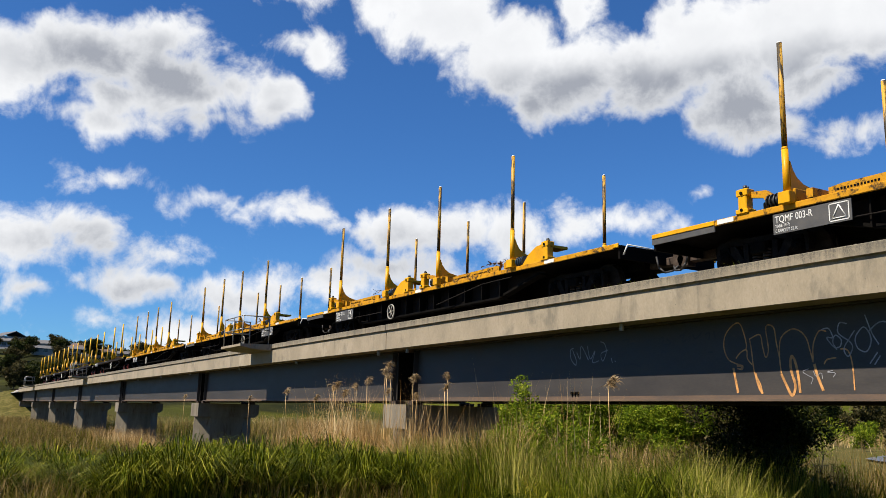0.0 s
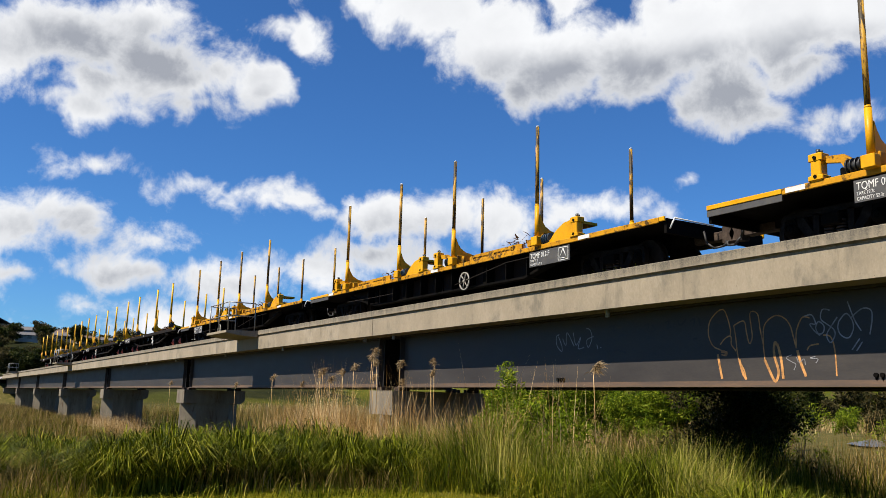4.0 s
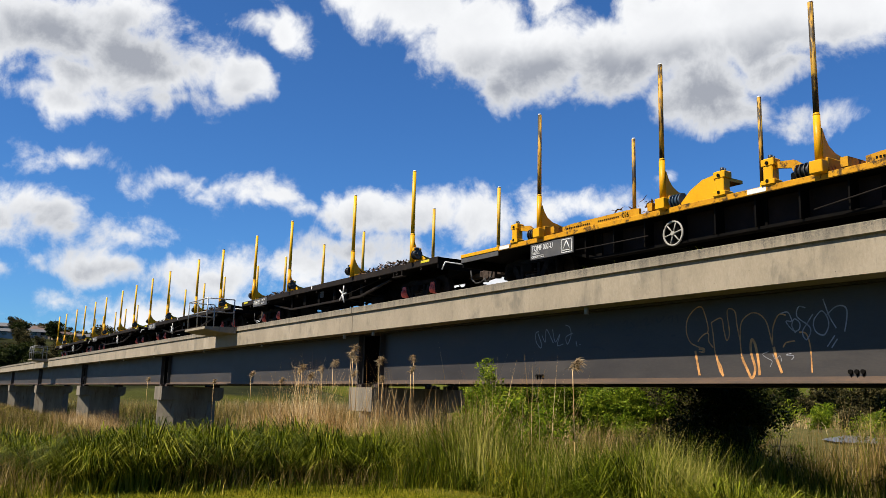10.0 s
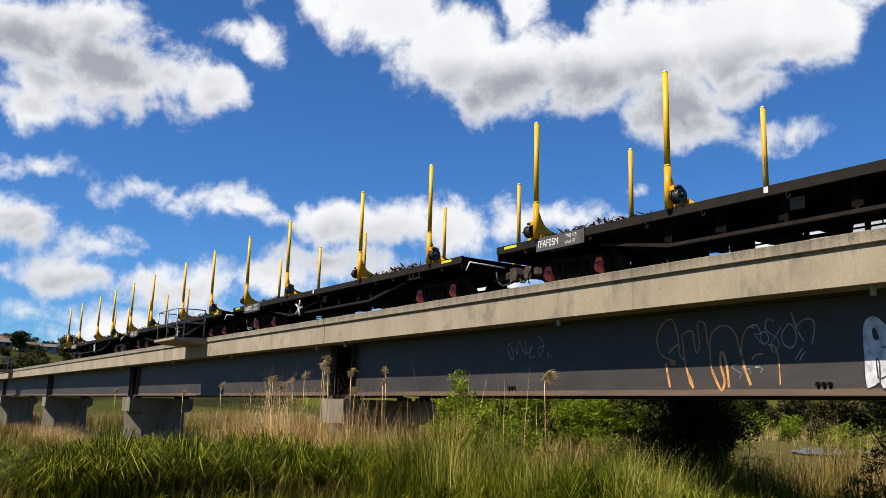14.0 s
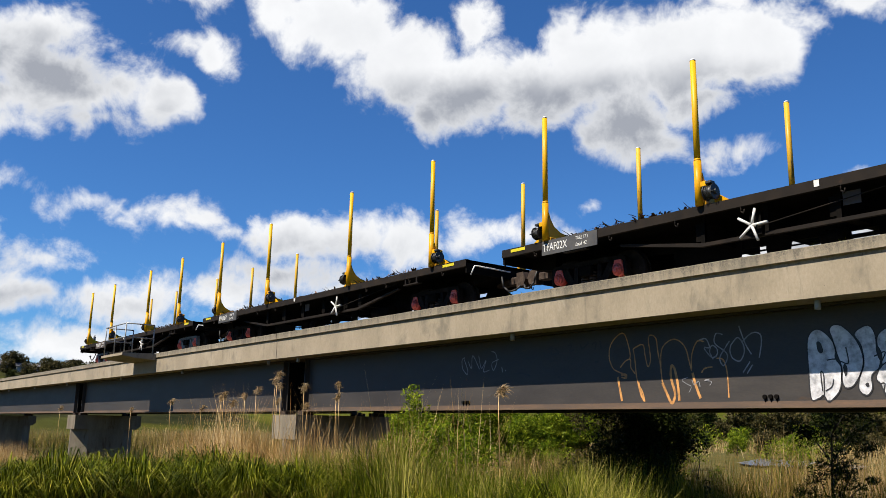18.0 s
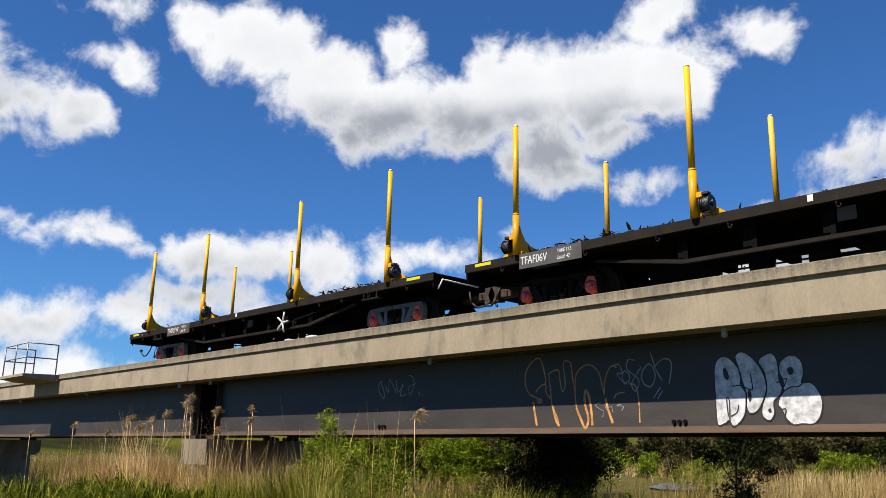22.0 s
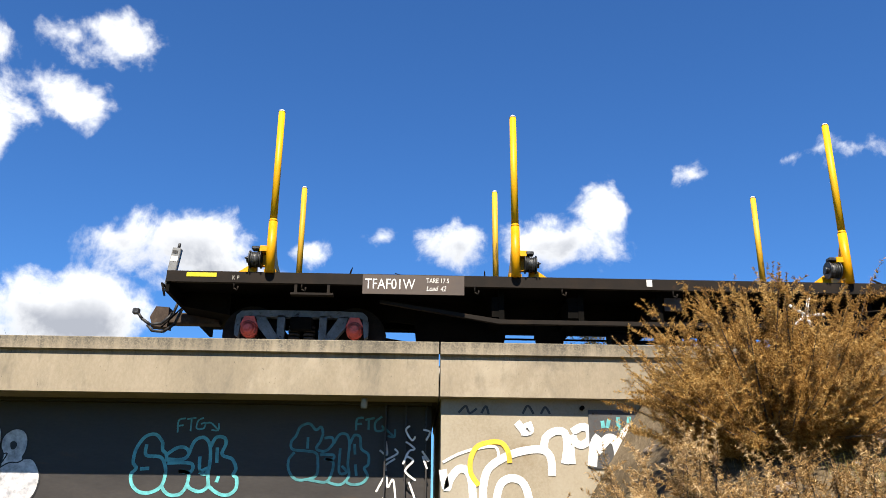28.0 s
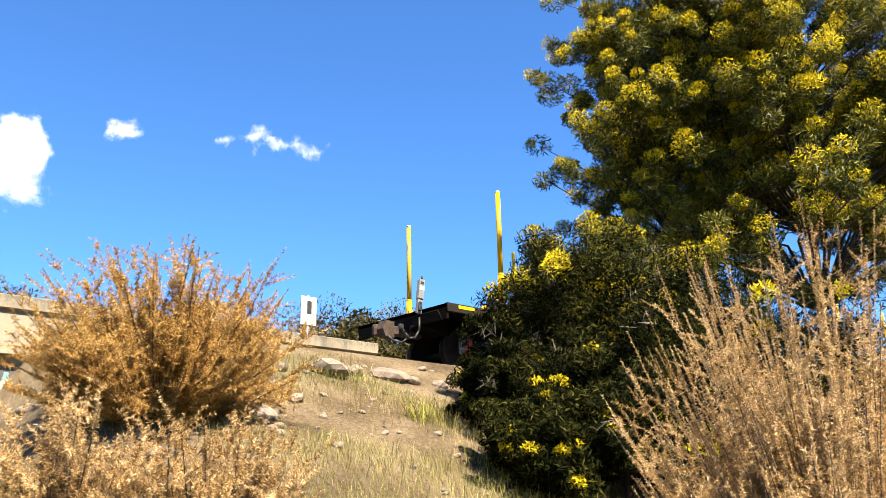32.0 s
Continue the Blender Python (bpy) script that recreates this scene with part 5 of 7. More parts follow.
    lettering(code, 0.215, (2.75, -1.438, 0.92), WHITE, panel)
    lettering("TARE 17.5", 0.095, (3.62, -1.438, 1.02), WHITE, panel)
    lettering("Load  42", 0.105, (3.62, -1.438, 0.90), WHITE, panel, lean=0.25)
    panel.location = (panel_x - 2.72, 0, 0)
    part("tag", Shape().box(6.82, 6.90, -1.424, -1.42, 1.03, 1.13), WHITE, w)
    part("tag", Shape().box(7.12, 7.38, -1.205, -1.20, 0.73, 0.93), PLATE_BROWN, w)
    if last:
        lettering("K P", 0.085, (0.92, -1.424, 1.02), WHITE_DUSTY, w)
    if heap:
        tagged(part("bark_debris", debris(heap, seed), BARK, w, "shredded brown bark and twigs left on the deck"), kind="stuff").location = (0, 0, 1.13)
    if last:
        tilt = Matrix.Translation((-0.16, -0.76, 1.02)) @ Matrix.Rotation(radians(7), 4, "Y")
        box = Shape().box(-0.065, 0.065, -0.05, 0.05, 0.28, 0.68, 0.012, tilt).prism([(-0.05, 0.0), (0.05, 0.0), (0.06, 0.29), (-0.06, 0.29)], -0.03, 0.03)
        box.v = [tuple(tilt @ Vector(q)) if k >= len(box.v) - 8 else q for k, q in enumerate(box.v)]
        dev = part("tail_device", box, CASE, w, "slim grey end-of-train marker leaning on the deck's corner")
        part("aerial", Shape().tube(tilt @ Vector((0.01, 0, 0.68)), tilt @ Vector((0.01, 0, 0.76)), 0.024, 0.02, 10), HOSE, dev, "short black aerial")
        part("lens", Shape().box(-0.05, 0.03, -0.053, -0.05, 0.58, 0.63, 0, tilt), HOSE, dev, "dark lens")
        part("panel", Shape().box(-0.055, 0.05, -0.054, -0.05, 0.46, 0.54, 0, tilt), WHITE, dev)
        part("clamp", Shape().box(-0.05, 0.03, -0.07, -0.03, 0.04, 0.22, 0.01, tilt), WINCH, dev)
        part("tail_hose", Shape().pipe([(0.0, -0.60, 0.98), (-0.06, -0.66, 0.72), (-0.20, -0.70, 0.55), (-0.36, -0.72, 0.52), (-0.48, -0.74, 0.60), (-0.56, -0.74, 0.70)], 0.022), HOSE, w, "looped black brake hose")
        part("hose_end", Shape().box(-0.63, -0.53, -0.78, -0.70, 0.67, 0.76, 0.015), WINCH, w)
        part("chain", Shape().pipe([(-0.02, -0.45, 0.84), (-0.16, -0.45, 0.68), (-0.30, -0.40, 0.56)], 0.012, 6), BLACK, w)
    return w


def cradle(parent, x, number):
    """Yellow log cradle between two stanchions 3.55 m apart, with its winches, wedge and bolted blocks."""
    z = 1.01
    c = part("cradle", Shape().box(x - 0.15, x + 3.75, -1.30, 1.30, z, z + 0.05).box(x + 0.30, x + 0.42, -1.38, 1.38, z + 0.05, z + 0.20).box(x + 3.1, x + 3.22, -1.38, 1.38, z + 0.05, z + 0.20), YELLOW_WORN, parent, "yellow steel log cradle, scraped and rusty")
    for m in (-1, 1):
        rail = Shape().prism([(x + 0.70, z), (x + 0.70, z + 0.13), (x + 0.95, z + 0.155), (x + 2.75, z + 0.165), (x + 2.90, z + 0.15), (x + 2.90, z)], m * 1.36 - 0.03, m * 1.36 + 0.03)
        part("side_rail", rail, YELLOW_WORN, c, "yellow side rail with black lettering")
        wedge = [(x + 3.83, z), (x + 3.95, z + 0.06), (x + 4.15, z + 0.24), (x + 4.42, z + 0.38), (x + 4.72, z + 0.42), (x + 4.72, z)]
        part("wedge", Shape().prism(wedge, m * 1.36 - 0.05, m * 1.36 + 0.05).prism([(x + 4.30, z + 0.36), (x + 4.72, z + 0.36), (x + 4.72, z + 0.42), (x + 4.42, z + 0.40)], min(m * 1.3, m * 0.7), max(m * 1.3, m * 0.7)), YELLOW, c, "yellow wedge-shaped end stop")
        for q in (x + 4.80, x - 0.92):
            blk = Shape().box(q - 0.09, q + 0.09, m * 1.34 - 0.09, m * 1.34 + 0.09, z, z + 0.46, 0.015).box(q - 0.13, q + 0.13, m * 1.34 - 0.11, m * 1.34 + 0.11, z + 0.02, z + 0.10, 0.01).box(q - 0.12, q + 0.12, m * 1.34 - 0.10, m * 1.34 + 0.10, z + 0.33, z + 0.45, 0.01)
            b = part("end_block", blk, YELLOW, c, "yellow bolted corner block")
            part("bolt", Shape().tube((q, m * 1.34, z + 0.46), (q, m * 1.34, z + 0.53), 0.035, n=8).tube((q + 0.06, m * 1.34, z + 0.46), (q + 0.06, m * 1.34, z + 0.50), 0.02, n=6), WINCH, b)
            for zz in (0.08, 0.38):
                part("bolt", Shape().tube((q, m * 1.46, z + zz), (q, m * 1.40, z + zz), 0.03, n=8), BLACK, b)
        part("link_arm", Shape().prism([(x - 0.85, z + 0.40), (x - 0.5, z + 0.36), (x - 0.28, z + 0.20), (x - 0.28, z), (x - 0.42, z), (x - 0.55, z + 0.24), (x - 0.85, z + 0.30)], m * 1.30 - 0.04, m * 1.30 + 0.04), YELLOW_WORN, c)
        part("hydraulic_valve", Shape().box(x - 0.62, x - 0.42, m * 1.2 - 0.08, m * 1.2 + 0.08, z, z + 0.18, 0.02).tube((x - 0.52, m * 1.2, z + 0.18), (x - 0.52, m * 1.2, z + 0.26), 0.04, n=8), BLACK, c)
        for a, mat in ((x - 0.30, WINCH), (x + 3.82, WINCH_BLUE)):
            dr = Shape().tube((a - 0.10, m * 1.34, z + 0.13), (a + 0.10, m * 1.34, z + 0.13), 0.085, n=18)
            for q in (-0.12, -0.05, 0.03, 0.10):
                dr.tube((a + q, m * 1.34, z + 0.13), (a + q + 0.02, m * 1.34, z + 0.13), 0.125, n=18)
            part("winch", dr, mat, c, "dark blue-grey strap winch")
    bars(c, x + 0.85, z + 0.055, [0.055] * 13, 0.034, BLACK, -1.392)
    bars(c, x + 1.78, z + 0.06, [0.055] * 11, 0.034, BLACK, -1.392)
    lettering(number, 0.15, (x + 2.46, -1.394, z + 0.03), BLACK, c)
    for q, e in ((x, 0), (x + 3.55, 0)):
        for side in (-1, 1):
            stanchion(parent, q, side, POLE_WORN, YELLOW, 3.82, z + 0.22, e)
            part("socket", Shape().box(q - 0.11, q + 0.11, side * 1.45 - 0.10, side * 1.45 + 0.06, z, z + 0.20, 0.01), YELLOW, parent)
        part("bolster", Shape().box(q - 0.10, q + 0.10, -1.38, 1.38, z + 0.05, z + 0.26, 0.012), YELLOW_WORN, parent, "yellow bolster across the cradle")


def yellow_wagon(code, seed, numbers, turned):
    """turned: coupled the other way round, so that its data panel leads."""
    hx, lx = (10.02, 10.1) if turned else (6.78, 0.0)
    w = tagged(new("log_wagon"), "black skeletal log wagon with scraped yellow cradles and stanchions", "wagon", "wagons of the train")
    part("deck", Shape().box(0, Y_LEN, -1.36, 1.36, 0.93, 1.00), BLACK, w)
    for m in (-1, 1):
        part("side_sill", Shape().box(1.55, Y_LEN - 0.15, m * 1.40 - 0.02, m * 1.40 + 0.02, 0.925, 1.03, 0.008), YELLOW_WORN, w, "yellow side sill, paint scraped to rust")
        for x0, x1 in ((0.0, 1.54), (Y_LEN - 0.14, Y_LEN)):
            part("end_sill", Shape().box(x0, x1, m * 1.40 - 0.02, m * 1.40 + 0.02, 0.945, 1.03, 0.008), YELLOW, w)
        part("skirt", Shape().box(0.0, 1.54, m * 1.39 - 0.015, m * 1.39 + 0.015, 0.83, 0.943), PLATE_GREY, w)
        web = [(2.9, 0.92), (2.9, 0.80), (4.6, 0.42), (12.4, 0.42), (14.1, 0.80), (14.1, 0.92)]
        part("side_girder", Shape().prism(web, m * 1.05 - 0.015, m * 1.05 + 0.015), GIRDER_BROWN, w, "dark brown deep side girder")
        part("bottom_chord", Shape().prism([(2.9, 0.78), (4.6, 0.38), (12.4, 0.38), (14.1, 0.78), (14.1, 0.83), (12.35, 0.43), (4.65, 0.43), (2.9, 0.83)], m * 1.12 - 0.10, m * 1.12 + 0.10), BLACK, w)
        for i in range(11):
            x = 4.4 + i * 0.82
            part("rib", Shape().box(x - 0.015, x + 0.015, min(m * 1.06, m * 1.30), max(m * 1.06, m * 1.30), 0.42, 0.93), BLACK, w)
        part("hand_rail", Shape().pipe([(3.0, m * 1.36, 0.62), (4.5, m * 1.36, 0.60), (6.2, m * 1.36, 0.60)], 0.012, 6), DECK_EDGE, w)
        part("stay", Shape().pipe([(9.6, m * 1.36, 0.50), (11.9, m * 1.36, 0.80), (13.2, m * 1.36, 0.82)], 0.012, 6), DECK_EDGE, w)
    for x in (0.0, Y_LEN - 0.06):
        part("headstock", Shape().box(x, x + 0.06, -1.36, 1.36, 0.72, 0.94), BLACK, w)
    part("centre_sill", Shape().prism([(0.5, 0.93), (0.5, 0.7), (3.0, 0.62), (4.6, 0.38), (12.4, 0.38), (14.0, 0.62), (16.5, 0.7), (16.5, 0.93)], -0.22, 0.22), BLACK, w)
    for x in (4.6, 6.4, 8.5, 10.6, 12.4):
        part("cross_bearer", Shape().box(x - 0.08, x + 0.08, -1.1, 1.1, 0.40, 0.92), BLACK, w)
    bogie(w, 2.05, BOGIE_SHADED, BLACK)
    bogie(w, 14.95, BOGIE_SHADED, BLACK)
    coupler(w, 0.0, -1)
    coupler(w, Y_LEN, 1)
    hb = turned_ring(Shape(), (hx, -1.34, 0.56), 0.235, 0.205, 0.03, 24)
    for i in range(6):
        g = i * 1.0472 + 0.2
        hb.tube((hx, -1.34, 0.56), (hx + 0.22 * math.cos(g), -1.34, 0.56 + 0.22 * math.sin(g)), 0.013, n=6)
    hb.tube((hx, -1.30, 0.56), (hx, -1.37, 0.56), 0.04, n=10)
    part("handbrake_wheel", hb, WHITE_DUSTY, w, "white six-spoked handbrake wheel")
    part("handbrake_bracket", Shape().box(hx - 0.08, hx + 0.08, -1.31, -1.05, 0.46, 0.66), BLACK, w)
    panel = part("lettering_panel", Shape().box(2.80, 4.20, -1.444, -1.424, 0.55, 0.885), PLATE_GREY, w, "grey data panel with white lettering and a triangle")
    lettering(code, 0.165, (2.84, -1.447, 0.735), WHITE, panel)
    lettering("TARE      19.7t", 0.075, (2.84, -1.447, 0.655), WHITE, panel)
    lettering("CAPACITY  52.3t", 0.075, (2.84, -1.447, 0.575), WHITE, panel)
    sq = Shape()
    for q in ((3.82, 4.16, 0.845, 0.86), (3.82, 4.16, 0.575, 0.59), (3.82, 3.835, 0.575, 0.86), (4.145, 4.16, 0.575, 0.86)):
        sq.box(q[0], q[1], -1.448, -1.444, q[2], q[3])
    for a, b in (((3.87, 0.61), (3.99, 0.825)), ((3.99, 0.825), (4.11, 0.61)), ((3.87, 0.62), (4.11, 0.62))):
        sq.tube((a[0], -1.447, a[1]), (b[0], -1.447, b[1]), 0.011, n=4)
    part("symbol", sq, WHITE, panel)
    panel.location.x = lx
    for x in (1.62, 14.55, 8.45):
        part("patch", Shape().box(x, x + 0.36, -1.424, -1.42, 0.94, 1.02), WHITE, w, "white marker patch")
    cradle(w, 3.10, numbers[0])
    cradle(w, 9.63 if turned else 9.78, numbers[1])
    tagged(part("bark_debris", debris([(5.2, 6.6, 30, 0.10), (11.6, 13.4, 60, 0.15)], seed), BARK, w, "dark shredded bark on the cradle"), kind="stuff").location = (0, 0, 1.25)
    return w


wagons = []
HEAPS = {0: [(2.0, 4.6, 60, 0.05), (10.2, 12.9, 240, 0.20)], 1: [(1.5, 4.6, 260, 0.16), (5.2, 9.0, 90, 0.06), (10.0, 13.0, 200, 0.15)],
         2: [(1.6, 4.8, 240, 0.18), (10.0, 13.2, 300, 0.24)], 3: [(1.6, 4.6, 300, 0.22), (9.9, 13.4, 420, 0.36)]}
for k, (code, mat, at, posts, brake_x, panel_x) in enumerate((
        ("TFAF01W", PLATE_BROWN, 0.0, (1.44, 4.94, 9.78, 13.32), 9.11, 2.76), ("TFAF06V", PLATE_GREY, 15.71, (1.38, 5.08, 9.90, 13.55), 9.15, 1.44),
        ("TFAF02X", PLATE_GREY, 31.68, (1.32, 4.88, 9.86, 13.42), 5.75, 1.20), ("TFAF05M", PLATE_GREY, 47.80, (1.38, 4.93, 9.93, 13.52), 9.17, 1.36))):
    wagons.append((black_wagon(code, mat, 11 + k, HEAPS[k], posts, brake_x, panel_x, k == 0), at))
for k, (code, numbers, at) in enumerate((("TQMF 002-U", ("026", "039"), 63.65), ("TQMF 012-F", ("032", "037"), 81.5), ("TQMF 001-L", ("033", "017"), 99.5), ("TQMF 003-R", ("041", "028"), 117.45))):
    wagons.append((yellow_wagon(code, 31 + k, numbers, k == 1), at))


def motions():
    for w, off in wagons:
        walk(w, [(t, pose(m + off, TRACK_Y, RAIL_Z + 0.03)) for t, m in TRAIN_T])
    # the wheels roll without slipping: a row for each 70 degrees or so
    for axle in wheelsets:
        rows, x, z = [], axle.location.x, axle.location.z
        for i in range(0, 321):
            t = i / 10
            k = max(j for j in range(len(TRAIN_T) - 1) if TRAIN_T[j][0] <= t or j == 0)
            (t0, a), (t1, b) = TRAIN_T[k], TRAIN_T[k + 1]
            m = a + (b - a) * (t - t0) / (t1 - t0)
            rows.append((t, pose(x, 0, z, 0, math.degrees((m + 130) / 0.43), 0)))
        walk(axle, rows)

# ---- plants ----
GRASS_GREEN = leaf("green_grass", [(0.02, 0.03, 0.0015), (0.062, 0.08, 0.003), (0.142, 0.148, 0.0067), (0.30, 0.25, 0.03)], 0.45, 0.14, 0.7)
GRASS_DRY = leaf("dry_grass", [(0.07586, 0.05833, 0.01167), (0.1633, 0.1167, 0.03208), (0.2566, 0.175, 0.06416), (0.3383, 0.2508, 0.1167)], 0.6, 0.14, 0.7)
REED_DRY = leaf("dry_reed", [(0.2016, 0.1192, 0.03666), (0.3849, 0.2382, 0.09164), (0.5499, 0.3757, 0.1741), (0.6781, 0.5131, 0.2841)], 0.55, 0.14, 0.7)
REED_GREEN = leaf("green_reed", [(0.022, 0.034, 0.002), (0.072, 0.095, 0.005), (0.165, 0.178, 0.014), (0.36, 0.32, 0.08)], 0.45, 0.14, 0.7)
PLUME = leaf("reed_plume", [(0.1903, 0.1244, 0.05854), (0.3073, 0.2195, 0.1171), (0.4024, 0.3147, 0.1975)], 0.7, 0.35, 3.0)
LAWN = leaf("lawn_grass", [(0.03616, 0.04464, 0.001607), (0.09036, 0.1004, 0.003214), (0.1688, 0.1562, 0.007229), (0.2531, 0.2009, 0.02411)], 0.5, 0.14, 0.7)
WILLOW = leaf("willow_leaf", [(0.04027, 0.06997, 0.003866), (0.08948, 0.1358, 0.006443), (0.1611, 0.2058, 0.0116), (0.2505, 0.2798, 0.02577)], 0.45, 0.3, 0.8)
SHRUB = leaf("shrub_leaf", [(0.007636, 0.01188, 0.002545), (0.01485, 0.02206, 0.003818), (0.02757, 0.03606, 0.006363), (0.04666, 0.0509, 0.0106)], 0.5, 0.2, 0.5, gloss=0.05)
OLIVE = leaf("olive_leaf", [(0.0169, 0.01739, 0.005795), (0.0338, 0.03187, 0.009658), (0.05795, 0.04829, 0.01642), (0.08689, 0.07001, 0.02897)], 0.55, 0.2, 0.3, gloss=0.05)
BRUSH = leaf("brownish_scrub_leaf", [(0.03, 0.026, 0.012), (0.065, 0.053, 0.025), (0.11, 0.088, 0.042), (0.16, 0.125, 0.06)], 0.6, 0.2, 0.6)
GORSE = leaf("dead_gorse", [(0.145, 0.075, 0.02), (0.30, 0.166, 0.046), (0.45, 0.272, 0.088), (0.56, 0.395, 0.16)], 0.7, 0.2, 1.6)
GORSE_PALE = leaf("pale_dead_gorse", [(0.1738, 0.1072, 0.04211), (0.3302, 0.2052, 0.08428), (0.478, 0.3263, 0.1579), (0.6084, 0.4663, 0.2738)], 0.7, 0.2, 1.6)
WATTLE = leaf("wattle_leaf", [(0.02107, 0.02582, 0.00483), (0.04741, 0.05533, 0.009659), (0.09883, 0.1008, 0.01546), (0.1976, 0.1782, 0.02898)], 0.5, 0.2, 0.9, gloss=0.08)
BLOSSOM = leaf("wattle_blossom", [(0.2644, 0.2163, 0.00721), (0.4326, 0.3486, 0.01202), (0.6249, 0.5047, 0.03005)], 0.6, 0.25, 1.2)
TWIG = surface("grey_twig", [(0.0338, 0.02656, 0.02173), (0.0676, 0.05553, 0.04588), (0.1159, 0.1014, 0.08689)], 14.0, (0.8, 0.95), bump=0.3)
TRUNK = surface("dark_bark", [(0.01208, 0.009658, 0.007728), (0.02414, 0.01932, 0.01546), (0.04346, 0.03621, 0.02897)], 9.0, (0.85, 0.95), bump=0.6, depth=0.03, stretch=(1, 1, 0.3))
LUSH = leaf("lush_grass", [(0.009, 0.015, 0.0012), (0.028, 0.042, 0.002), (0.068, 0.088, 0.004), (0.135, 0.15, 0.008), (0.26, 0.25, 0.035)], 0.4, 0.14, 0.7)
BANK_GREEN = leaf("thin_bank_grass", [(0.09, 0.085, 0.022), (0.15, 0.145, 0.045), (0.22, 0.21, 0.07), (0.32, 0.27, 0.12)], 0.55, 0.14, 0.7)
STRAW = leaf("sunlit_straw", [(0.165, 0.1073, 0.03713), (0.297, 0.2063, 0.0825), (0.4125, 0.3135, 0.1485), (0.5115, 0.4125, 0.2228)], 0.55, 0.2, 0.8)
# wattle leaf with the low scrub's inner shade put into its colour
SCRUB_SHADED = leaf("shaded_wattle_leaf", [(0.003, 0.004, 0.0013), (0.008, 0.0098, 0.0026), (0.019, 0.021, 0.005), (0.055, 0.053, 0.011)], 0.7, 0.12, 1.2, gloss=0.02)
gen = np.random.default_rng(7)


def tri_mesh(name, v, f, mat):
    """Arrays of points and triangles."""
    v, f = np.asarray(v, np.float32), np.asarray(f, np.int32)
    me = bpy.data.meshes.new(name)
    me.vertices.add(len(v))
    me.vertices.foreach_set("co", v.ravel())
    me.loops.add(f.size)
    me.loops.foreach_set("vertex_index", f.ravel())
    me.polygons.add(len(f))
    me.polygons.foreach_set("loop_start", np.arange(0, f.size, 3, dtype=np.int32))
    me.update(calc_edges=True)
    me.materials.append(mat)
    return me


def blades(foot, high, wide, lean, curl=0.5):
    """Grass blades: foot (n, 3), height, width and lean for each; each is a bent strip of three triangles."""
    n = len(foot)
    yaw = gen.uniform(0, 2 * np.pi, n)
    side = np.stack([np.cos(yaw), np.sin(yaw), np.zeros(n)], 1) * (wide / 2)[:, None]
    off = gen.uniform(0, 2 * np.pi, n)
    tip = np.stack([np.cos(off), np.sin(off), np.zeros(n)], 1) * (high * lean)[:, None]
    up = np.stack([np.zeros(n), np.zeros(n), high], 1)
    mid = foot + up * 0.58 + tip * 0.58 * (1 - curl)
    top = foot + up * (1 - 0.25 * lean[:, None]) + tip
    v = np.stack([foot - side, foot + side, mid - side * 0.75, mid + side * 0.75, top], 1).reshape(-1, 3)
    k = np.arange(n)[:, None] * 5
    f = np.concatenate([k + [0, 1, 3], k + [0, 3, 2], k + [2, 3, 4]], 1).reshape(-1, 3)
    return v, f


def footing(x, y):
    return np.stack([x, y, np.array([ground_z(a, b) for a, b in zip(x, y)]) - 0.03], 1)


def patch(x, y, f=0.25, seed=0.0):
    return np.array([noise.noise((a * f, b * f, seed)) for a, b in zip(x, y)])


def stuff(name, v, f, mat, label, category="grass"):
    return tagged(new(name, tri_mesh(name, v, f, mat)), label, category, kind="stuff")


def meadow(name, n, box, high, wide, lean, mat, label, clump=None, keep=None):
    x, y = gen.uniform(box[0], box[1], n), gen.uniform(box[2], box[3], n)
    good = np.ones(n, bool)
    if clump:
        good &= patch(x, y, clump[0], clump[1]) + gen.uniform(-0.25, 0.25, n) > clump[2]
    if keep:
        good &= keep(x, y)
    x, y = x[good], y[good]
    n = len(x)
    vary = 1 + 0.45 * patch(x, y, 0.35, 5.0)
    h = gen.uniform(high[0], high[1], n) * vary
    v, f = blades(footing(x, y), h, gen.uniform(wide[0], wide[1], n), gen.uniform(lean[0], lean[1], n))
    return stuff(name, v, f, mat, label)


def off_lawn(x, y):
    """Past the mown edge, which runs round the lawn."""
    edge = 0.35 * np.sin(x * 0.9) + 0.3 * np.sin(y * 1.7) - 1.5 * np.clip((5.5 - y) / 3.5, 0, 1)
    return (np.hypot(x, y * 1.02) > 14.9 + edge) | (y > 8.6 + 0.3 * np.sin(x * 1.3) - np.clip(x + 10, 0, 3) * 0.25)


def off_pool(x, y):
    return ~((x / y < -0.47) & (x / y > -0.74) & (y > 30) & (y < 88))


# lawn near its edge, then rank grass, reeds and the far marsh
meadow("lawn_blades", 110000, (-17, -8, 0, 10), (0.03, 0.085), (0.005, 0.011), (0.1, 0.7), LAWN, "short mown lawn grass", keep=lambda x, y: (np.hypot(x, y) > 12) & (np.hypot(x, y) < 16.2))
meadow("lawn_fringe", 12000, (-18, -8, 0, 10.2), (0.1, 0.36), (0.006, 0.014), (0.2, 0.95), GRASS_GREEN, "unmown grass at the lawn's edge", clump=(0.5, 3.0, -0.2), keep=lambda x, y: off_lawn(x * 1.05, y * 1.03))
meadow("rank_grass", 42000, (-44, -11, -1, 10.8), (0.2, 0.7), (0.004, 0.011), (0.3, 1.2), GRASS_GREEN, "rank green grass", clump=(0.45, 2.0, -0.05), keep=lambda x, y: off_lawn(x, y) & (y < -x * 1.2))
meadow("far_rank_grass", 26000, (-110, -42, 0, 11), (0.4, 0.85), (0.012, 0.03), (0.1, 0.7), GRASS_GREEN, "rank green grass", clump=(0.12, 2.0, -0.1))
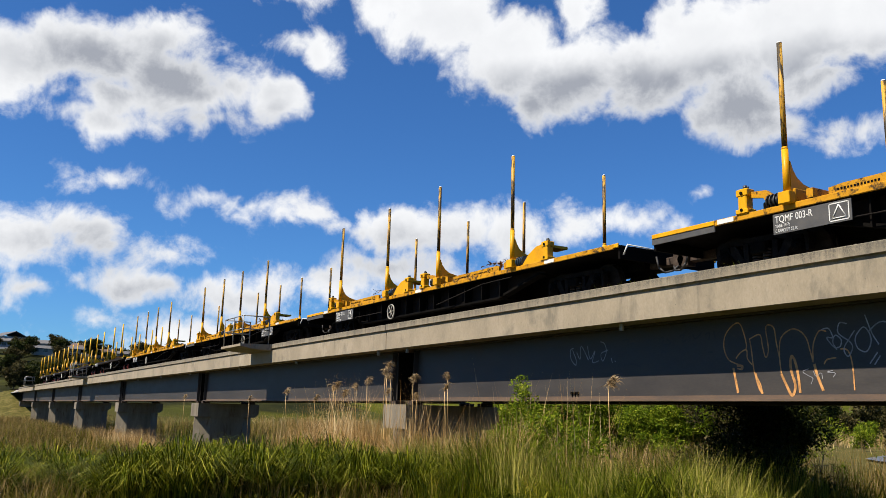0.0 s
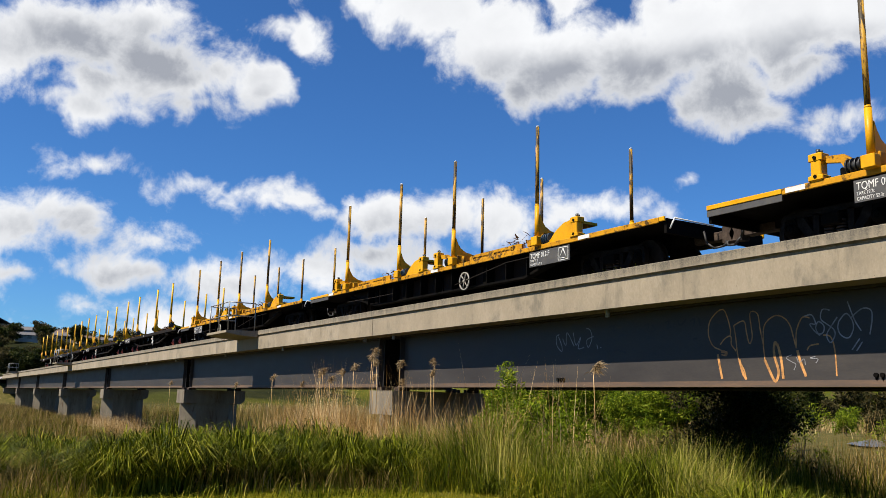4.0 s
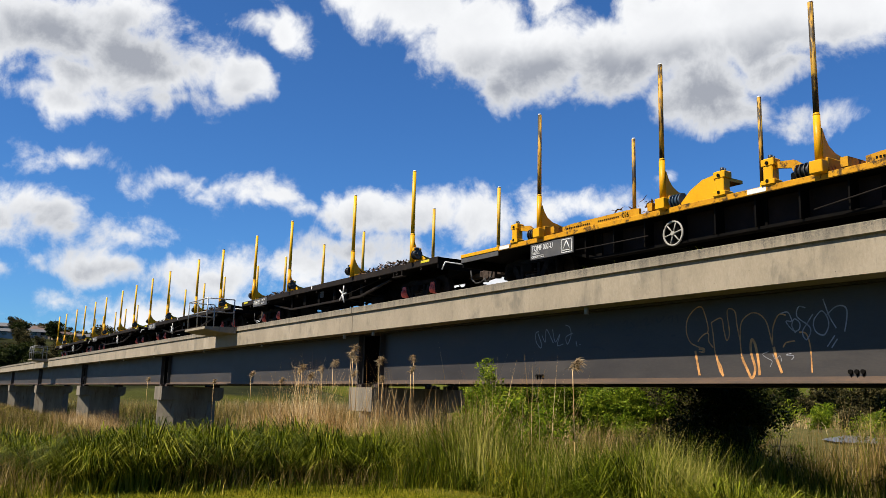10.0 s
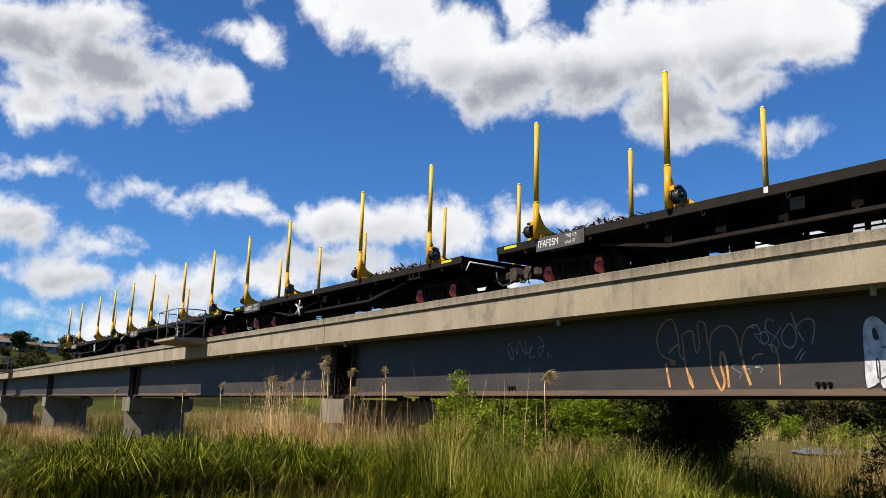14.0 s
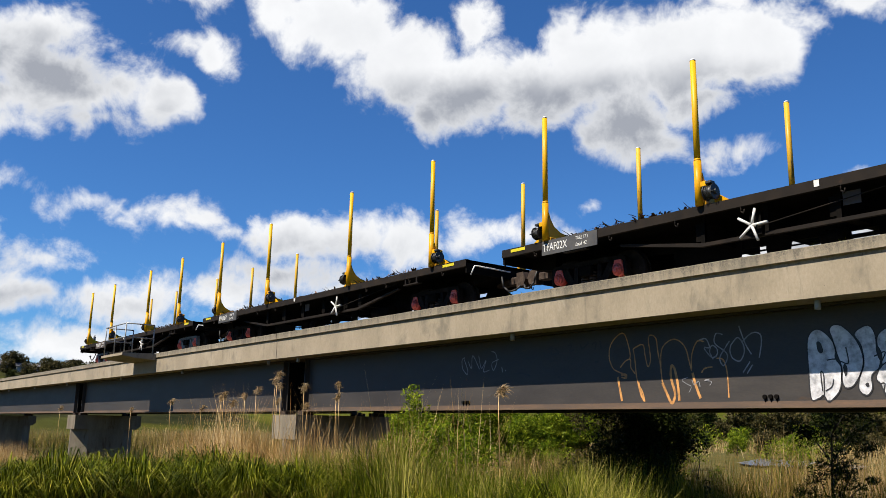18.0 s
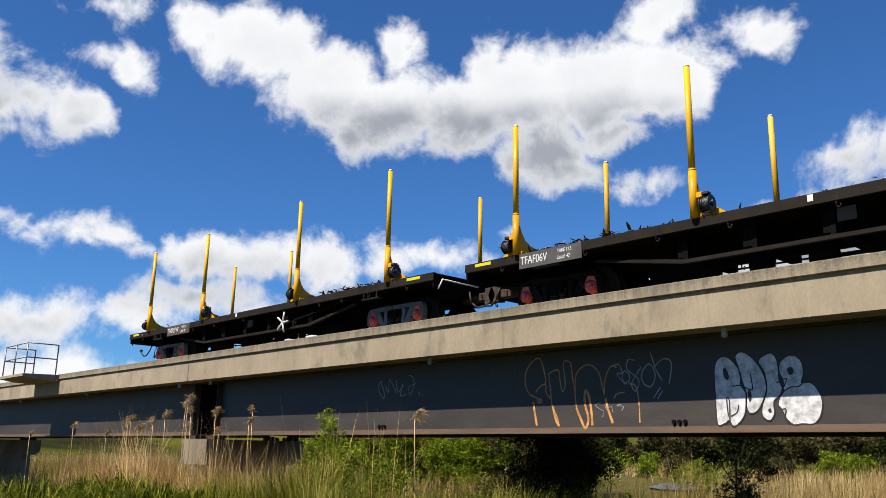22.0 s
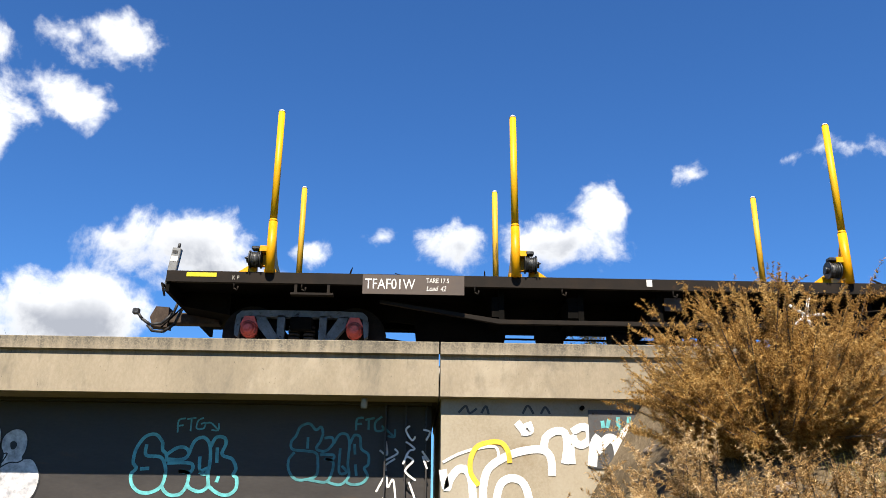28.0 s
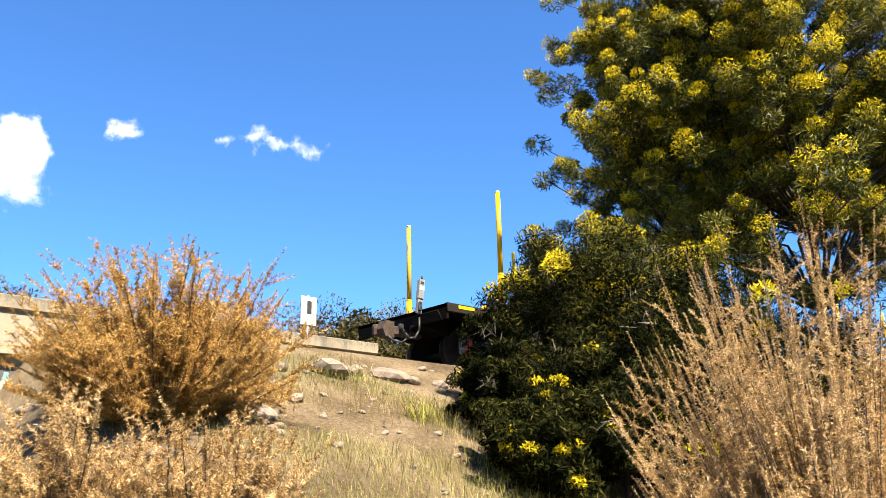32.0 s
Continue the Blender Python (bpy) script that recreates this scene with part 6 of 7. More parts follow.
meadow("dry_grass", 14000, (-24, -13, 0, 9.5), (0.3, 0.85), (0.004, 0.009), (0.2, 1.0), GRASS_DRY, "dry brown grass among the tussocks", clump=(0.5, 9.0, 0.02), keep=off_lawn)
meadow("dry_grass", 26000, (-48, -14, -1, 11.2), (0.5, 1.05), (0.006, 0.013), (0.1, 0.6), GRASS_DRY, "dry brown seeding grass", clump=(0.25, 9.0, -0.12), keep=lambda x, y: off_lawn(x, y) & (np.hypot(x, y) > 17))
meadow("far_dry_grass", 26000, (-140, -46, 0, 11.5), (0.6, 1.1), (0.012, 0.03), (0.05, 0.5), GRASS_DRY, "dry brown seeding grass", clump=(0.10, 9.0, -0.2))
meadow("dry_reeds", 13000, (-26.5, -13.0, 8.9, 10.9), (0.8, 1.85), (0.008, 0.018), (0.03, 0.42), REED_DRY, "dense stand of dry tan reeds", clump=(0.35, 4.0, -0.5))
meadow("dry_reeds", 1300, (-26.5, -12.0, 9.0, 10.9), (1.7, 2.7), (0.008, 0.014), (0.02, 0.25), REED_DRY, "sparse tall dry reeds", clump=(0.5, 4.0, -0.1))
meadow("tall_reeds", 300, (-24.5, -12.5, 9.0, 10.8), (2.0, 2.9), (0.006, 0.011), (0.02, 0.35), REED_DRY, "sparse tall bent reeds before the pier", clump=(0.5, 4.0, -0.25))
meadow("broken_reeds", 900, (-26, -12.5, 8.8, 10.8), (0.9, 1.9), (0.006, 0.012), (0.5, 1.5), STRAW, "broken leaning reeds", clump=(0.5, 7.0, -0.1))
meadow("dry_reeds", 1000, (-14.0, -9.6, 9.2, 10.9), (0.9, 1.8), (0.007, 0.013), (0.03, 0.3), REED_DRY, "scattered dry reeds", clump=(0.4, 4.0, -0.1))
meadow("dry_reeds", 9000, (-62, -26, 8.8, 11.6), (0.7, 1.3), (0.008, 0.018), (0.03, 0.3), REED_DRY, "stand of dry tan reeds", clump=(0.2, 4.0, -0.12))
meadow("green_reeds", 40000, (-16.5, -8.0, 8.5, 10.9), (0.45, 1.5), (0.005, 0.013), (0.04, 0.5), REED_GREEN, "green reeds and sedge", clump=(0.3, 6.0, -0.42))
meadow("rank_grass", 34000, (-15, -3.5, 7.6, 10.0), (0.25, 0.85), (0.004, 0.011), (0.1, 0.6), GRASS_GREEN, "rank green grass before the reeds", clump=(0.3, 2.0, -0.4), keep=off_lawn)
meadow("green_reeds", 14000, (-8.6, -2.5, 8.6, 10.9), (0.35, 1.0), (0.005, 0.013), (0.04, 0.5), REED_GREEN, "low green reeds and sedge", clump=(0.3, 6.0, -0.35))
meadow("straw_reeds", 9000, (-12.5, -3.0, 19.3, 24.5), (1.7, 2.9), (0.010, 0.022), (0.03, 0.3), STRAW, "tall sunlit straw-coloured reeds beyond the bridge", clump=(0.3, 4.0, -0.25))
meadow("straw_reeds", 2600, (-17.5, -11.5, 19.0, 22.5), (1.4, 2.5), (0.009, 0.018), (0.03, 0.4), GRASS_DRY, "brown reeds beyond the bridge", clump=(0.5, 4.0, -0.1))
meadow("shaded_reeds", 11000, (-16, -2.5, 14.2, 18.6), (1.2, 2.2), (0.009, 0.020), (0.03, 0.35), GRASS_GREEN, "reeds in the shade of the bridge", clump=(0.35, 4.0, -0.2))
meadow("shaded_sedge", 12000, (-16, -2.0, 11.2, 18.0), (0.4, 1.1), (0.010, 0.022), (0.1, 0.8), GRASS_GREEN, "sedge in the shade of the bridge", clump=(0.3, 6.0, -0.5))
meadow("marsh_reeds", 26000, (-120, -4, 15.5, 48), (1.1, 2.2), (0.012, 0.03), (0.03, 0.4), GRASS_DRY, "dry marsh reeds behind the bridge", clump=(0.08, 4.0, -0.12), keep=off_pool)
meadow("marsh_grass", 22000, (-120, 2, 14, 40), (0.7, 1.5), (0.012, 0.03), (0.1, 0.6), REED_GREEN, "green marsh grass behind the bridge", clump=(0.10, 8.0, -0.1), keep=off_pool)
meadow("far_marsh", 24000, (-170, 6, 48, 130), (1.2, 2.4), (0.04, 0.09), (0.05, 0.5), STRAW, "pale dry marsh in the distance", clump=(0.035, 4.0, -0.1), keep=off_pool)


def tussock(seed, n=1700, r=0.50, h=1.05):
    """A mound of arching blades that lean away from its middle."""
    a, d = gen.uniform(0, 2 * np.pi, n), np.sqrt(gen.uniform(0, 1, n)) * r
    out = np.stack([np.cos(a), np.sin(a), np.zeros(n)], 1)
    out = out * (0.25 + 0.9 * d / r)[:, None] + gen.normal(0, 0.28, (n, 3)) * [1, 1, 0]
    foot = np.stack([np.cos(a) * d, np.sin(a) * d, np.zeros(n)], 1)
    tall = gen.uniform(0.45, 1.0, n) * h * (1.05 - 0.45 * d / r)
    up = np.stack([np.zeros(n), np.zeros(n), tall], 1)
    reach = out * (tall * gen.uniform(0.35, 1.0, n))[:, None]
    side = np.cross(out, [0, 0, 1])
    side /= np.linalg.norm(side, axis=1)[:, None]
    side = (side + gen.normal(0, 0.5, (n, 3)) * [1, 1, 0.2]) * gen.uniform(0.0025, 0.006, n)[:, None]
    m1, m2 = foot + up * 0.62 + reach * 0.16, foot + up * 0.97 + reach * 0.55
    tip = foot + up * gen.uniform(0.55, 1.05, n)[:, None] + reach * 1.12
    v = np.stack([foot - side, foot + side, m1 - side, m1 + side, m2 - side * 0.8, m2 + side * 0.8, tip], 1).reshape(-1, 3)
    k = np.arange(n)[:, None] * 7
    f = np.concatenate([k + [0, 1, 3], k + [0, 3, 2], k + [2, 3, 5], k + [2, 5, 4], k + [4, 5, 6]], 1).reshape(-1, 3)
    return tri_mesh("tussock", v, f, LUSH)


TUSSOCKS = [tussock(i) for i in range(4)]
spots = [(-15.2, 3.2), (-15.0, 4.2), (-15.6, 5.0), (-16.4, 5.6), (-15.4, 6.3), (-14.9, 7.0), (-14.6, 7.9), (-13.9, 8.6), (-13.0, 9.2), (-12.0, 9.4), (-10.8, 9.3), (-9.6, 9.1), (-16.8, 3.9), (-17.5, 4.8), (-18.0, 6.2), (-16.9, 7.2), (-16.0, 2.4), (-17.2, 2.6)]
more = random.Random(12)
spots += [(-15.0 - 9.0 * more.random() ** 1.5, more.uniform(0.8, 8.6)) for _ in range(52)] + [(more.uniform(-15, -6), more.uniform(8.6, 9.8)) for _ in range(22)]
for i, (x, y) in enumerate(spots):
    t = tagged(new("grass_tussock", TUSSOCKS[i % 4]), "lush green grass tussock at the lawn's edge", "grass", "tussocks at the lawn's edge")
    s = random.Random(i).uniform(0.7, 1.3)
    t.matrix_world = Matrix.LocRotScale((x, y, ground_z(x, y) - 0.02), Euler((0, 0, i * 1.3)), (s, s, s * random.Random(i + 90).uniform(0.75, 1.05)))


def plume_reed(x, y, top, seed):
    rnd = random.Random(seed)
    z = ground_z(x, y)
    r = tagged(new("plume_reed"), "tall dry reed with a feathery seed plume", "reed", "plumed reeds")
    r.location = (x, y, z)
    h, bend = top - z, rnd.uniform(-0.12, 0.12)
    pts = [(0, 0, 0), (bend * 0.2, 0, h * 0.5), (bend, 0, h - 0.16)]
    part("stalk", Shape().pipe(pts, 0.006, 5), REED_DRY, r)
    n = 230
    u, lean = gen.uniform(0, 1, n), rnd.choice((-1, 1, 1)) * rnd.uniform(0.5, 1.2)
    p = np.stack([bend + lean * 0.08 * u ** 2, 0.03 * u, h - 0.16 + 0.15 * u], 1) + gen.normal(0, 0.006, (n, 3))
    way = np.stack([lean * gen.uniform(0.0, 1.5, n) + gen.normal(0, 0.4, n), gen.normal(0, 0.6, n), gen.uniform(-0.8, 0.55, n)], 1)
    way *= (gen.uniform(0.05, 0.15, n) * rnd.uniform(0.7, 1.15))[:, None]
    side = np.cross(way, gen.normal(0, 1, (n, 3)))
    side *= 0.0042 / np.linalg.norm(side, axis=1)[:, None]
    m = p + way * 0.55
    v = np.stack([p - side * 0.4, p + side * 0.4, m - side, m + side, p + way - np.array([0, 0, 0.03])], 1).reshape(-1, 3)
    k = np.arange(n)[:, None] * 5
    f = np.concatenate([k + [0, 1, 3], k + [0, 3, 2], k + [2, 3, 4]], 1).reshape(-1, 3)
    part("plume", tri_mesh("plume", v, f, PLUME), None, r, "buff feathery plume")


for i, (x, top) in enumerate(((-19.0, 2.86), (-19.15, 2.62), (-18.6, 2.70), (-20.0, 2.52), (-21.2, 2.40), (-21.45, 2.42), (-22.3, 2.36), (-16.35, 2.56), (-17.0, 2.50), (-16.1, 2.30), (-19.4, 2.25), (-20.9, 2.2), (-23.6, 2.1), (-11.0, 2.32), (-25.2, 2.3), (-17.5, 2.1), (-30.5, 2.1), (-38.0, 2.2))):
    plume_reed(x, 9.5 + 0.3 * math.sin(i * 2.1), top, i)


def limbs(rnd, height, spread, count, r0, lift=0.25):
    """A tapered trunk with limbs; returns the shape and the limbs' ends."""
    s, ends = Shape(), []
    p, r = Vector((0, 0, -0.2)), r0
    steps = 5
    for i in range(steps):
        q = p + Vector((rnd.uniform(-0.08, 0.08) * spread, rnd.uniform(-0.08, 0.08) * spread, height * 0.75 / steps + (0.2 if i == 0 else 0)))
        s.tube(p, q, r, r * 0.82, 8, False)
        p, r = q, r * 0.82
        if i * 0.15 >= lift - 0.15:
            for _ in range(max(1, count // steps)):
                a, out, up = rnd.uniform(0, 6.28), spread * rnd.uniform(0.45, 0.95), height * rnd.uniform(0.08, 0.28)
                m = p + Vector((math.cos(a) * out * 0.5, math.sin(a) * out * 0.5, up * 0.65))
                e = p + Vector((math.cos(a + 0.3) * out, math.sin(a + 0.3) * out, up))
                s.tube(p, m, r * 0.5, r * 0.32, 6, False)
                s.tube(m, e, r * 0.32, r * 0.10, 5, False)
                ends += [(m + e) / 2, e]
                for _ in range(2):
                    t = m.lerp(e, rnd.uniform(0.2, 0.8))
                    w = t + Vector((rnd.uniform(-1, 1), rnd.uniform(-1, 1), rnd.uniform(-0.2, 0.8))) * spread * 0.3
                    s.tube(t, w, r * 0.16, r * 0.06, 4, False)
                    ends.append(w)
    ends.append(p)
    return s, ends


def foliage(centres, radius, per, size, flat=0.75, slim=0.4):
    """Small leaves in clumps round given points."""
    c = np.repeat(np.array([tuple(q) for q in centres]), per, 0)
    n = len(c)
    d = gen.normal(0, 1, (n, 3))
    d /= np.linalg.norm(d, axis=1)[:, None]
    r = np.cbrt(gen.uniform(0.05, 1, n))[:, None] * np.repeat(gen.uniform(0.6, 1.25, len(centres)), per)[:, None] * radius
    p = c + d * r * [1, 1, flat]
    a = gen.normal(0, 1, (n, 3)) + d * 0.8 + [0, 0, 0.2]
    a /= np.linalg.norm(a, axis=1)[:, None]
    b = np.cross(a, gen.normal(0, 1, (n, 3)))
    b /= np.linalg.norm(b, axis=1)[:, None]
    s = gen.uniform(0.6, 1.4, n)[:, None] * size
    v = np.stack([p - a * s, p + b * s * slim, p + a * s, p - b * s * slim], 1).reshape(-1, 3)
    k = np.arange(n)[:, None] * 4
    return v, np.concatenate([k + [0, 1, 2], k + [0, 2, 3]], 1).reshape(-1, 3)


def shrub(name, seed, height, spread, mat, leaf_size, per, label, category="shrub", count=20, r0=0.05, clump=0.32, slim=0.4, trunk_mat=None, lift=0.1, more=()):
    rnd = random.Random(seed)
    t = tagged(new(name), label, category)
    s, ends = limbs(rnd, height, spread, count, r0, lift)
    part("trunk", s, trunk_mat or TRUNK, t)
    v, f = foliage(ends, clump * spread, per, leaf_size, slim=slim)
    part("crown", tri_mesh("crown", v, f, mat), None, t)
    for other, share, size, other_name in more:
        pick = [e for e in ends if rnd.random() < share]
        if pick:
            top = clump * spread * (0.45 if other is BLOSSOM else 0.2)
            v, f = foliage([e + Vector((e.x * 0.06, e.y * 0.06, top)) for e in pick], clump * spread * (0.7 if other is BLOSSOM else 0.9), max(8, int(per * (0.8 if other is BLOSSOM else 0.06))), size, slim=slim * (1.6 if other is BLOSSOM else 0.5))
            tagged(part(other_name, tri_mesh(other_name, v, f, other), None, t), kind="stuff")
    return t


def stand(t, x, y, turn=0.0, size=1.0, sink=0.0):
    t.matrix_world = Matrix.LocRotScale((x, y, ground_z(x, y) - sink), Euler((0, 0, turn)), (size, size, size))
    return t


# shrubs at the bridge and in the marsh
stand(shrub("willow_sapling", 3, 3.0, 0.75, WILLOW, 0.045, 60, "slender bright green willow sapling", count=20, r0=0.025, clump=0.26, slim=0.22), -14.1, 10.1)
stand(shrub("willow_shrub", 4, 2.3, 1.1, WILLOW, 0.05, 90, "bright green willow shrub", count=20, r0=0.03, clump=0.30, slim=0.25), -13.0, 10.4)
# SHRUB on this one and the later sapling doubles the bridge's shade in leaf colour
stand(shrub("dark_shrub", 5, 4.3, 1.5, SHRUB, 0.05, 260, "dense shrub, the bridge's shade put into its dark leaves", count=30, r0=0.09, clump=0.34), -13.9, 17.0)
stand(shrub("olive_shrub", 6, 2.6, 1.2, WILLOW, 0.05, 60, "thin green sapling beyond the bridge", count=20, r0=0.04, clump=0.28, slim=0.25), -13.6, 23.0, 1.0)
stand(shrub("dark_sapling", 7, 3.6, 0.9, SHRUB, 0.05, 60, "upright sapling, the bridge's shade put into its dark leaves", count=30, r0=0.05, clump=0.2, slim=0.2), -9.0, 16.9)
stand(shrub("willow_sapling", 13, 3.3, 1.0, WILLOW, 0.05, 36, "thin bright green willow sapling beyond the bridge", count=22, r0=0.03, clump=0.24, slim=0.2), -14.9, 20.6, 2.0)
stand(shrub("olive_shrub", 8, 3.4, 1.7, OLIVE, 0.06, 110, "thin brownish shrub behind the bridge", count=25, r0=0.06), -16.6, 19.5)
far_kinds = [shrub("green_tree", 20, 6.0, 3.0, WILLOW, 0.14, 150, "round bright green tree in the marsh", "tree", 30, 0.16, 0.34),
             shrub("green_tree", 21, 7.0, 2.8, SHRUB, 0.14, 150, "dark green tree at the field's edge", "tree", 30, 0.16, 0.34),
             shrub("olive_tree", 22, 7.0, 3.2, OLIVE, 0.15, 130, "olive brown tree at the field's edge", "tree", 30, 0.18, 0.32),
             shrub("bare_tree", 23, 6.5, 2.8, TWIG, 0.10, 12, "pale bare tree without leaves", "tree", 45, 0.12, 0.3, 0.12, TWIG)]
far_kinds += [shrub("green_tree", 24, 7.0, 2.8, SHRUB, 0.36, 16, "dark green tree far off", "tree", 30, 0.16, 0.34),
              shrub("olive_tree", 25, 7.0, 3.2, OLIVE, 0.38, 16, "olive brown tree far off", "tree", 30, 0.18, 0.32),
              shrub("green_tree", 26, 6.0, 3.0, WILLOW, 0.26, 26, "bright green tree far off", "tree", 30, 0.16, 0.34)]
far_kinds.append(shrub("scrub_tree", 27, 7.0, 2.6, BRUSH, 0.06, 260, "brownish scrubby tree", "tree", 40, 0.10, 0.26, 0.3))
# kind, place and size of each
FAR = [(0, -66, 46, 0.75), (0, -60, 44, 0.8), (0, -55, 42, 0.85), (0, -70, 52, 0.8), (0, -50, 43, 0.75), (0, -63, 50, 0.9), (0, -46, 44, 0.6), (1, -42, 52, 0.75), (2, -38, 54, 0.7),
       (0, -95, 62, 0.5), (0, -104, 66, 0.45), (1, -33, 64, 0.7), (2, -36, 66, 0.75), (2, -31, 68, 0.7), (0, -30, 52, 0.5), (0, -26, 46, 0.55), (1, -24, 70, 0.7), (2, -22, 66, 0.75), (3, -20.5, 58, 0.75),
       (2, -18, 68, 0.7), (1, -13.5, 52, 0.85), (2, -16, 62, 0.7), (2, -10, 56, 0.85), (3, -7.6, 52, 0.8), (2, -5, 58, 0.9), (0, -18, 48, 0.4), (2, -27, 72, 0.8), (1, -2, 60, 0.9), (2, 2, 66, 0.9),
       (0, -30.5, 46.5, 0.5), (2, -34, 58, 0.62), (3, -33, 62, 0.7), (2, -37, 62, 0.8), (1, -35, 60, 0.7), (2, -29, 60, 0.62), (1, -31.5, 58, 0.66), (0, -40, 46, 0.7), (0, -43, 44, 0.7), (0, -36, 44, 0.55), (2, -25, 62, 0.62), (1, -22.5, 62, 0.55), (0, -19.5, 47, 0.55), (0, -16.6, 43, 0.5), (2, -21, 66, 0.7), (2, -14.5, 60, 0.75), (2, -12, 54, 0.8), (0, -12.5, 46, 0.5), (1, -80, 150, 1.1), (2, -60, 150, 1.1), (1, -52, 148, 1.0), (2, -44, 150, 1.2), (1, -120, 170, 1.1), (2, -20, 140, 1.0), (1, -12, 138, 1.0), (2, 10, 120, 1.0)]
used = set()


def far_tree(k):
    """The tree of a kind itself the first time, then copies of it."""
    if k in used:
        return copy_thing(far_kinds[k], Matrix())
    used.add(k)
    return far_kinds[k]


hedge = random.Random(31)
FAR = [(k, x * 3.2, y * 3.2, s * 1.4) if 52 <= y < 110 and -42 < x else (k, x * 2.6, y * 2.6, s * 1.15) if k == 0 and x > -38 else (k, x, y, s) for k, x, y, s in FAR]
FAR = [({1: 4, 2: 5, 0: 6}.get(k, k) if y > 90 else k, x, y, s) for k, x, y, s in FAR]
for q in range(34):
    a, r = radians(-46 + q * 0.85 + hedge.uniform(-0.4, 0.4)), hedge.uniform(165, 235)
    FAR.append((hedge.choice((4, 5, 5, 5)), r * math.sin(a), r * math.cos(a), hedge.uniform(0.6, 1.15)))
    if q % 2:
        r *= 0.62
        FAR.append((hedge.choice((6, 5, 6)), r * math.sin(a), r * math.cos(a), hedge.uniform(0.3, 0.5)))
for i, (k, x, y, s) in enumerate(FAR):
    t = far_tree(k)
    tagged(t, group="trees round the marsh")
    stand(t, x, y, i * 1.7, s, 0.1)

# hill with houses past the west end
HILL_HOUSES = ((-365, 64, 8, 5, 2.0, 0, 1.45), (-365, 75, 9, 5, 2.0, 0, 1.6), (-372, 83, 7, 5, 2, 1, 1.3), (-368, 54, 7, 5, 2, 1, 1.7), (-360, 32, 8, 5, 2.0, 0, 1.5), (-402, 35, 8, 5, 3, 0, 1.2), (-372, 46, 7, 5, 2, 0, 1.6), (-400, 62, 7, 5, 2, 1, 1.4), (-420, 92, 8, 5, 2, 0, 1.5), (-392, 20, 8, 5, 2.6, 0, 1.2))
rnd = random.Random(8)
for i in range(420):
    x, y = rnd.uniform(-480, -250), rnd.uniform(-30, 120)
    if any(q[0] - 6 < x < q[0] + 45 and abs(y - q[1] * x / q[0]) < 2.6 for q in HILL_HOUSES):
        continue
    t = far_tree(rnd.choice((4, 4, 5, 5, 5)))
    tagged(t, group="trees on the hill")
    stand(t, x, y, rnd.uniform(0, 6.28), rnd.uniform(0.55, 1.05), 0.2)
ROOFS = [surface("grey_roof", [(0.05795, 0.05795, 0.06277), (0.09658, 0.09658, 0.1014)], 2.0), surface("brown_roof", [(0.06277, 0.03863, 0.02897), (0.09658, 0.06277, 0.04829)], 2.0)]
WALLS = [surface("white_house_wall", [(0.2656, 0.2607, 0.2414), (0.3283, 0.3187, 0.2994)], 1.0), surface("cream_house_wall", [(0.2173, 0.1739, 0.1256), (0.2656, 0.2221, 0.1642)], 1.0)]
PANE = surface("dark_window_pane", [(0.009658, 0.01208, 0.01449), (0.01932, 0.02173, 0.02414)], 2.0, (0.08, 0.15), bump=0.0)


def house(x, y, w, d, h, k, turn):
    hs = tagged(new("house"), ("white" if k == 0 else "cream") + " house with a low gabled roof among trees", "house", "houses on the hill")
    part("wall", Shape().box(-w / 2, w / 2, -d / 2, d / 2, -1.5, h), WALLS[k], hs)
    part("roof", Shape().prism([(-d / 2 - 0.5, h), (0, h + d * 0.24), (d / 2 + 0.5, h), (d / 2 + 0.5, h + 0.2), (0, h + d * 0.24 + 0.25), (-d / 2 - 0.5, h + 0.2)], -w / 2 - 0.5, w / 2 + 0.5, "x"), ROOFS[k], hs)
    for i in range(int(w // 3)):
        for side in (-1, 1):
            q = -w / 2 + 1.2 + i * 3
            part("window", Shape().box(q, q + 1.5, side * d / 2 - 0.06, side * d / 2 + 0.06, 0.9, 2.2), PANE, hs)
    for side in (-1, 1):
        part("window", Shape().box(side * w / 2 - 0.06, side * w / 2 + 0.06, -1.2, 1.2, 0.9, 2.2), PANE, hs)
    stand(hs, x, y, turn)


for q in ((-400, 22, 14, 9, 4.5, 0, 0.3), (-408, 36, 10, 8, 3, 0, 1.2), (-430, 10, 12, 9, 5, 1, 0.6), (-455, 20, 13, 8, 3, 0, 1.4), (-470, 30, 10, 8, 3, 1, 1.0), (-462, 9, 12, 8, 3, 1, 1.5), (-480, 40, 12, 8, 3, 0, 0.7), (-495, 14, 12, 8, 3, 0, 0.2), (-448, 58, 10, 8, 3, 0, 0.5), (-420, 48, 11, 8, 3, 0, 0.9), (-440, -8, 14, 9, 5, 0, 0.5), (-380, 50, 10, 7, 3, 1, 1.1), *HILL_HOUSES):
    house(*q)

# pool beyond the reeds
pool = Shape().add([(x, y, -1.18) for x, y in ((-47, 71), (-43, 67), (-39, 69), (-35.5, 72), (-39, 79), (-46, 83), (-54, 86), (-53, 79))], [(0, 1, 2, 3, 4, 5, 6)])
WATER = surface("still_water", [(0.04242, 0.04242, 0.03888), (0.0707, 0.0707, 0.06363)], 0.5, (0.3, 0.42), bump=0.35, fine=2.5, depth=0.05)
tagged(part("water", pool, WATER), "still pool of grey water in the marsh", "water", kind="structure")


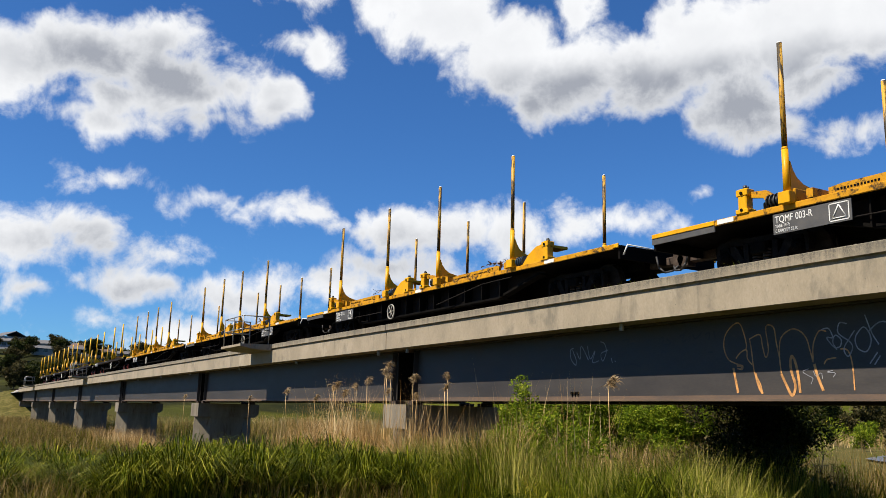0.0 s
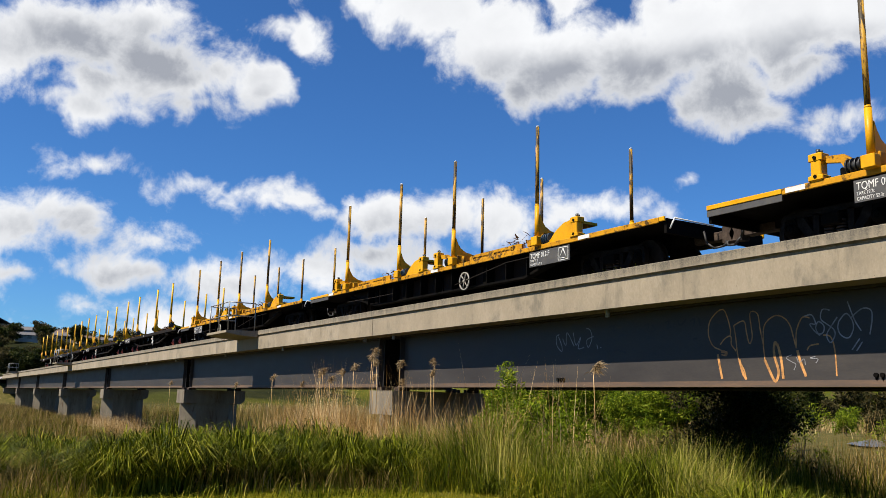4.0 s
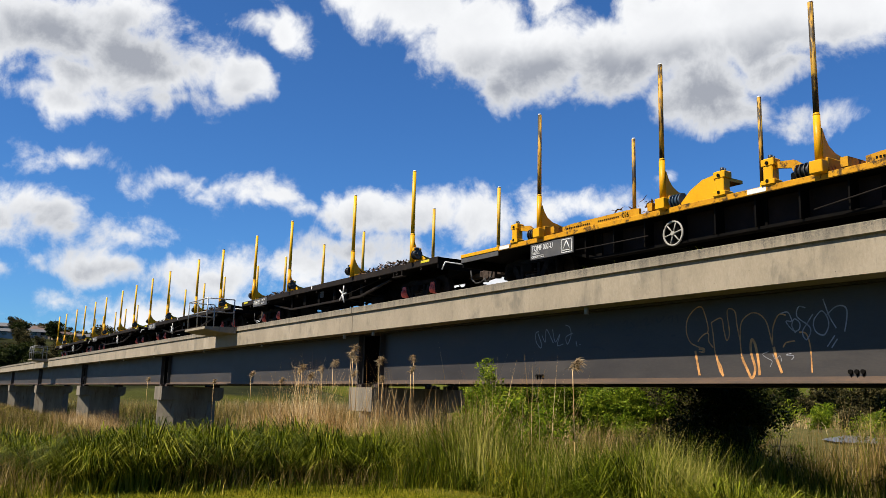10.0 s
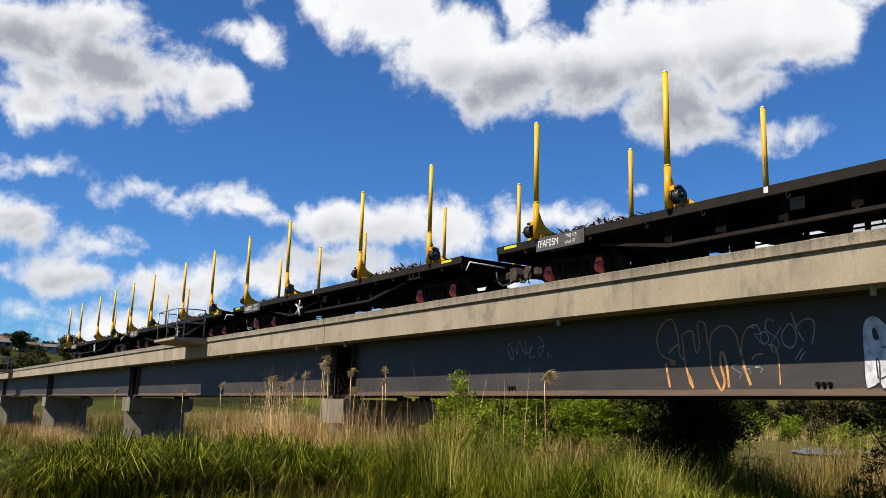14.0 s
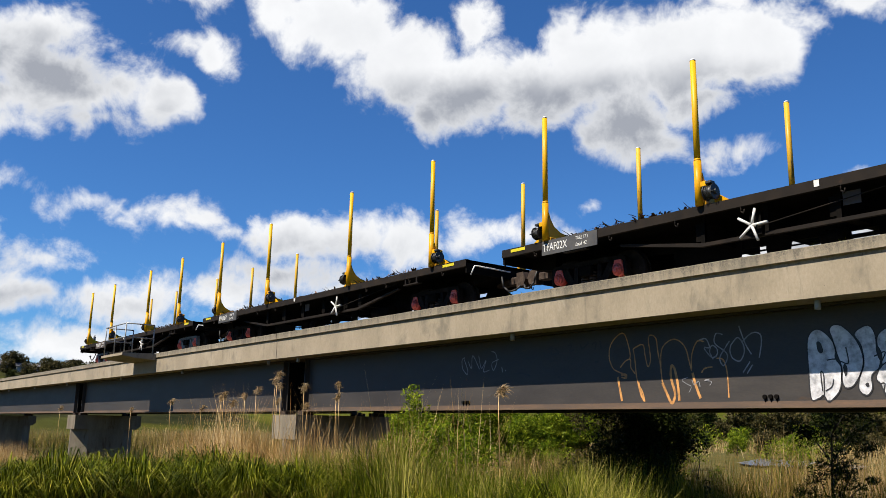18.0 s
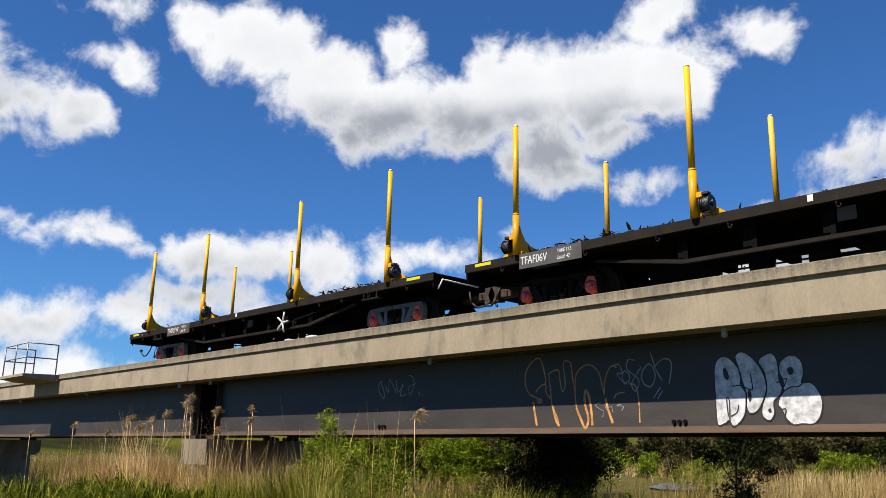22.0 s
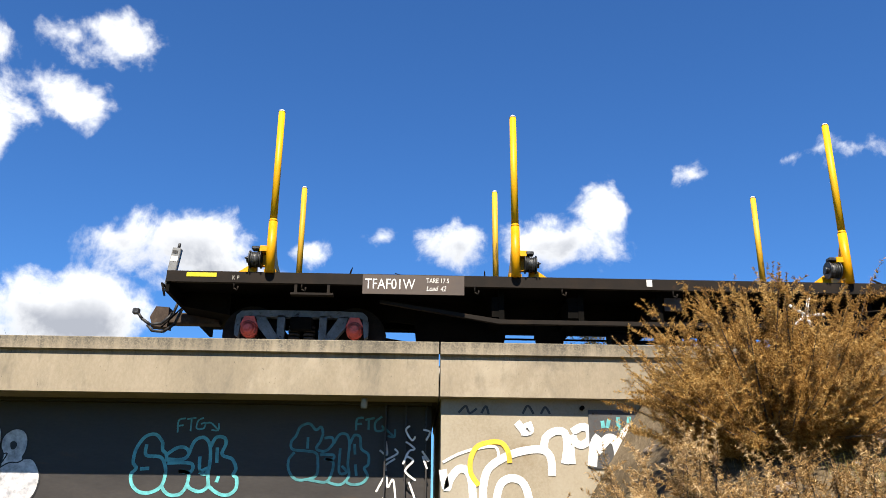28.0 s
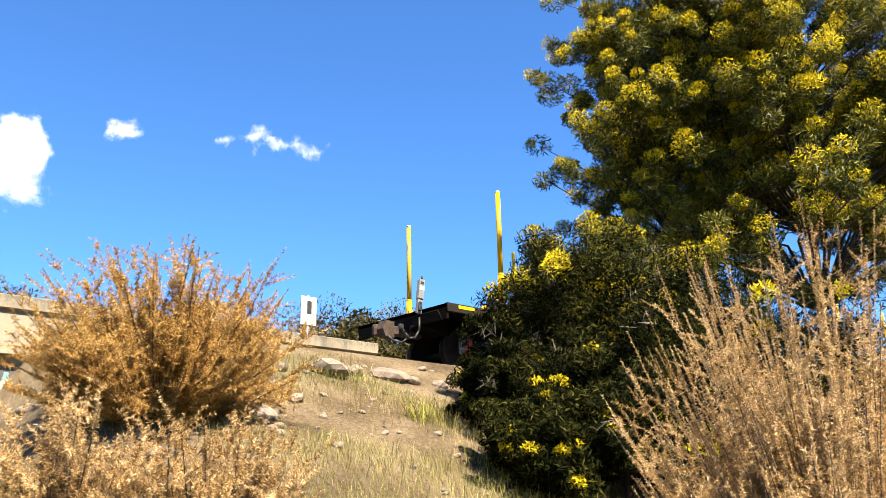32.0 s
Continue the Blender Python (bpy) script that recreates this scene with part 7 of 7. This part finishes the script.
def gorse(x, y, height, wide, seed, shoots, label="dead orange-brown gorse bush", deep=None, mat=None, fine=1.0):
    """Dead gorse: stems that fan out, each clothed with spiny side shoots."""
    rnd = random.Random(seed)
    g = tagged(new("gorse_bush"), label, "bush", "dead gorse on the bank")
    z = ground_z(x, y)
    g.location = (x, y, z - 0.05)
    stems, lines = Shape(), []
    deep = deep or wide
    for i in range(shoots):
        a, up = rnd.uniform(0, 6.28), rnd.uniform(0.05, 1.0)
        k = math.sqrt(1 - up ** 3)
        reach = rnd.uniform(0.55, 1.04)
        base = Vector((math.cos(a) * k * 0.07 * wide, math.sin(a) * k * 0.07 * deep, 0.02))
        tip = Vector((math.cos(a) * k * wide / 2 * reach, math.sin(a) * k * deep / 2 * reach, max(0.12, up * height * reach)))
        mid = base.lerp(tip, 0.5) + Vector((rnd.uniform(-0.08, 0.08), rnd.uniform(-0.08, 0.08), -0.05 * height * k))
        tip += Vector((rnd.uniform(-0.05, 0.05), rnd.uniform(-0.05, 0.05), 0.06 * height * k))
        if i % 2 == 0:
            stems.tube(base, mid, 0.011 * fine, 0.007 * fine, 5, False)
            stems.tube(mid, tip, 0.007 * fine, 0.002, 4, False)
        start = mid.lerp(tip, rnd.uniform(-0.7, 0.3))
        lines.append((start, tip))
        for _ in range(10):
            p = mid.lerp(tip, rnd.uniform(-0.75, 0.9))
            d = (tip - mid).normalized() * 0.8 + Vector((rnd.uniform(-1.2, 1.2), rnd.uniform(-1.2, 1.2), rnd.uniform(-0.6, 0.8)))
            lines.append((p, p + d.normalized() * rnd.uniform(0.12, 0.38)))
    part("stem", stems, TWIG, g, "grey bare stems")
    a, b = np.array([tuple(q) for q, _ in lines]), np.array([tuple(q) for _, q in lines])
    count = np.maximum(8, (np.linalg.norm(b - a, axis=1) * 270 / fine).astype(int))
    ia = np.repeat(np.arange(len(a)), count)
    u = gen.uniform(0, 1, len(ia))[:, None]
    d = (b - a)[ia]
    d /= np.linalg.norm(d, axis=1)[:, None]
    p = a[ia] + (b - a)[ia] * u
    r = gen.normal(0, 1, p.shape)
    r -= d * (r * d).sum(1)[:, None] * 0.75
    r = r / np.linalg.norm(r, axis=1)[:, None] + d * 0.35
    size = (0.05 * fine * (1.2 - 0.8 * u)) * gen.uniform(0.5, 1.3, len(ia))[:, None]
    side = np.cross(r, gen.normal(0, 1, r.shape))
    side /= np.linalg.norm(side, axis=1)[:, None]
    q = p + r * size
    t1, t2 = p + r * size * 0.6 + side * size * 0.3, p + r * size * 0.45 - side * size * 0.3
    w = np.cross(r, side) * 0.0026 * fine + side * 0.002
    v = np.stack([p - w, p + w, q, p + r * size * 0.2, t1, p + r * size * 0.32 + w, t2], 1).reshape(-1, 3)
    k = np.arange(len(p))[:, None] * 7
    f = np.concatenate([k + [0, 1, 2], k + [3, 5, 4], k + [3, 6, 5]], 1).reshape(-1, 3)
    part("foliage", tri_mesh("foliage", v, f, mat or GORSE), None, g, "dry orange-brown spines")
    return g


gorse(3.32, 7.75, 1.6, 3.0, 1, 300, "tall dead gorse bush, orange-brown, before the kerb")
gorse(3.9, 7.9, 1.5, 1.3, 2, 50, "dead gorse bush, orange-brown")
gorse(2.0, 6.2, 1.5, 1.9, 3, 130, "low dead gorse bush, pale brown", mat=GORSE_PALE)
gorse(1.15, 6.5, 1.55, 1.3, 4, 90, "low dead gorse bush, pale brown", mat=GORSE_PALE)
gorse(2.75, 5.6, 1.15, 1.6, 5, 100, "low dead gorse bush, pale brown", mat=GORSE_PALE)
gorse(6.25, 2.72, 3.4, 3.7, 7, 640, "large dead gorse bush, straw brown, close by", mat=GORSE_PALE, fine=0.72)
gorse(5.3, 2.95, 1.3, 1.5, 8, 170, "spreading dead gorse branch, straw brown", mat=GORSE_PALE, fine=0.72)
gorse(8.25, 7.75, 1.6, 0.8, 9, 46, "rust brown dead gorse beside the wattle")


def wattle(x, y, height, spread, seed, per, count, bloom, label, clump=0.13, lift=0.3, r0=0.12, mat=None, size=0.05):
    t = shrub("wattle_tree", seed, height, spread, mat or WATTLE, size, per, label, "tree", count, r0, clump, 0.17, TRUNK, lift, ((BLOSSOM, bloom * 0.62, 0.032, "blossom"), (TWIG, 0.06 if mat is SCRUB_SHADED else 0.25, 0.10, "deadwood")))
    tagged(t, group="wattles on the bank")
    return stand(t, x, y, seed)


wattle(14.0, 8.5, 10.4, 3.15, 41, 270, 250, 1.2, "tall dark green wattle tree with yellow blossom", 0.085, 0.3, 0.13, size=0.06)
wattle(15.4, 6.3, 9.4, 3.6, 42, 270, 220, 1.15, "tall dark green wattle tree with yellow blossom", 0.085, 0.3, 0.12, size=0.06)
wattle(10.4, 8.4, 2.5, 1.2, 43, 250, 35, 0.9, "young wattle with yellow blossom", 0.20, 0.2, 0.05, size=0.046)
wattle(9.1, 7.3, 2.6, 1.3, 44, 250, 35, 0.3, "bushy young wattle, green darkened for shade, and yellow", 0.22, 0.05, 0.05, SCRUB_SHADED, 0.046)
wattle(9.7, 6.2, 2.6, 1.6, 45, 250, 35, 0.2, "bushy young wattle, green darkened for shade, and yellow", 0.22, 0.05, 0.05, SCRUB_SHADED, 0.046)
wattle(8.6, 5.9, 1.7, 1.2, 46, 250, 30, 0.12, "low wattle scrub, dark green", 0.22, 0.05, 0.04, SCRUB_SHADED, 0.046)
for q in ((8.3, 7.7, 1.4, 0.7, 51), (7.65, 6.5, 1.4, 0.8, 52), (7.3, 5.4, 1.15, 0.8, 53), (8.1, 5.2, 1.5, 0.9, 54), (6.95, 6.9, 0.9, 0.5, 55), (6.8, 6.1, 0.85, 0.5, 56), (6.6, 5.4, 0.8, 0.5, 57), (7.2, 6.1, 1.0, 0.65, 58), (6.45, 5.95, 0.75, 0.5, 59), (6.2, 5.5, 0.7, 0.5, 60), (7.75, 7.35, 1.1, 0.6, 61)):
    wattle(*q, 190, 28, 0.14, "low wattle scrub, dark green", 0.24, 0.05, 0.03, SCRUB_SHADED, 0.046)
wattle(11.2, 5.6, 2.9, 1.8, 47, 250, 35, 0.1, "bushy wattle, green darkened for shade", 0.22, 0.05, 0.05, SCRUB_SHADED, 0.05)
wattle(11.5, 7.4, 3.3, 1.4, 48, 250, 35, 0.9, "young wattle with yellow blossom", 0.20, 0.2, 0.05, size=0.05)

# scrub on the far side of the line
for i, (x, y, s, k) in enumerate(((12.8, 18.0, 0.48, 2), (15.2, 21.0, 0.92, 7), (13.4, 21.4, 0.78, 7), (5.0, 21.0, 0.76, 7), (3.6, 21.6, 0.66, 7), (14.6, 18.6, 0.52, 2), (16.4, 19.0, 0.55, 2), (10.4, 19.5, 0.36, 3), (4.6, 19.8, 0.5, 2), (2.8, 20.6, 0.5, 1), (6.4, 19.0, 0.42, 3), (11.8, 19.5, 0.45, 3), (18.6, 19, 0.6, 1))):
    t = far_tree(k)
    tagged(t, "scrubby tree beyond the railway line", group="scrub beyond the line")
    stand(t, x, y, i * 2.2, s, 0.1)

# dry bank: stones, tufts
STONE_SHAPES = []
for i in range(4):
    bm = bmesh.new()
    bmesh.ops.create_icosphere(bm, subdivisions=2, radius=0.5)
    for q in bm.verts:
        q.co *= 1 + 0.45 * noise.noise(q.co * 1.7 + Vector((i * 9, 0, 0)))
        q.co.z *= 0.62
        q.co.z = max(q.co.z, -0.2)
    me = bpy.data.meshes.new("rock")
    bm.to_mesh(me)
    bm.free()
    me.materials.append(STONE)
    STONE_SHAPES.append(me)


def rock(x, y, size, k, turn, stretch=1.0):
    r = tagged(new("rock", STONE_SHAPES[k % 4]), "weathered grey-brown rock on the dry bank", "rock", "rocks on the bank")
    r.matrix_world = Matrix.LocRotScale((x, y, ground_z(x, y) + size * 0.05), Euler((0.2, 0.1, turn)), (size * stretch, size, size))


for i, q in enumerate(((4.35, 7.75, 0.42, 1.3), (6.2, 9.3, 0.42, 1.9), (6.75, 9.4, 0.34, 1.2), (7.35, 9.35, 0.40, 1.5), (7.65, 9.2, 0.26, 1.2), (5.5, 9.2, 0.22, 1.0), (5.0, 8.6, 0.20, 1.2), (3.6, 6.3, 0.24, 1.1), (3.0, 6.9, 0.2, 1.0), (4.6, 6.6, 0.12, 1.2), (7.2, 8.7, 0.16, 1.2), (6.9, 8.2, 0.13, 1.0), (5.6, 7.2, 0.10, 1.3), (4.2, 7.0, 0.12, 1.0))):
    rock(q[0], q[1], q[2], i, i * 1.9, q[3])
for i in range(150):
    r = random.Random(i)
    rock(r.uniform(2.5, 9), r.uniform(4.6, 10.3), r.uniform(0.02, 0.045) / (0.18 + 0.9 * r.random()), i, r.uniform(0, 6), r.uniform(0.8, 1.5))
meadow("bank_grass", 13000, (3.4, 6.9, 5.0, 9.7), (0.08, 0.36), (0.0025, 0.005), (0.2, 1.1), BANK_GREEN, "thin green grass on the dry bank", clump=(0.6, 2.0, -0.1))
meadow("bank_straw", 15000, (2.6, 8.0, 4.8, 10.4), (0.05, 0.26), (0.002, 0.004), (0.2, 1.3), GRASS_DRY, "thin dry grass on the bank", clump=(0.7, 5.0, 0.12))
meadow("bank_verge", 2200, (6.15, 6.75, 5.0, 7.6), (0.12, 0.42), (0.004, 0.008), (0.2, 1.2), LUSH, "green grass beside the worn path", clump=(0.8, 2.0, -0.1))

n = len(weeds_x)
v, f = blades(np.stack([weeds_x, np.full(n, 11.26) + gen.normal(0, 0.04, n), np.full(n, 3.92)], 1), gen.uniform(0.12, 0.42, n), gen.uniform(0.006, 0.014, n), gen.uniform(0.2, 0.9, n))
stuff("track_weeds", v, f, REED_GREEN, "small weeds growing beside the track", "weeds")
for k in range(len(far_kinds)):
    if k not in used:
        stand(far_tree(k), -300 - 20 * k, 60, k, 0.8, 0.2)


motions()
